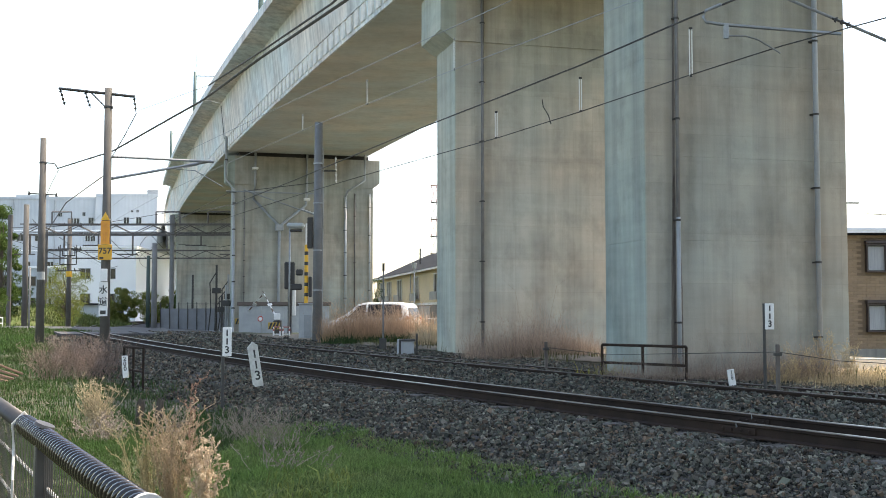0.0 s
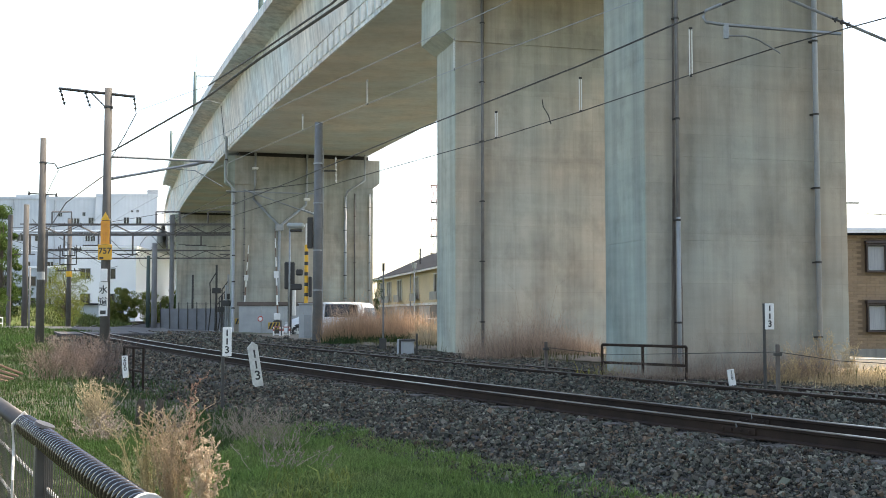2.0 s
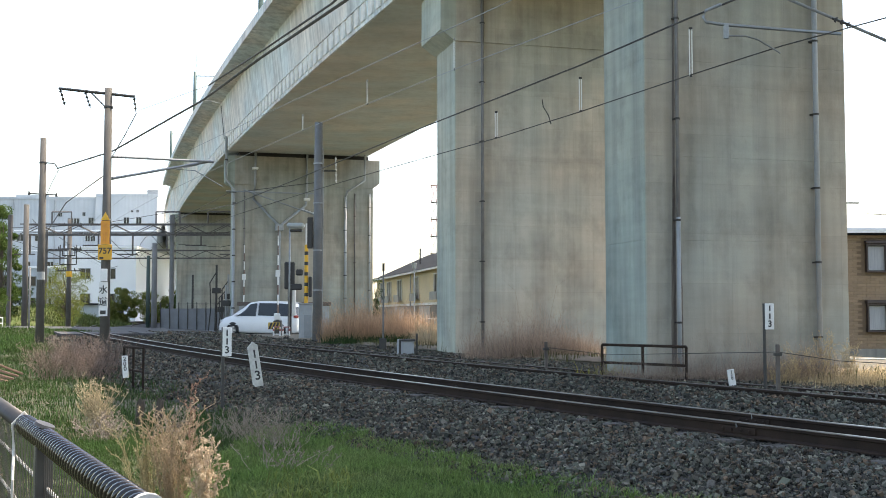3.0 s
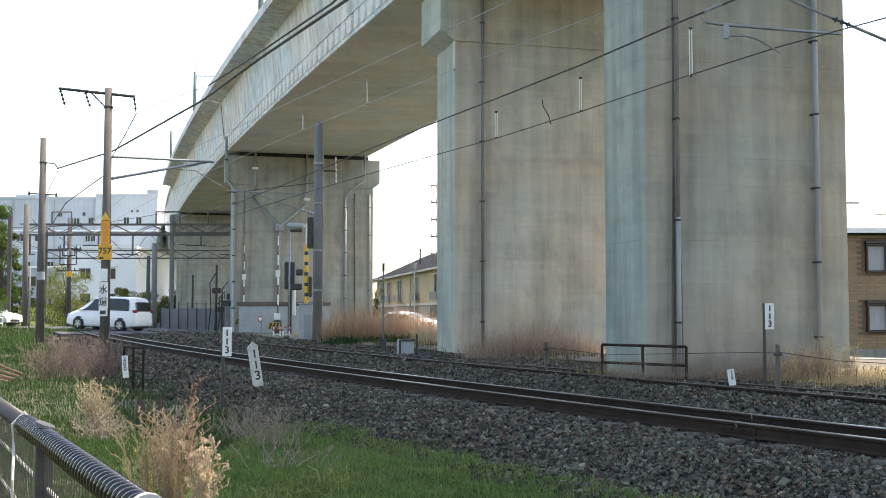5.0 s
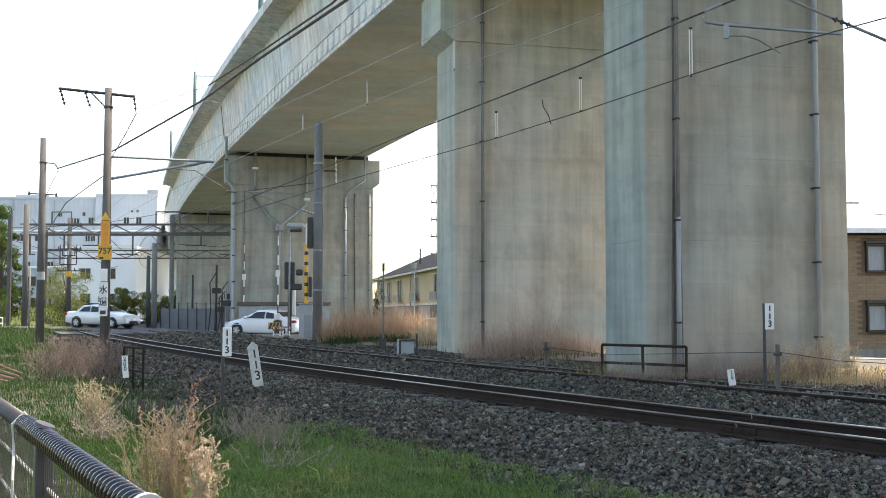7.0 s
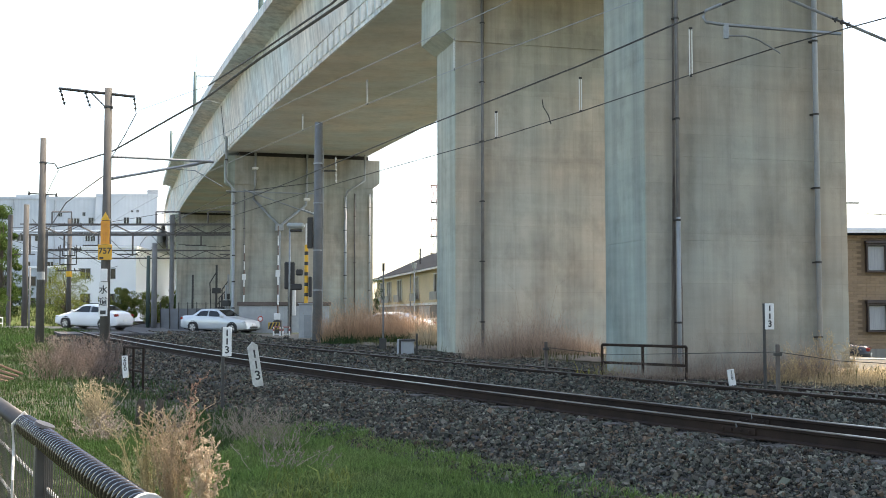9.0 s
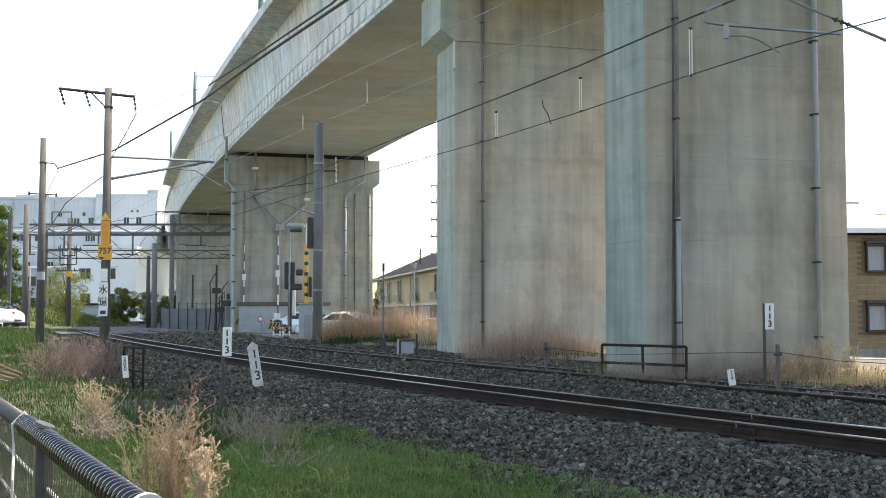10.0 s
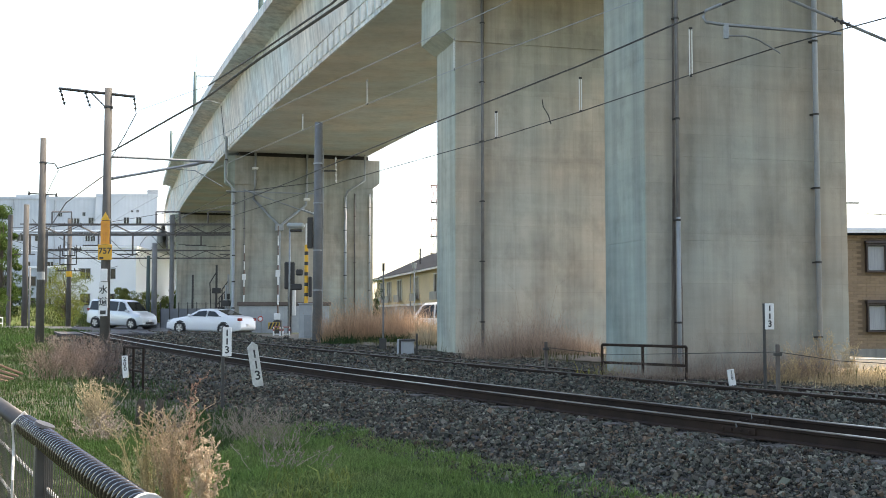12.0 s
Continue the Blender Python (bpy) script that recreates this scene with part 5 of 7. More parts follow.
part("coping", box(bmesh.new(), -0.05, 16.05, -0.03, 0.015, 0.397, 0.435, 0.008), WHITE, garden)
wire([(18.5, 50.0, 5.6), (24.0, 50.0, 5.3), (40.0, 50.0, 5.6)], 0.02, "dark cable before the brown house")

# ---- vehicles ----
PEARL = material("white_car_paint", (0.74, 0.75, 0.76), 0.22, size=2.0, tint=(0.70, 0.71, 0.72), spec=0.6)
SILVER = material("silver_car_paint", (0.62, 0.65, 0.66), 0.26, 0.25, size=2.0, tint=(0.58, 0.61, 0.62))
TYRE = material("tyre_rubber", (0.02, 0.02, 0.021), 0.85)
ALLOY = material("alloy_rim", (0.5, 0.5, 0.5), 0.35, 0.8, size=0.2)
LAMP_CLEAR = material("clear_lamp", (0.55, 0.58, 0.6), 0.1, size=0.3)
LAMP_RED = material("tail_lamp", (0.28, 0.018, 0.018), 0.15, size=0.3)
RIM_GREY = material("rim_back", (0.16, 0.16, 0.165), 0.5, 0.5, size=0.2)
TRIM = material("dark_trim", (0.03, 0.03, 0.032), 0.6)


def make_car(name, label, paint, wd, top, belt, panes, screens, axles, wr, tail_z, head_z):
    """A car that faces +x. top: its outline seen from the side; panes: side windows by their ends; screens: glass between two lengths."""
    car = thing(name, (0, 0, 0), label, "car")
    w = wd / 2
    tx, tz = [p[0] for p in top], [p[1] for p in top]
    xs = sorted(set([round(x, 3) for x in np.linspace(tx[0], tx[-1], 34)] + tx))

    def t_of(x):
        return float(np.interp(x, tx, tz))

    def b_of(x):
        return float(np.interp(x, [tx[0], tx[-1]], belt))

    def half(x):
        """Half the width, rounded in at both ends."""
        d = min(x - tx[0], tx[-1] - x)
        return w * (1 - 0.16 * max(0, 1 - d / 0.45) ** 2)

    def side(x, z):
        """The body's half width at a height."""
        t, b, h = t_of(x), min(b_of(x), t_of(x) - 0.05), half(x)
        rw = h * (0.96 - 0.17 * min(max((t - b) / 0.6, 0), 1))
        return float(np.interp(z, [0.16, 0.3, 0.62, b, t - 0.07, t], [h * 0.9, h * 0.97, h, h * 0.965, rw, rw * 0.8]))

    b = bmesh.new()
    rings = []
    for x in xs:
        t = t_of(x)
        bl = min(b_of(x), t - 0.06)
        low = 0.2 + 0.12 * max(0, 1 - min(x - tx[0], tx[-1] - x) / 0.5)
        zs = [low, min(0.32, t - 0.2), min(0.62, t - 0.12), max(bl - 0.02, min(0.62, t - 0.12) + 0.01), t - 0.05, t - 0.012, t]
        ys = [side(x, z) for z in zs]
        ys[-2], ys[-1] = ys[-3] * 0.93, ys[-3] * 0.75
        ring = [(x, -y, z) for y, z in zip(ys, zs)] + [(x, y, z) for y, z in reversed(list(zip(ys, zs)))]
        rings.append([b.verts.new(c) for c in ring])
    n = len(rings[0])
    for r0, r1 in zip(rings, rings[1:]):
        for k in range(n):
            b.faces.new((r0[k], r0[(k + 1) % n], r1[(k + 1) % n], r1[k]))
    b.faces.new(rings[0])
    b.faces.new(rings[-1][::-1])
    bmesh.ops.recalc_face_normals(b, faces=b.faces[:])
    body = part("body", b, paint, car, smooth=True)

    for x0, x1, lead0, lead1 in panes:
        for s in (-1, 1):
            g = bmesh.new()
            cols = []
            for i in range(7):
                u = i / 6
                z0, row = b_of(x0) + 0.05, []
                for j in range(4):
                    v = j / 3
                    x = (x0 + lead0 * v) * (1 - u) + (x1 + lead1 * v) * u
                    zt = t_of(x) - 0.11
                    z = z0 + (max(zt, z0 + 0.02) - z0) * v
                    row.append(g.verts.new((x, s * (side(x, z) + 0.012), z)))
                cols.append(row)
            for c0, c1 in zip(cols, cols[1:]):
                for j in range(3):
                    g.faces.new((c0[j], c1[j], c1[j + 1], c0[j + 1]))
            part("side_window", g, GLASS, car, smooth=True)
    for nm, x0, x1 in screens:
        g = bmesh.new()
        rows = []
        for i in range(6):
            x = x0 + (x1 - x0) * i / 5
            t = t_of(x)
            y = side(x, t - 0.06)
            sl = (t_of(x + 0.02) - t_of(x - 0.02)) / 0.04
            nx, nz = -sl / math.hypot(1, sl) * 0.012, 1 / math.hypot(1, sl) * 0.012
            rows.append([g.verts.new((x + nx, yy, t + nz - dz)) for yy, dz in ((-y * 0.95, 0.02), (-y * 0.74, 0), (y * 0.74, 0), (y * 0.95, 0.02))])
        for r0, r1 in zip(rows, rows[1:]):
            for k in range(3):
                g.faces.new((r0[k], r0[k + 1], r1[k + 1], r1[k]))
        part(nm, g, GLASS, car)
    wheels = []
    for x in axles:
        for s in (-1, 1):
            arch = bmesh.new()
            rod(arch, (x, s * (w * 0.7), wr + 0.03), (x, s * (w * 0.985 + 0.012), wr + 0.03), wr + 0.055, n=22)
            part("wheel_arch", arch, TRIM, car)
            wheel = part("wheel", rod(bmesh.new(), (0, -0.1, 0), (0, 0.1, 0), wr, n=22), TYRE, car)
            wheel.matrix_basis = pose(x, s * (w - 0.06), wr)
            rim = bmesh.new()
            rod(rim, (0, s * 0.09, 0), (0, s * 0.106, 0), wr * 0.66, n=18)
            rp = part("rim", rim, RIM_GREY, wheel)
            sp = bmesh.new()
            for i in range(5):
                box(sp, -0.035, 0.035, s * 0.113 - 0.008, s * 0.113 + 0.008, 0.0, wr * 0.66, 0.0, Matrix.Rotation(2 * math.pi * i / 5, 4, "Y"))
            rod(sp, (0, s * 0.105, 0), (0, s * 0.125, 0), 0.06, n=10)
            part("spokes", sp, ALLOY, wheel, "light alloy spokes")
            wheels.append((wheel, x, s * (w - 0.06), wr))
    x1, x0 = tx[-1], tx[0]
    for s in (-1, 1):
        part("headlight", box(bmesh.new(), x1 - 0.42, x1 - 0.12, s * half(x1 - 0.3) * 0.80 - 0.16, s * half(x1 - 0.3) * 0.80 + 0.16, head_z, head_z + 0.14, 0.04), LAMP_CLEAR, car)
        part("tail_light", box(bmesh.new(), x0 + 0.02, x0 + 0.22, s * half(x0 + 0.15) * 0.84 - 0.13, s * half(x0 + 0.15) * 0.84 + 0.13, tail_z, tail_z + 0.16, 0.03), LAMP_RED, car)
        mx = panes[-1][1] - 0.18
        part("mirror", box(bmesh.new(), mx, mx + 0.14, s * (w + 0.08) - 0.09, s * (w + 0.08) + 0.09, b_of(mx) + 0.02, b_of(mx) + 0.17, 0.03), paint, car)
        for pn in panes[:2]:
            hx = pn[0] + 0.12
            part("door_handle", box(bmesh.new(), hx, hx + 0.18, s * side(hx, b_of(hx) - 0.12) - 0.02, s * side(hx, b_of(hx) - 0.12) + 0.02, b_of(hx) - 0.14, b_of(hx) - 0.11), paint, car)
    part("grille", box(bmesh.new(), x1 - 0.1, x1 + 0.012, -w * 0.5, w * 0.5, 0.32, 0.45, 0.02), TRIM, car)
    part("plate", box(bmesh.new(), x0 - 0.02, x0 + 0.03, -0.17, 0.17, 0.5, 0.66, 0.005), WHITE, car)
    part("plate", box(bmesh.new(), x1 - 0.05, x1 + 0.03, -0.17, 0.17, 0.46, 0.6, 0.005), WHITE, car)
    part("underbody", box(bmesh.new(), x0 + 0.25, x1 - 0.25, -w * 0.86, w * 0.86, 0.17, 0.3), TRIM, car)
    return car, wheels


minivan, minivan_w = make_car("minivan", "white minivan with dark tinted rear windows", PEARL, 1.82,
                              [(-2.42, 0.55), (-2.38, 1.05), (-2.20, 1.72), (-2.05, 1.86), (-1.4, 1.93), (0.1, 1.91), (0.55, 1.83), (1.62, 1.10), (2.1, 0.96), (2.34, 0.74), (2.42, 0.5)],
                              (1.10, 0.98), [(-2.02, -0.05, 0.12, 0.0), (0.06, 1.32, 0.0, -0.82)], [("windscreen", 0.62, 1.58), ("rear_window", -2.36, -2.22)], (-1.45, 1.45), 0.33, 1.05, 0.72)
sedan, sedan_w = make_car("sedan", "white compact sedan with clear windows", PEARL, 1.72,
                          [(-2.2, 0.5), (-2.17, 0.9), (-1.95, 1.02), (-1.5, 1.10), (-0.95, 1.38), (-0.3, 1.46), (0.2, 1.42), (1.1, 0.98), (1.8, 0.80), (2.12, 0.66), (2.2, 0.45)],
                          (0.96, 0.90), [(-1.25, -0.42, 0.33, 0.0), (-0.34, 0.86, 0.0, -0.55)], [("windscreen", 0.28, 1.05), ("rear_window", -1.46, -0.98)], (-1.3, 1.32), 0.31, 0.78, 0.6)
sedan_b, sedan_b_w = make_car("sedan", "large white sedan with alloy wheels", PEARL, 1.8,
                              [(-2.4, 0.5), (-2.37, 0.92), (-2.15, 1.04), (-1.65, 1.08), (-0.85, 1.38), (-0.2, 1.43), (0.3, 1.38), (1.1, 0.99), (2.0, 0.84), (2.34, 0.66), (2.4, 0.45)],
                              (0.98, 0.90), [(-1.18, -0.32, 0.4, 0.0), (-0.24, 0.88, 0.0, -0.55)], [("windscreen", 0.36, 1.05), ("rear_window", -1.6, -0.9)], (-1.38, 1.42), 0.33, 0.80, 0.62)
silver, silver_w = make_car("sedan", "older silver sedan with worn paint", SILVER, 1.7,
                            [(-2.25, 0.5), (-2.22, 0.88), (-2.05, 0.96), (-1.45, 0.99), (-0.95, 1.34), (-0.3, 1.40), (0.25, 1.36), (0.95, 0.96), (1.95, 0.80), (2.2, 0.64), (2.25, 0.45)],
                            (0.92, 0.88), [(-1.2, -0.36, 0.34, 0.0), (-0.28, 0.76, 0.0, -0.46)], [("windscreen", 0.3, 0.9), ("rear_window", -1.4, -1.0)], (-1.3, 1.32), 0.3, 0.72, 0.6)
wagon, wagon_w = make_car("minivan", "boxy silver compact minivan with dark windows", SILVER, 1.68,
                          [(-2.05, 0.5), (-2.03, 1.0), (-1.93, 1.60), (-1.8, 1.70), (-0.6, 1.74), (0.5, 1.70), (0.72, 1.62), (1.35, 1.06), (1.8, 0.94), (2.0, 0.72), (2.05, 0.45)],
                          (1.02, 0.96), [(-1.82, -0.75, 0.06, 0.0), (-0.67, 0.25, 0.0, 0.0), (0.32, 1.12, 0.0, -0.45)], [("windscreen", 0.76, 1.32), ("rear_window", -2.01, -1.94)], (-1.3, 1.32), 0.3, 1.0, 0.66)
van, van_w = make_car("van", "white delivery van with dark windows", PEARL, 1.69,
                      [(-2.1, 0.5), (-2.08, 1.1), (-2.0, 1.82), (-1.85, 1.93), (0.0, 1.95), (1.1, 1.90), (1.35, 1.75), (1.9, 1.05), (2.08, 0.8), (2.12, 0.45)],
                      (1.12, 1.08), [(-1.8, -0.6, 0.0, 0.0), (-0.5, 0.5, 0.0, 0.0), (0.6, 1.6, 0.0, -0.35)], [("windscreen", 1.38, 1.84), ("rear_window", -2.07, -2.0)], (-1.25, 1.3), 0.3, 0.9, 0.7)

DARK_PAINT = material("dark_car_paint", (0.022, 0.024, 0.032), 0.2, size=2.0, tint=(0.018, 0.02, 0.027), spec=0.6)
dark_car, dark_car_w = make_car("sedan", "dark blue-black sedan on the lower road", DARK_PAINT, 1.72,
                                [(-2.25, 0.5), (-2.22, 0.92), (-2.05, 0.99), (-1.5, 1.02), (-0.95, 1.36), (-0.3, 1.43), (0.25, 1.39), (1.0, 0.97), (1.9, 0.82), (2.2, 0.64), (2.25, 0.45)],
                                (0.94, 0.89), [(-1.2, -0.36, 0.34, 0.0), (-0.28, 0.8, 0.0, -0.48)], [("windscreen", 0.32, 0.94), ("rear_window", -1.45, -1.0)], (-1.32, 1.34), 0.31, 0.74, 0.6)

# ---- ballast stones ----
rng = np.random.default_rng(7)
CUBE = np.array([(-1, -1, -1), (1, -1, -1), (1, 1, -1), (-1, 1, -1), (-1, -1, 1), (1, -1, 1), (1, 1, 1), (-1, 1, 1)], dtype=np.float32)
CUBE_F = np.array([(0, 3, 2, 1), (4, 5, 6, 7), (0, 1, 5, 4), (1, 2, 6, 5), (2, 3, 7, 6), (3, 0, 4, 7)])


def turned(n):
    """n random rotations."""
    q = rng.normal(size=(n, 4))
    q /= np.linalg.norm(q, axis=1)[:, None]
    w, x, y, z = q.T
    return np.stack([1 - 2 * (y * y + z * z), 2 * (x * y - z * w), 2 * (x * z + y * w), 2 * (x * y + z * w), 1 - 2 * (x * x + z * z), 2 * (y * z - x * w),
                     2 * (x * z - y * w), 2 * (y * z + x * w), 1 - 2 * (x * x + y * y)], axis=1).reshape(-1, 3, 3)


def stones(name, o0, o1, y0, y1, per_m2, size, label, skip=()):
    n = int((o1 - o0) * (y1 - y0) * 1.12 * per_m2)
    o, y = rng.uniform(o0, o1, n), rng.uniform(y0, y1, n)
    keep = np.ones(n, dtype=bool)
    for r in (-0.5335, 0.5335, 3.4665, 4.5335):
        keep &= np.abs(o - r) > 0.085
    if not skip:
        keep &= np.abs(o) > 0.6
    o, y = o[keep], y[keep]
    n = len(o)
    c = np.array([(*at_track(a, b)[:2], ballast_height(a, b)) for a, b in zip(o, y)])
    s = size * rng.lognormal(0, 0.3, (n, 1, 1)) * rng.uniform(0.5, 1.15, (n, 1, 3))
    v = (CUBE[None] * rng.uniform(0.62, 1.08, (n, 8, 3)) * s * 0.5) @ turned(n).transpose(0, 2, 1)
    c[:, 2] += rng.uniform(-0.3, 0.75, n) * size
    v = v + c[:, None, :]
    f = (CUBE_F[None] + (np.arange(n) * 8)[:, None, None]).reshape(-1, 4)
    return raw(name, v.reshape(-1, 3), f, STONE_DARK if skip else STONE, label, "ballast")


stones("ballast_stones", -0.6, 0.6, 8, 30, 330, 0.046, "dark dusty stone between the rails", (1,))
stones("ballast_stones", -3.2, 1.95, 6.5, 14, 900, 0.036, "loose grey crushed stone on the near shoulder")
stones("ballast_stones", -3.25, 1.95, 14, 24, 505, 0.040, "loose grey crushed stone beside the rails")
stones("ballast_stones", 1.9, 6.7, 11.5, 27, 430, 0.041, "crushed stone between the two tracks")
stones("ballast_stones", -3.7, 6.7, 24, 42, 118, 0.052, "crushed stone farther along the tracks")
stones("ballast_stones", -3.7, 6.5, 42, 62, 60, 0.085, "distant crushed stone near the crossing")

# ---- grass ----
BRUSH_EARLY = leafy("dead_stalk", (0.19, 0.148, 0.10), (0.135, 0.11, 0.08), through_light=0.2)


def patch_noise(x, y, s, z=0.0):
    return noise.noise((x * s, y * s, z))


def blades(name, places, tall, wide, lean, mat, label, category="grass", per=1, spread=0.05, vary=0.28):
    """Thin bent blades at places of (x, y, z, scale)."""
    p = np.repeat(np.asarray(places, dtype=np.float64), per, axis=0)
    n = len(p)
    p[:, :2] += rng.normal(0, spread, (n, 2))
    a = rng.uniform(0, 2 * np.pi, n)
    h = tall * p[:, 3] * rng.lognormal(0, vary, n)
    d = np.stack([np.cos(a), np.sin(a), np.zeros(n)], 1)
    b = a + rng.uniform(-0.9, 0.9, n) + np.pi / 2
    side = np.stack([np.cos(b), np.sin(b), np.zeros(n)], 1) * (wide * rng.uniform(0.6, 1.3, n))[:, None]
    up = np.array([0, 0, 1.0])
    k = (lean * rng.uniform(0.1, 1.0, n) * h)[:, None]
    base = p[:, :3]
    mid = base + up * (h * 0.55)[:, None] + d * k * 0.3
    tip = base + up * (h * (1 - 0.25 * lean))[:, None] + d * k
    v = np.stack([base - side, base + side, mid - side * 0.75, mid + side * 0.75, tip - side * 0.15, tip + side * 0.15], 1).reshape(-1, 3)
    i = (np.arange(n) * 6)[:, None]
    f = np.concatenate([i + np.array([[0, 1, 3, 2]]), i + np.array([[2, 3, 5, 4]])])
    return raw(name, v, f, mat, label, category)


def scatter(n, x0, x1, y0, y1, accept):
    out = []
    xs, ys = rng.uniform(x0, x1, n), rng.uniform(y0, y1, n)
    for x, y in zip(xs, ys):
        s = accept(x, y)
        if s > 0:
            o = offset_of(x, y)
            out.append((x, y, land(x, y) + (max(rough_land(o, x, y), 0) if o < -3.1 else 0) - 0.01, s))
    return out


def turf(x, y):
    o = offset_of(x, y)
    edge = -2.72 + 0.4 * patch_noise(x, y, 0.8)
    if o > edge or abs(x) > 0.47 * y + 1.5:
        return 0
    g = 0.75 + 0.9 * patch_noise(x, y, 0.35) + 0.5 * patch_noise(x, y, 1.6, 4)
    return max(g, 0.5)


CLOVER = leafy("low_weed_leaf", (0.036, 0.080, 0.018), (0.068, 0.100, 0.030), island=0.5)


def low_weeds(x, y):
    g = turf(x, y)
    return g * (0.5 + 0.9 * max(0, patch_noise(x, y, 0.9, 9) + 0.3)) if g > 0 else 0


near_turf = scatter(12500, -9, 1.5, 5.5, 16, turf)
blades("grass", near_turf, 0.105, 0.0030, 0.9, GRASS, "lush green grass by the railway", per=13, spread=0.07)
blades("low_weeds", scatter(9000, -9, 1.5, 5.5, 18, low_weeds), 0.085, 0.008, 1.5, CLOVER, "low broad-leaved weeds in the grass", "weeds", per=6, spread=0.06)


def lush_edge(x, y):
    o = offset_of(x, y)
    return 0.9 + 0.5 * patch_noise(x, y, 0.9, 2) if -6.4 < o < -2.85 + 0.25 * patch_noise(x, y, 1.3, 6) else 0


# Thick grass; its green is raised to offset the viaduct's shadow
blades("grass", scatter(9500, -2.6, 2.6, 7.4, 17, lush_edge), 0.115, 0.0032, 0.9, leafy("shade_lifted_grass", (0.110, 0.195, 0.048), (0.160, 0.215, 0.074), island=0.45, through_light=0.4), "thick green grass at the ballast foot", per=16, spread=0.05)
dead = [q for q in near_turf if patch_noise(q[0], q[1], 0.6, 12) > 0.12]
blades("dead_grass", dead, 0.14, 0.004, 1.3, BRUSH_EARLY, "dead brown stalks among the grass", "grass", per=2, spread=0.08)
mid_turf = scatter(14000, -22, -1, 16, 45, turf)
blades("grass", mid_turf, 0.14, 0.006, 0.9, leafy("meadow_grass", (0.030, 0.072, 0.017), (0.052, 0.080, 0.028), island=0.45), "green grass along the ballast foot", per=11, spread=0.14)
blades("dead_grass", [q for q in mid_turf if patch_noise(q[0], q[1], 0.45, 7) > -0.05], 0.20, 0.0035, 1.1, leafy("dead_meadow_stalk", (0.15, 0.115, 0.08), (0.11, 0.09, 0.065), through_light=0.15), "dead brown stalks in the meadow", "grass", per=1, spread=0.15)

blades("low_weeds", [(x, y, land(x, y), s) for x, y, s in zip(rng.uniform(-1.75, -0.9, 150), rng.uniform(9.2, 12.2, 150), rng.uniform(0.4, 1.1, 150)) if offset_of(x, y) < -2.6],
       0.17, 0.010, 1.3, leafy("yellow_green_leaf", (0.12, 0.175, 0.04), (0.17, 0.20, 0.055), island=0.4), "yellow-green broad-leaved weeds", "weeds", per=6, spread=0.07)


def far_turf(x, y):
    o = offset_of(x, y)
    road = (x + 7.7) * 0.375 + (y - 61.5) * 0.927
    if o > -2.9 or x < -0.43 * y or -2.7 < road < 6.4:
        return 0
    return 0.8 + 0.8 * patch_noise(x, y, 0.2)


bank_turf = []
for k, off in zip(rng.uniform(9.5, 40, 6000), rng.uniform(-7.0, -2.5, 6000)):
    p = on_road(float(k), float(off))
    bank_turf.append((p.x, p.y, p.z + float(np.interp(off, [-7.0, -4.2, -2.7], [-1.0, -0.28, -0.05])) - 0.02, 0.7 + 0.6 * patch_noise(p.x, p.y, 0.5)))
blades("grass", bank_turf, 0.24, 0.014, 0.7, GRASS, "green grass on the road's bank", per=5, spread=0.2)
blades("grass", scatter(7000, -30, -12, 44, 66, far_turf), 0.28, 0.016, 0.7, GRASS, "green grass beside the crossing road", per=5, spread=0.2)
# Grass colour brightened here so that sunlight is part of it
blades("grass", scatter(7000, -50, -12, 66, 118, far_turf), 0.4, 0.035, 0.6, leafy("sun_toned_grass", (0.075, 0.125, 0.032), (0.13, 0.14, 0.055)), "bright grass bank beyond the crossing", per=4, spread=0.3)


def verge(x, y):
    o = offset_of(x, y)
    return (0.9 + 0.7 * patch_noise(x, y, 0.7)) if 6.5 < o < 8.6 else 0


blades("grass", scatter(4200, -14, 12, 15, 47, verge), 0.22, 0.010, 0.8, leafy("dull_grass", (0.05, 0.075, 0.022), (0.12, 0.10, 0.05)), "dull green weeds along the far track", per=6, spread=0.12)

# ---- reeds and dry weeds ----


def reed_patch(x0, x1, y0, y1, n, tall, mat, label, per=5, wide=0.006, lean=0.35, fade=None):
    pts = []
    for x, y in zip(rng.uniform(x0, x1, n), rng.uniform(y0, y1, n)):
        s = 0.8 + 0.5 * patch_noise(x, y, 0.55)
        if fade:
            s *= float(np.interp(x, fade[0], fade[1]))
        pts.append((x, y, land(x, y) - 0.03, s))
    return blades("reeds", pts, tall, wide, lean, mat, label, "reeds", per, 0.12, 0.38)


# Dry straw colour, raised to carry the glow of the sun behind it
PALE_GOLD = leafy("sun_glow_dry_grass", (0.56, 0.44, 0.26), (0.42, 0.32, 0.19), through_light=0.45)
reed_patch(-4.6, 0.3, 43.5, 49.0, 1500, 1.2, REED, "tall reddish-brown dry reeds by the crossing", 7, 0.006, 0.8, ([-4.8, -4.2, -3.6, -1.6, -0.6, 0.3], [0.6, 0.8, 1.1, 1.12, 0.75, 0.45]))
reed_patch(-4.4, 0.6, 42.0, 44.0, 330, 0.32, LEAF_DARK, "dark green undergrowth below the reeds", 8, 0.012, 0.8)
reed_patch(-1.0, 1.2, 38.0, 45.0, 600, 0.7, STRAW, "sunlit straw-coloured weeds between the piers", 5, 0.008, 0.6)
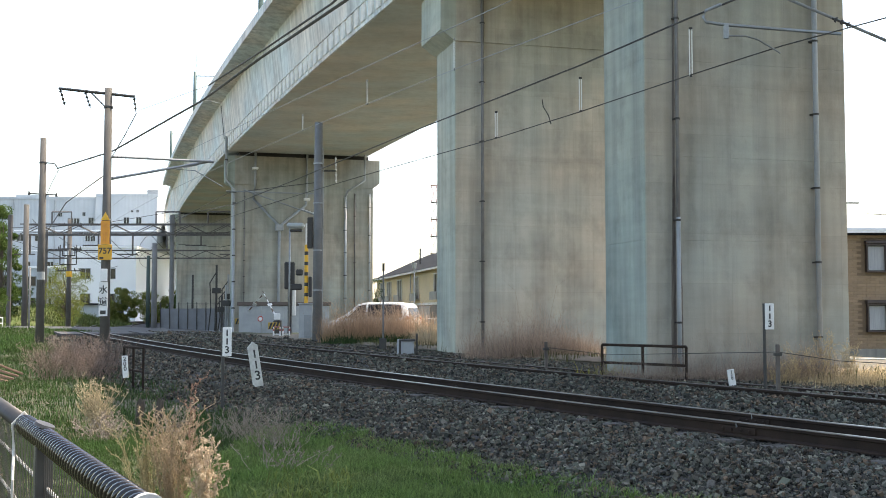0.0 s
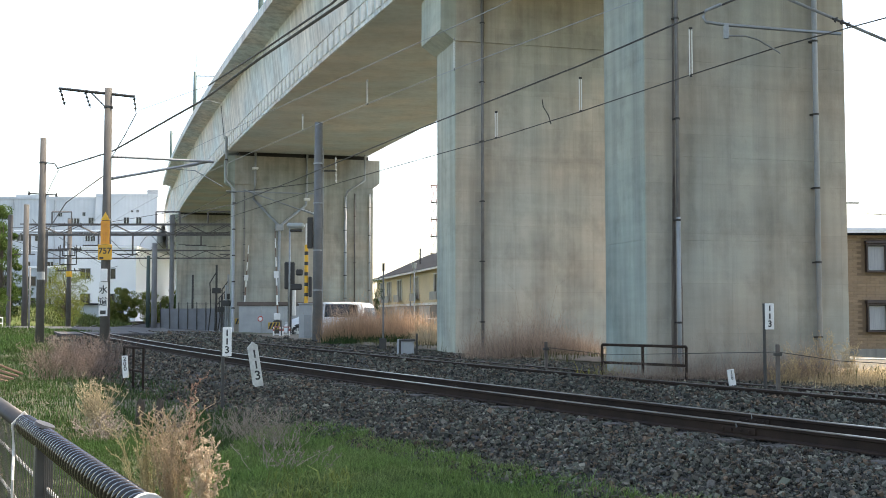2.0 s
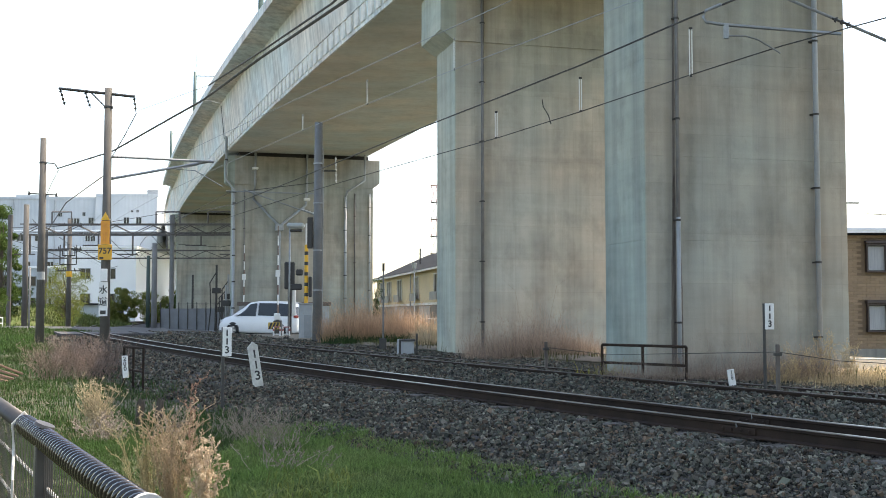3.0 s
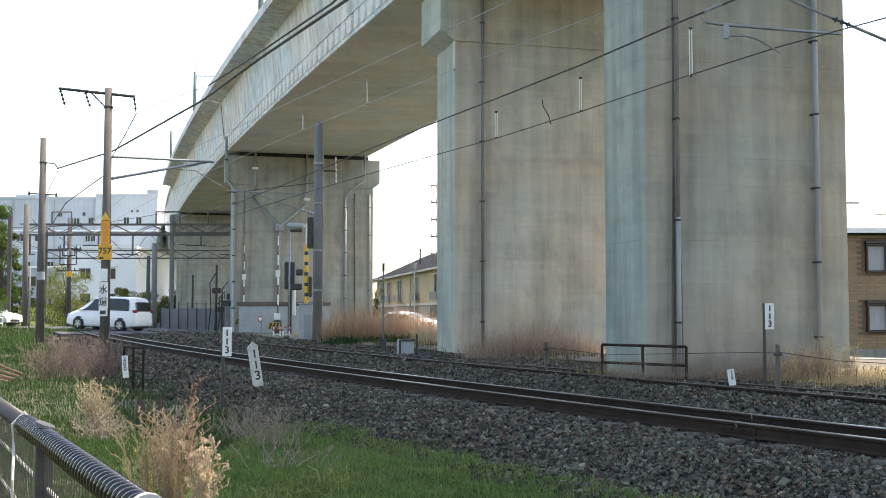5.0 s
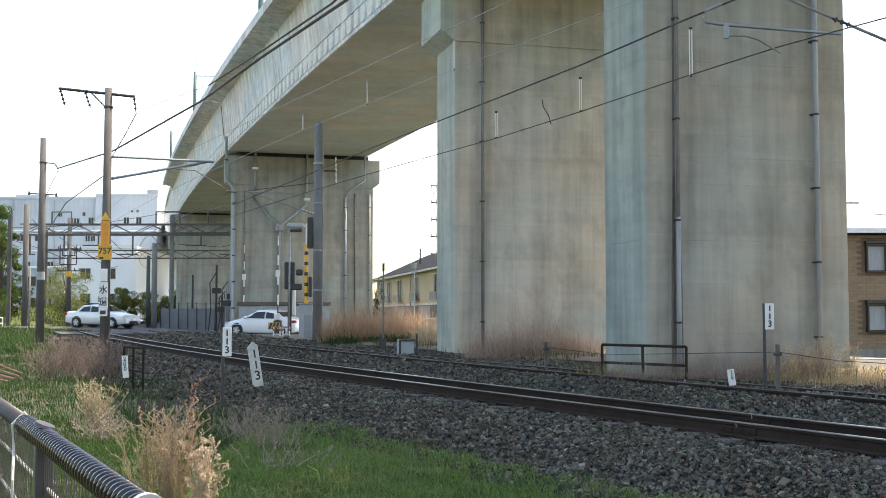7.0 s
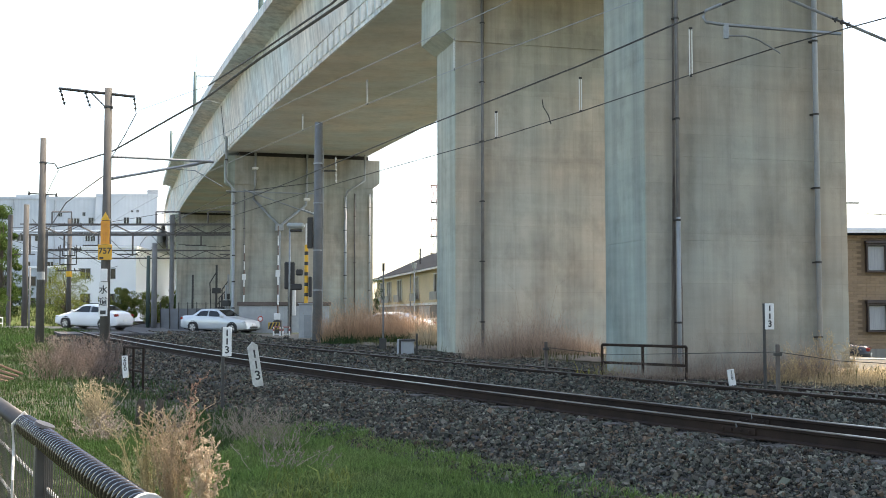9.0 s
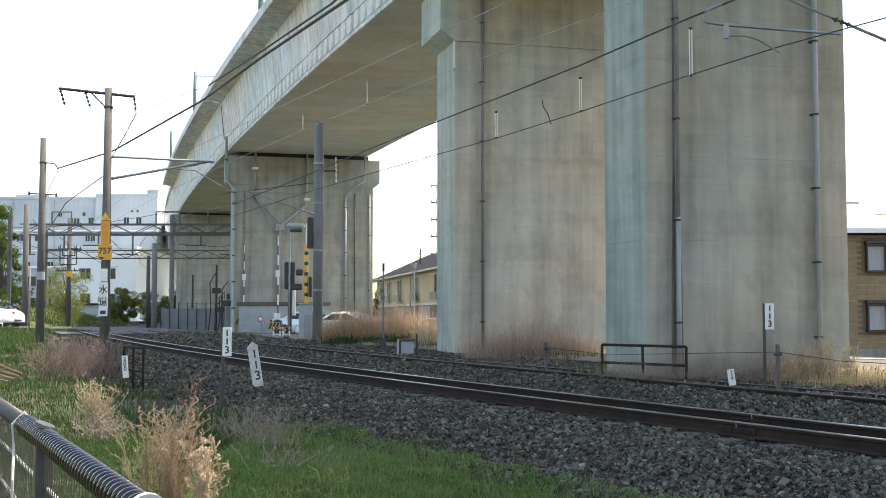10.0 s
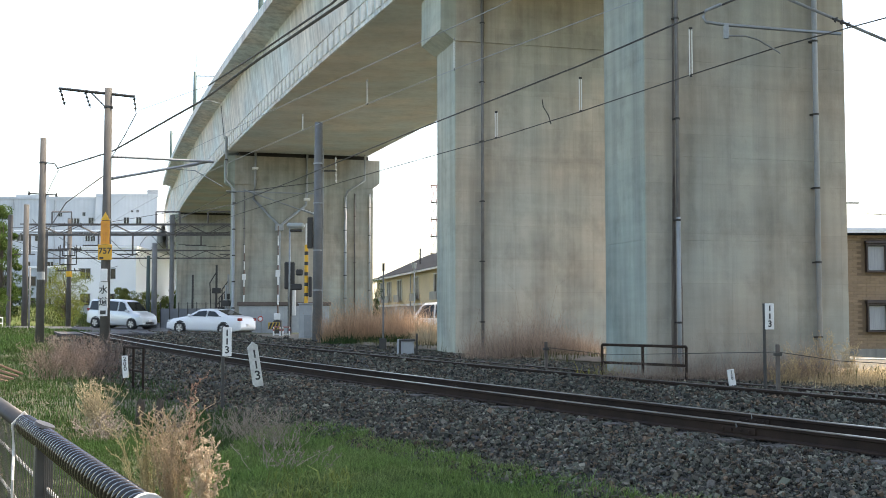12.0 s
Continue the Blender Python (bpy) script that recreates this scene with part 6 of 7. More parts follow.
reed_patch(0.6, 4.2, 29.6, 32.2, 850, 0.95, leafy("faded_reed", (0.38, 0.275, 0.205), (0.28, 0.212, 0.168), through_light=0.25), "faded reddish weeds at the pier's foot", 6, 0.0026, 1.1, ([0.5, 1.2, 2.6, 4.2], [0.7, 0.95, 1.0, 0.65]))
reed_patch(3.0, 7.2, 20.6, 21.9, 850, 0.66, leafy("brown_haze_twig", (0.31, 0.235, 0.185), (0.22, 0.175, 0.14), through_light=0.2), "thin brown weeds before the pier", 7, 0.0017, 1.2)
reed_patch(5.9, 9.5, 18.8, 21.6, 1300, 0.24, PALE_GOLD, "pale sunlit dry grass beyond the track", 6, 0.0035, 1.0)
reed_patch(2.7, 3.5, 22.0, 23.2, 60, 0.40, leafy("yellow_weed", (0.34, 0.30, 0.06), (0.25, 0.24, 0.05)), "small yellow-green weeds", 6, 0.006, 0.7)


def stalks_of(at, n, tall, spread, seed, droop=0.35, knots=9, loose=0.32):
    """Curved stalks that rise from one root."""
    r = np.random.default_rng(seed)
    out = []
    for _ in range(n):
        a, t = r.uniform(0, 2 * np.pi), tall * r.uniform(0.55, 1.05)
        k = spread * r.uniform(0.15, 1.0)
        u = np.linspace(0, 1, knots)
        w = r.normal(0, 0.018, (knots, 2)).cumsum(axis=0)
        root = r.normal(0, spread * loose, 2)
        x = at[0] + root[0] + np.cos(a) * k * 0.8 * u ** 1.4 + w[:, 0]
        y = at[1] + root[1] + np.sin(a) * k * 0.8 * u ** 1.4 + w[:, 1]
        z = at[2] + t * (u - droop * 0.4 * u ** 3 * r.uniform(0, 1))
        out.append(np.stack([x, y, z], 1))
    return out


def dry_weed(x, y, n, tall, spread, seed, mat, label, seeds=26, seed_size=0.016, thick=0.0032, twigs=6, loose=0.32):
    """A dead weed: stalks, twigs that branch off them, and seed heads in clumps."""
    r = np.random.default_rng(seed)
    z = land(x, y) - 0.03
    w = thing("dry_weed", (x, y, z), label, "weed", "dry weeds")
    b = bmesh.new()
    sv, sf = [], []
    for line in stalks_of((0, 0, 0), n, tall, spread, seed, loose=loose):
        chain(b, [tuple(p) for p in line], thick, 4)
        for _ in range(twigs):
            i = r.integers(3, len(line))
            p = Vector(line[i])
            d = Vector((r.normal(0, 1), r.normal(0, 1), r.uniform(0.5, 1.8))).normalized() * tall * r.uniform(0.06, 0.2)
            q, e = p + d * 0.6 + Vector((0, 0, 0.0)), p + d + Vector((0, 0, -0.1 * d.length))
            chain(b, [p, q, e], thick * 0.55, 3)
            for _ in range(seeds):
                c = np.array(p.lerp(e, r.uniform(0.25, 1.08))) + r.normal(0, 0.010, 3)
                u, v = r.normal(0, 1, 3), r.normal(0, 1, 3)
                u, v = u / np.linalg.norm(u) * seed_size * r.uniform(0.5, 1.2), v / np.linalg.norm(v) * seed_size * 0.6
                k = len(sv)
                sv += [c - u, c - v, c + u, c + v]
                sf.append((k, k + 1, k + 2, k + 3))
    part("brushwood", b, mat, w)["kind"] = "stuff"
    if sf:
        hd = raw("seed_head", sv, sf, mat, "", "", "stuff", w)
        hd["label"] = "dry seed heads in loose clumps"
    return w


SEED = leafy("pale_seed", (0.42, 0.33, 0.22), (0.34, 0.24, 0.165), through_light=0.35)
PALE_STRAW = leafy("pale_straw", (0.52, 0.43, 0.29), (0.40, 0.32, 0.21))
BRUSH = leafy("grey_brush", (0.31, 0.255, 0.21), (0.22, 0.185, 0.155), through_light=0.2)


def arching_weed(x, y, n, tall, spread, seed, mat, label, seed_size=0.006, puff=0.0, lean=(0.0, 0.0)):
    """A dead weed whose stems rise, carry short upright sprigs of seed and nod at the tip."""
    r = np.random.default_rng(seed)
    w = thing("dry_weed", (x, y, land(x, y) - 0.03), label, "weed", "dry weeds")
    sv, sf = [], []

    def seeds_at(c, k, size):
        for _ in range(k):
            q = c + r.normal(0, size * 0.9, 3)
            u, v = r.normal(0, 1, 3), r.normal(0, 1, 3)
            u, v = u / np.linalg.norm(u) * size * r.uniform(0.6, 1.3), v / np.linalg.norm(v) * size * 0.6
            i = len(sv)
            sv.extend([q - u, q - v, q + u, q + v])
            sf.append((i, i + 1, i + 2, i + 3))

    for _ in range(n):
        a, t, k = r.uniform(0, 2 * np.pi), tall * r.uniform(0.62, 1.0), spread * r.uniform(0.1, 1.0)
        nod = r.uniform(0.03, 0.13) * t
        u = np.linspace(0, 1, 16)
        drop = np.clip((u - 0.84) / 0.16, 0, 1) ** 1.6
        wob = r.normal(0, 0.006, (16, 2)).cumsum(axis=0)
        px = np.cos(a) * (k * u ** 1.3 + nod * drop) + wob[:, 0] + lean[0] * u
        py = np.sin(a) * (k * u ** 1.3 + nod * drop) + wob[:, 1] + lean[1] * u
        pz = t * u - nod * 0.9 * drop
        line = np.stack([px, py, pz], 1)
        part("stem", chain(bmesh.new(), [tuple(p) for p in line], 0.0026, 4), mat, w)
        b = bmesh.new()
        for i in range(5, 16):
            for _ in range(2 if i < 14 else 1):
                d = np.array([r.normal(0, 0.5), r.normal(0, 0.5), r.uniform(0.6, 1.2)])
                ln = r.uniform(0.03, 0.11) * (1.25 - 0.6 * u[i])
                e = line[i] + d / np.linalg.norm(d) * ln
                chain(b, [tuple(line[i]), tuple(e)], 0.0012, 3)
                for f in np.linspace(0.25, 1.0, 6):
                    seeds_at(line[i] * (1 - f) + e * f, 2, seed_size)
                if puff and r.uniform() < puff:
                    seeds_at(e, 26, seed_size * 2.0)
            seeds_at(line[i], 4, seed_size)
        part("sprig", b, mat, w)["kind"] = "stuff"
    hd = raw("seed_head", sv, sf, mat, "", "", "stuff", w)
    hd["label"] = "dry seed heads along the stems"
    return w


arching_weed(-1.90, 8.0, 40, 1.22, 0.27, 3, SEED, "tall dead weed with pale nodding seed heads", lean=(0.05, 0.0))
arching_weed(-2.06, 8.2, 22, 1.12, 0.24, 4, leafy("greenish_straw", (0.42, 0.36, 0.21), (0.31, 0.26, 0.155)), "dead straw-coloured weed with nodding tips", lean=(-0.08, 0.0))
arching_weed(-1.66, 7.9, 18, 0.95, 0.15, 5, leafy("fluffy_seed", (0.60, 0.49, 0.36), (0.46, 0.35, 0.25), through_light=0.4), "dead weed with fluffy pale seed heads", 0.006, 0.30, (0.03, 0.0))
arching_weed(-2.32, 10.6, 4, 1.36, 0.10, 6, leafy("rusty_seed", (0.36, 0.21, 0.15), (0.28, 0.17, 0.125)), "single tall rusty weed stalks", 0.008, 0.0, (0.02, 0.0))
dry_weed(-1.22, 7.7, 12, 0.4, 0.3, 8, BRUSH, "low grey leafless brushwood clump", 14)
dry_weed(-2.15, 14.6, 64, 0.62, 0.55, 9, BRUSH, "grey leafless brushwood at the ballast foot", 4, 0.008, 0.0022, 8)
dry_weed(-2.75, 15.6, 40, 0.5, 0.5, 10, BRUSH, "grey leafless brushwood beside the marker", 4, 0.008, 0.0022, 8)
dry_weed(-1.7, 12.6, 18, 0.45, 0.5, 11, BRUSH, "low grey brushwood in the grass", 6, 0.012)
RED_BRUSH = leafy("red_brush", (0.25, 0.182, 0.150), (0.18, 0.138, 0.118), through_light=0.2)
for i, (x, y, k) in enumerate(((-9.9, 29.0, 1.0), (-9.3, 29.6, 1.1), (-8.75, 28.6, 0.9), (-10.1, 30.6, 1.15), (-9.0, 30.8, 1.1))):
    dry_weed(x, y, 70, 1.02 * k, 0.8, 20 + i, RED_BRUSH, "reddish-brown leafless thicket of fine twigs", 6, 0.010, 0.0034, 9)
dry_weed(-4.85, 16.2, 70, 0.80, 0.34, 31, PALE_STRAW, "pale straw-coloured tuft of dead grass", 16, 0.011, 0.003, 4, 0.10)
dry_weed(-4.45, 15.2, 30, 0.45, 0.45, 32, BRUSH, "dark dead stalks below the straw tuft", 8)
dry_weed(-3.4, 14.6, 16, 0.6, 0.25, 33, BRUSH, "dark dead stalks in the grass", 8)
dry_weed(-4.3, 11.0, 7, 0.55, 0.15, 34, leafy("rusty_seed_low", (0.30, 0.19, 0.12), (0.22, 0.15, 0.10)), "few rusty stalks in the grass", 14)
for i, (x, y, t) in enumerate(((6.75, 20.6, 0.95), (7.1, 20.3, 0.8), (6.45, 20.9, 0.7), (6.1, 20.5, 0.6))):
    dry_weed(x, y, 22, t, 0.35, 41 + i, PALE_GOLD, "pale golden branching weed beside the pier", 10, 0.011, 0.0026)

ROTTEN = material("rotten_wood", (0.085, 0.068, 0.052), 0.95, tint=(0.05, 0.042, 0.034), size=0.12, bump=0.01, bump_size=30, stretch=(3, 3, 0.6))
stumps = [(-4.70, 17.9), (-4.38, 17.8)]
for x, y in stumps:
    s = thing("dark_stump", (x, y, land(x, y) - 0.05), "dark rotten post stump in the grass", "stump")
    b = bmesh.new()
    rod(b, (0, 0, 0), (0.02, 0, 0.42), 0.075, 0.055, 9)
    for v in b.verts:
        v.co += Vector((0.02, 0.02, 0.09)) * noise.noise(v.co * 14 + Vector((x, y, 0)))
    part("stump", b, ROTTEN, s)

pile = thing("plank_pile", (-10.95, 28.0, -0.45), "small pile of old brown boards", "boards")
for i in range(4):
    part("plank", box(bmesh.new(), -0.4, 0.4, -0.12 + 0.02 * i, 0.12, 0.0, 0.05, 0.008, pose(0.1 * i, 0.05 * i, 0.1 + 0.075 * i, 0, 14 + 3 * i, 10 * i)), material("old_board", (0.26, 0.17, 0.12), 0.9, tint=(0.18, 0.11, 0.08), size=0.3), pile)

# ---- trees ----


def tree(x, y, z, tall, crown_r, crown_h, seed, mat, label, n=2600, leaf=0.16, name="tree", low=0.3):
    """A tapered trunk, limbs, and a crown of many leaves in uneven clumps."""
    r = np.random.default_rng(seed)
    t = thing(name, (x, y, z - 0.2), label, "tree")
    b = bmesh.new()
    rod(b, (0, 0, 0), (0.1, 0, tall * 0.75), 0.035 * tall * 0.55, 0.02, 8)
    clumps = []
    for i in range(38):
        a = r.uniform(0, 2 * np.pi)
        h = tall - crown_h * r.uniform(0.05, 1.0)
        prof = math.sin(math.pi * min(max((tall - h) / crown_h * 0.85 + 0.12, 0), 1))
        k = crown_r * prof * r.uniform(0.35, 1.0)
        c = Vector((math.cos(a) * k, math.sin(a) * k, max(h, tall * low)))
        rod(b, (0.05, 0, c.z * 0.6), c, 0.012 * tall * 0.5, 0.008, 5)
        clumps.append((c, crown_r * r.uniform(0.18, 0.42)))
    part("trunk", b, material("bark", (0.10, 0.08, 0.06), 0.9, size=0.3), t)
    v, f = [], []
    for _ in range(n):
        c, rad = clumps[r.integers(len(clumps))]
        d = r.normal(0, 1, 3)
        d /= np.linalg.norm(d)
        q = np.array(c) + d * rad * r.uniform(0.3, 1.0) ** 0.5 * np.array([1, 1, 0.8])
        u, w = r.normal(0, 1, 3), r.normal(0, 1, 3)
        u, w = u / np.linalg.norm(u) * leaf * r.uniform(0.5, 1.2), w / np.linalg.norm(w) * leaf * 0.5
        k = len(v)
        v += [q - u, q - w, q + u, q + w]
        f.append((k, k + 1, k + 2, k + 3))
    cr = raw("crown", v, f, mat, "", "", "stuff", t)
    cr["label"] = "leafy crown with gaps"
    return t


# Yellow-green leaf with sunlight painted into its colour
LEAF_SUN_TONE = leafy("sun_toned_leaf", (0.13, 0.165, 0.04), (0.21, 0.21, 0.06), through_light=0.5)
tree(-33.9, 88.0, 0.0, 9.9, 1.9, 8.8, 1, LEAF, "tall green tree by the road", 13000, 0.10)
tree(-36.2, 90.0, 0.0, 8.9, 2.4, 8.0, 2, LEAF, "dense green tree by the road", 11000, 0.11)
tree(-31.8, 97.0, 0.2, 5.6, 2.1, 4.8, 3, LEAF_SUN_TONE, "young tree with leaves in a sun-brightened colour", 6000, 0.075)
tree(-31.4, 112.0, 0.4, 3.5, 2.0, 3.4, 5, LEAF_SUN_TONE, "rounded shrub in a sun-brightened colour before the white wall", 17000, 0.095, "shrub", 0.1)
tree(-28.9, 114.0, 0.4, 3.3, 1.7, 3.2, 6, LEAF_SUN_TONE, "low shrub in a sun-brightened colour before the white wall", 9000, 0.095, "shrub", 0.1)
tree(-29.6, 90.0, 0.2, 4.6, 1.6, 4.2, 13, LEAF_SUN_TONE, "pale green young tree beside the pole", 3500, 0.07, "tree", 0.15)
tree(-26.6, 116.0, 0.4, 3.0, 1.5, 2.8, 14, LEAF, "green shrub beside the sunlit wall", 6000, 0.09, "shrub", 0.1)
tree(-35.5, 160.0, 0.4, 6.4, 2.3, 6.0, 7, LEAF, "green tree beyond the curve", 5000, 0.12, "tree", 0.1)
tree(-40.5, 165.0, 0.4, 5.4, 2.0, 5.0, 8, LEAF_SUN_TONE, "green shrub beyond the curve", 4500, 0.12, "shrub", 0.1)
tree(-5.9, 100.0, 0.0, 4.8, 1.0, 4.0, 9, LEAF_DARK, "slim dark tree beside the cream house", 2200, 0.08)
# Bush added in a dark leaf colour to stand for shade beneath the trees
tree(-34.6, 91.0, 0.0, 4.4, 1.9, 4.2, 15, LEAF_DARK, "added dark bush that fills the shade under the trees", 9000, 0.09, "shrub", 0.1)
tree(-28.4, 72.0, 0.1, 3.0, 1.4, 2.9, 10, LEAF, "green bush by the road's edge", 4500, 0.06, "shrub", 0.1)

# grassy bank behind the crossing
bank_v, bank_f = [], []
for i in range(29):
    for j in range(13):
        x, y = -46.0 + i * 0.62, 86.0 + j * 1.6
        hump = math.sin(math.pi * j / 12) ** 0.7 * min(1.0, (28 - i) / 6.0)
        bank_v.append((x, y, 0.15 + 1.5 * hump + 0.25 * noise.noise((x * 0.4, y * 0.4, 1))))
for i in range(28):
    for j in range(12):
        k = i * 13 + j
        bank_f.append((k, k + 13, k + 14, k + 1))
# Bank greens are brighter than the other turf, with sun in the colour
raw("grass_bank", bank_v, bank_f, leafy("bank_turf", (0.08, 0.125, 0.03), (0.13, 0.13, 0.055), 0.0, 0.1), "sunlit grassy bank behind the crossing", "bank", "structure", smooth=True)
blades("grass", [(q[0] + 0.3 * random.random(), q[1] + random.random(), q[2] - 0.03, 1.0) for q in bank_v for _ in range(14)], 0.35, 0.03, 0.8, leafy("bank_grass", (0.075, 0.12, 0.032), (0.12, 0.13, 0.05)), "bright grass on the bank", per=3, spread=0.4)

white_fence = thing("white_railing", pose(-26.9, 62.0, 0.0, 0, 0, 70), "white painted pipe railing by the road", "railing")
for i in range(6):
    part("post", rod(bmesh.new(), (i * 0.9, 0, 0), (i * 0.9, 0, 1.05), 0.035, n=6), WHITE, white_fence)
for z in (0.35, 0.7, 1.02):
    part("rail", rod(bmesh.new(), (0, 0, z), (4.5, 0, z), 0.03, n=6), WHITE, white_fence)

# ---- the near fence ----
F0, F1 = Vector((-3.215, 7.72, 0.775)), Vector((-0.205, 1.61, 0.775))
fence = thing("mesh_fence", (0, 0, 0), "dark steel mesh fence with a coiled plastic sleeve on top", "fence")
FDARK = material("dark_fence_paint", (0.035, 0.033, 0.032), 0.45, tint=(0.055, 0.05, 0.047), size=0.3)
FPALE = material("pale_fence_bar", (0.48, 0.46, 0.44), 0.5, size=0.4)
COIL = material("black_glossy_coil", (0.007, 0.0065, 0.007), 0.09, tint=(0.012, 0.011, 0.011), size=0.2, spec=0.5)
part("top_rail", rod(bmesh.new(), F0, F0 + (F1 - F0).normalized() * 3.6, 0.034, n=18), FDARK, fence, smooth=True)
part("inner_rail", rod(bmesh.new(), F0 + (F1 - F0).normalized() * 3.6, F1, 0.020, n=14), BLACK, fence, smooth=True)
fd = (F1 - F0).normalized()
fs = fd.cross(Vector((0, 0, 1))).normalized()
flen = (F1 - F0).length
pitch = 0.048
cpts = []
for i in range(int((flen - 3.62) / pitch) * 22):
    u, a = 3.62 + i / 22 * pitch, i / 22 * 2 * math.pi
    cpts.append(F0 + fd * u + (fs * math.cos(a) + Vector((0, 0, 1)) * math.sin(a)) * 0.030)
part("coil_sleeve", chain(bmesh.new(), cpts, 0.0100, 8), COIL, fence, "black glossy coiled sleeve", smooth=True)
for y in (7.0, 3.98, 1.7):
    u = (y - F0.y) / fd.y
    c = F0 + fd * u
    part("post", box(bmesh.new(), -0.03, 0.03, -0.03, 0.03, -1.45, 0.0, 0.005, Matrix.Translation(c - Vector((0, 0, 0.02))) @ Matrix.Rotation(math.atan2(fd.y, fd.x), 4, "Z")), FDARK, fence)
    cap = part("post_cap", rod(bmesh.new(), c + Vector((0.0, 0.0, 0.040)), c + Vector((0.004, 0.0, 0.050)), 0.038, 0.034, 18), FDARK, fence, "dark oval cap")
for h, mat_, r in ((-0.17, FPALE, 0.007), (-0.34, FPALE, 0.007), (-0.55, FPALE, 0.007), (-0.9, FPALE, 0.007), (-1.2, FDARK, 0.012)):
    part("mesh_rail", rod(bmesh.new(), F0 + Vector((0, 0, h)) - fs * 0.012, F1 + Vector((0, 0, h)) - fs * 0.012, r, n=6), mat_, fence)
wires = bmesh.new()
for i in range(int(flen / 0.05)):
    c = F0 + fd * (i * 0.05)
    rod(wires, c + Vector((0, 0, -1.22)), c + Vector((0, 0, -0.02)), 0.0019, n=4, caps=False)
part("wire_mesh", wires, FDARK, fence)["kind"] = "stuff"
u = (4.52 - F0.y) / fd.y
c = F0 + fd * u
part("strap", chain(bmesh.new(), [c - fs * 0.04 + Vector((0, 0, 0.0)), c + Vector((0, 0, 0.045)), c + fs * 0.042, c + fs * 0.045 + Vector((0.01, 0, -0.1)), c + fs * 0.05 + fd * 0.12 + Vector((0, 0, -0.2)), c + fs * 0.05 + fd * 0.10 + Vector((0, 0, -0.9))], 0.0055, 6), FPALE, fence, "pale tie strap hanging down")
u2 = (2.47 - F0.y) / fd.y
c2 = F0 + fd * u2
part("tie", rod(bmesh.new(), c2 - fd * 0.012, c2 + fd * 0.012, 0.046, n=16), FPALE, fence, "pale tie band")

# ---- single stones on the near shoulder ----
bed = bpy.data.objects["ballast_bed"]
kinds = []
for i in range(8):
    b = bmesh.new()
    bmesh.ops.create_cube(b, size=1.0)
    for v in b.verts:
        v.co = Vector([c * rng.uniform(0.65, 1.1) for c in v.co])
    bmesh.ops.bevel(b, geom=b.edges[:], offset=0.10, segments=1, affect="EDGES")
    me = bpy.data.meshes.new("stone")
    b.to_mesh(me)
    b.free()
    me.materials.append(STONE_PIECE)
    kinds.append(me)
for i in range(280):
    o, y = float(rng.uniform(-3.3, -0.75)), float(rng.uniform(9.0, 13.0))
    p = at_track(o, y)
    st = new("stone", kinds[i % 8])
    st.parent = bed
    sz = float(0.046 * rng.lognormal(0, 0.25))
    st.matrix_basis = pose(p.x, p.y, ballast_height(o, y) + 0.028, *[float(a) for a in rng.uniform(0, 360, 3)]) @ Matrix.Diagonal((sz, sz * 0.8, sz * 0.7, 1))

# brick courses of the brown house that can be told apart
brick = bmesh.new()
box(brick, 0, 0.41, 0.0, 0.08, 0, 0.118, 0.006)
bme = bpy.data.meshes.new("brick")
brick.to_mesh(bme)
brick.free()
bme.materials.append(BROWN)
openings = [(x - 0.14, x + 1.84, z - 0.1, z + 1.44) for z in (0.95, 3.75) for x in (2.35, 6.2, 10.2)]
rest = bmesh.new()
count = 0
for row in range(-2, 40):
    z = 0.36 + row * 0.127
    for col in range(-1, 34):
        x = col * 0.42 + (0.21 if row % 2 else 0)
        if x < 0 or x > 13.55 or any(a < x + 0.41 and x < c and e < z + 0.118 and z < g for a, c, e, g in openings):
            continue
        if x < 4.3 and count < 300:
            ob = new("brick", bme)
            ob.parent = brown
            ob.matrix_basis = pose(x, 0.0, z)
            count += 1
        else:
            box(rest, x, x + 0.41, 0.0, 0.08, z, z + 0.118)
part("brickwork", rest, BROWN, brown)["kind"] = "stuff"

# metres along the road by time
K1 = [(0, -4.4), (0.5, -4.35), (1, -4.0), (1.5, -3.14), (2, -1.91), (2.5, -0.23), (3, 2.11), (3.2, 3.28), (4.0, 7.3), (4.8, 11.3), (5, 12.42), (5.2, 13.71), (5.5, 15.78), (5.8, 17.77), (6, 19.14), (7, 26.0), (9, 40.0), (12, 61.0)]
K2 = [(0, -14.0), (3.2, -10.5), (4.8, -6.3), (5.5, -4.2), (6, -2.3), (6.3, -1.0), (6.6, 0.22), (6.8, 0.95), (7, 2.02), (7.2, 3.3), (8.0, 7.6), (8.8, 12.07), (9, 13.5), (9.3, 15.9), (9.6, 18.1), (10, 22.2), (12, 40.0)]
K3 = [(0, -19.3), (3.5, -18.0), (6.0, -14.5), (8.0, -10.0), (9.0, -5.2), (9.5, -3.7), (10.0, -2.6), (10.4, -1.3), (10.7, -0.15), (11, 0.95), (11.3, 2.21), (11.5, 3.2), (11.7, 4.15), (12, 5.54)]
K4 = [(0, -24.3), (4, -23.0), (8, -20.0), (10, -17.5), (11, -12.8), (11.5, -10.6), (12, -8.7)]
K5 = [(0, -48.0), (5, -39.0), (7.2, -31.4), (8.0, -29.2), (8.8, -26.8), (9.0, -26.4), (9.2, -25.5), (10, -22.8), (12, -18.0)]
R1 = [(0, 48.0), (5, 24.3), (6, 19.6), (6.4, 17.98), (6.8, 16.13), (7.2, 14.4), (8.0, 11.2), (8.8, 7.78), (9.3, 5.4), (9.6, 3.6), (10, 0.9), (10.4, -1.6), (10.7, -3.4), (11, -5.0), (12, -10.5)]
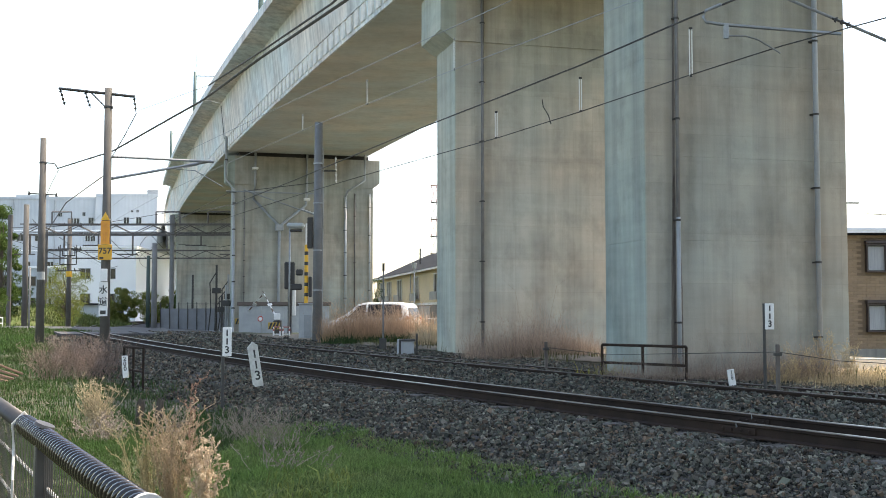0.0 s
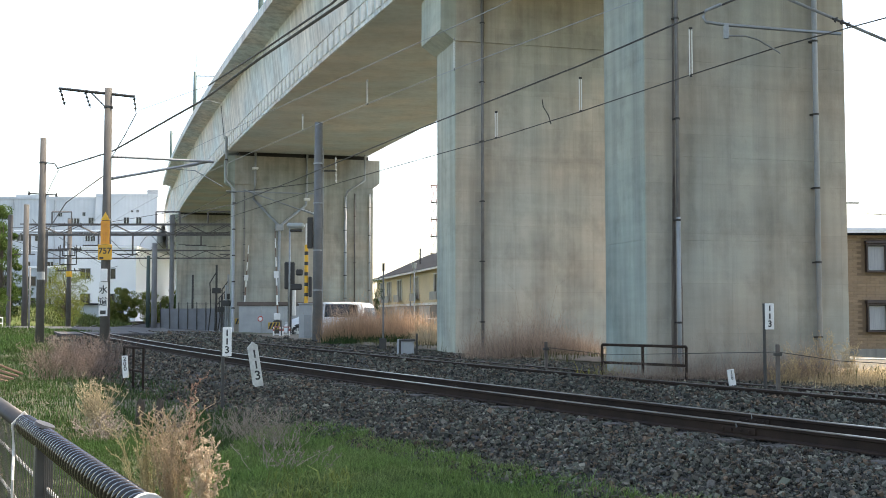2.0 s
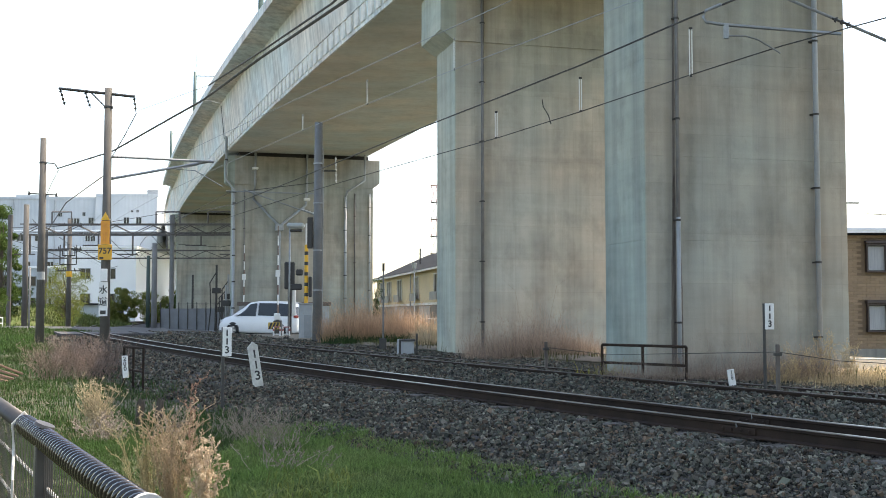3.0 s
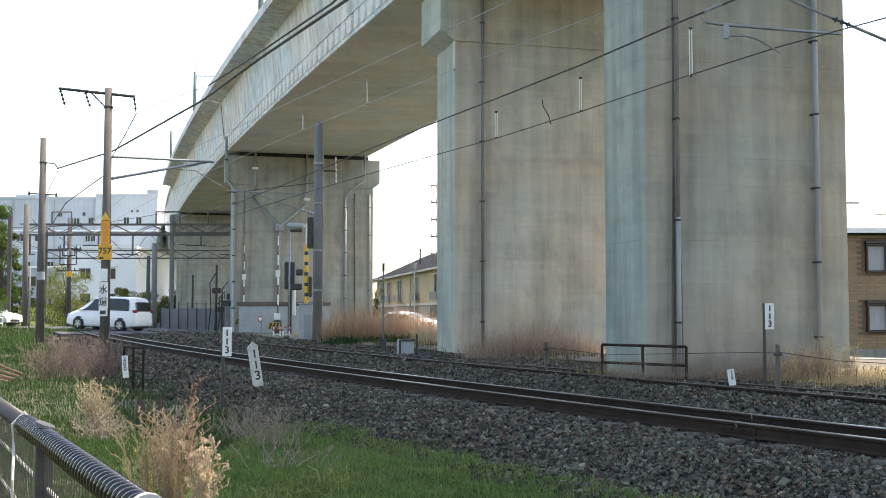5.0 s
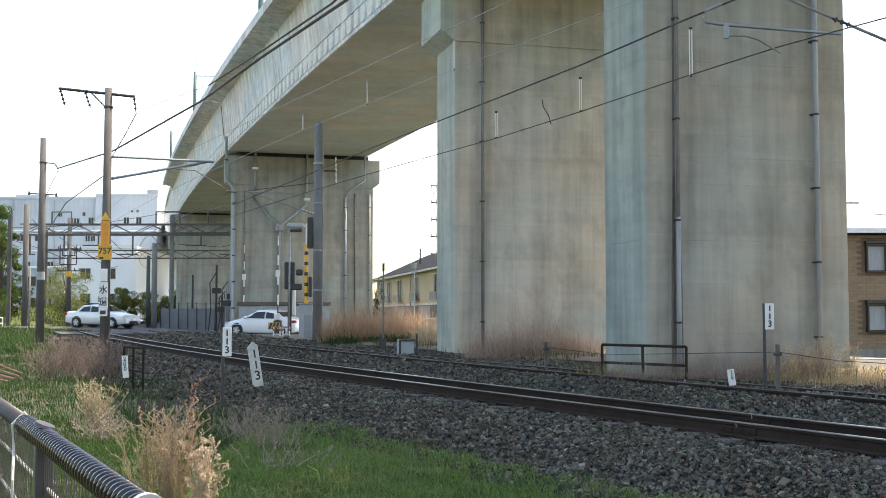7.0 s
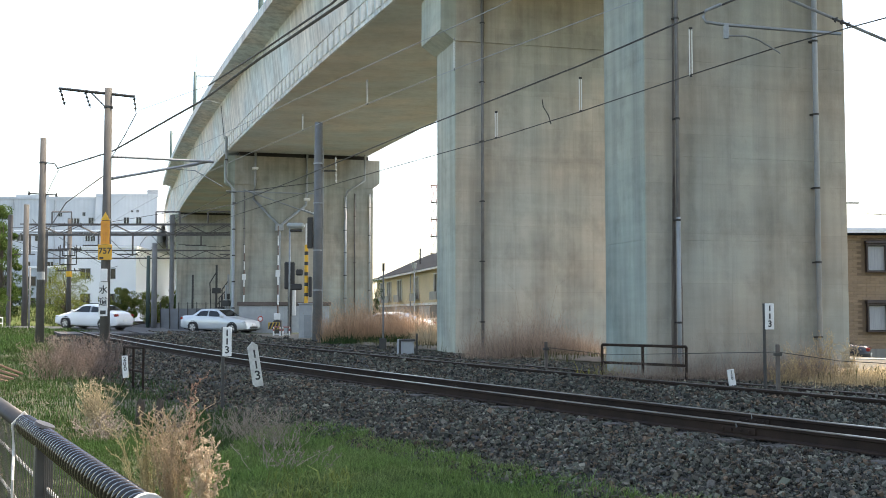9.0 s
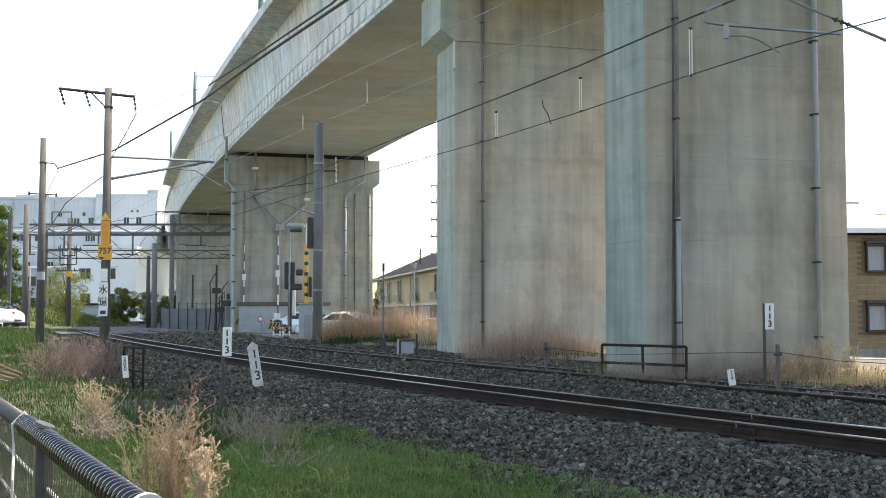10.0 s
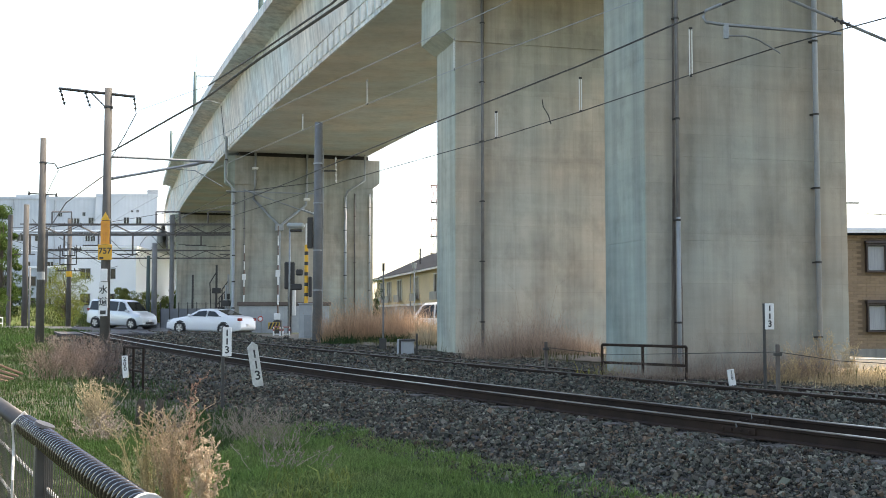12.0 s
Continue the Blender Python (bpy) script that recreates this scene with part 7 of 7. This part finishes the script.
R2 = [(0, 76.0), (9, 29.0), (10, 23.9), (10.4, 21.4), (10.7, 20.0), (11, 18.73), (11.3, 17.4), (11.5, 16.3), (11.7, 15.28), (12, 13.84)]

# ---- what moves ----


def drive(car, rows, off, left):
    """rows: seconds and metres along the road."""
    out = []
    for t, k in rows:
        p = on_road(k, off)
        q = on_road(k + 0.5, off) - on_road(k - 0.5, off)
        yaw = math.degrees(math.atan2(ROAD_U.y, ROAD_U.x))
        pitch = -math.degrees(math.asin(q.z))
        out.append((t, pose(p.x, p.y, p.z, 0, pitch if left else -pitch, yaw if left else yaw + 180)))
    walk(car, out)


def roll(wheels, rows, left, t0, t1):
    """Turns the wheels by the way that the car goes, while it is in sight."""
    ts, ks = [r[0] for r in rows], [r[1] for r in rows]
    for wheel, x, y, r in wheels:
        out = []
        for i in range(int(t0 * FPS), int(t1 * FPS) + 1):
            d = float(np.interp(i / FPS, ts, ks)) - float(np.interp(t0, ts, ks))
            out.append((i / FPS, pose(x, y, r, 0, math.degrees((d if left else -d) / r), 0)))
        if t0 > 0:
            out.insert(0, (0.0, out[0][1]))
        if t1 < 12:
            out.append((12.0, out[-1][1]))
        walk(wheel, out)


def swing(arm, rows, axis):
    """Raises a gate's arm: seconds and degrees from upright."""
    walk(arm, [(t, pose(0, 0, 0.95) @ Matrix.Rotation(radians(a), 4, axis)) for t, a in rows])


def motions():
    for car, wheels, rows, off, left, t0, t1 in ((minivan, minivan_w, K1, 0.0, True, 0.0, 6.6), (sedan, sedan_w, K2, 0.0, True, 3.0, 10.4),
                                                 (sedan_b, sedan_b_w, K3, 0.0, True, 8.0, 12.0), (van, van_w, K4, 0.0, True, 10.0, 12.0), (dark_car, dark_car_w, K5, 0.0, True, 6.8, 9.6),
                                                 (silver, silver_w, R1, 3.0, False, 5.0, 11.4), (wagon, wagon_w, R2, 3.0, False, 9.2, 12.0)):
        drive(car, rows, off, left)
        roll(wheels, rows, left, t0, t1)
    up = [(0, 71), (0.5, 57), (1.0, 43), (1.5, 28), (2.0, 12), (2.4, 4), (2.8, 1), (12, 1)]
    swing(gate_near, up, Vector((-0.947, -0.32, 0)))
    swing(gate_far, up, Vector((0.893, 0.45, 0)))


motions()
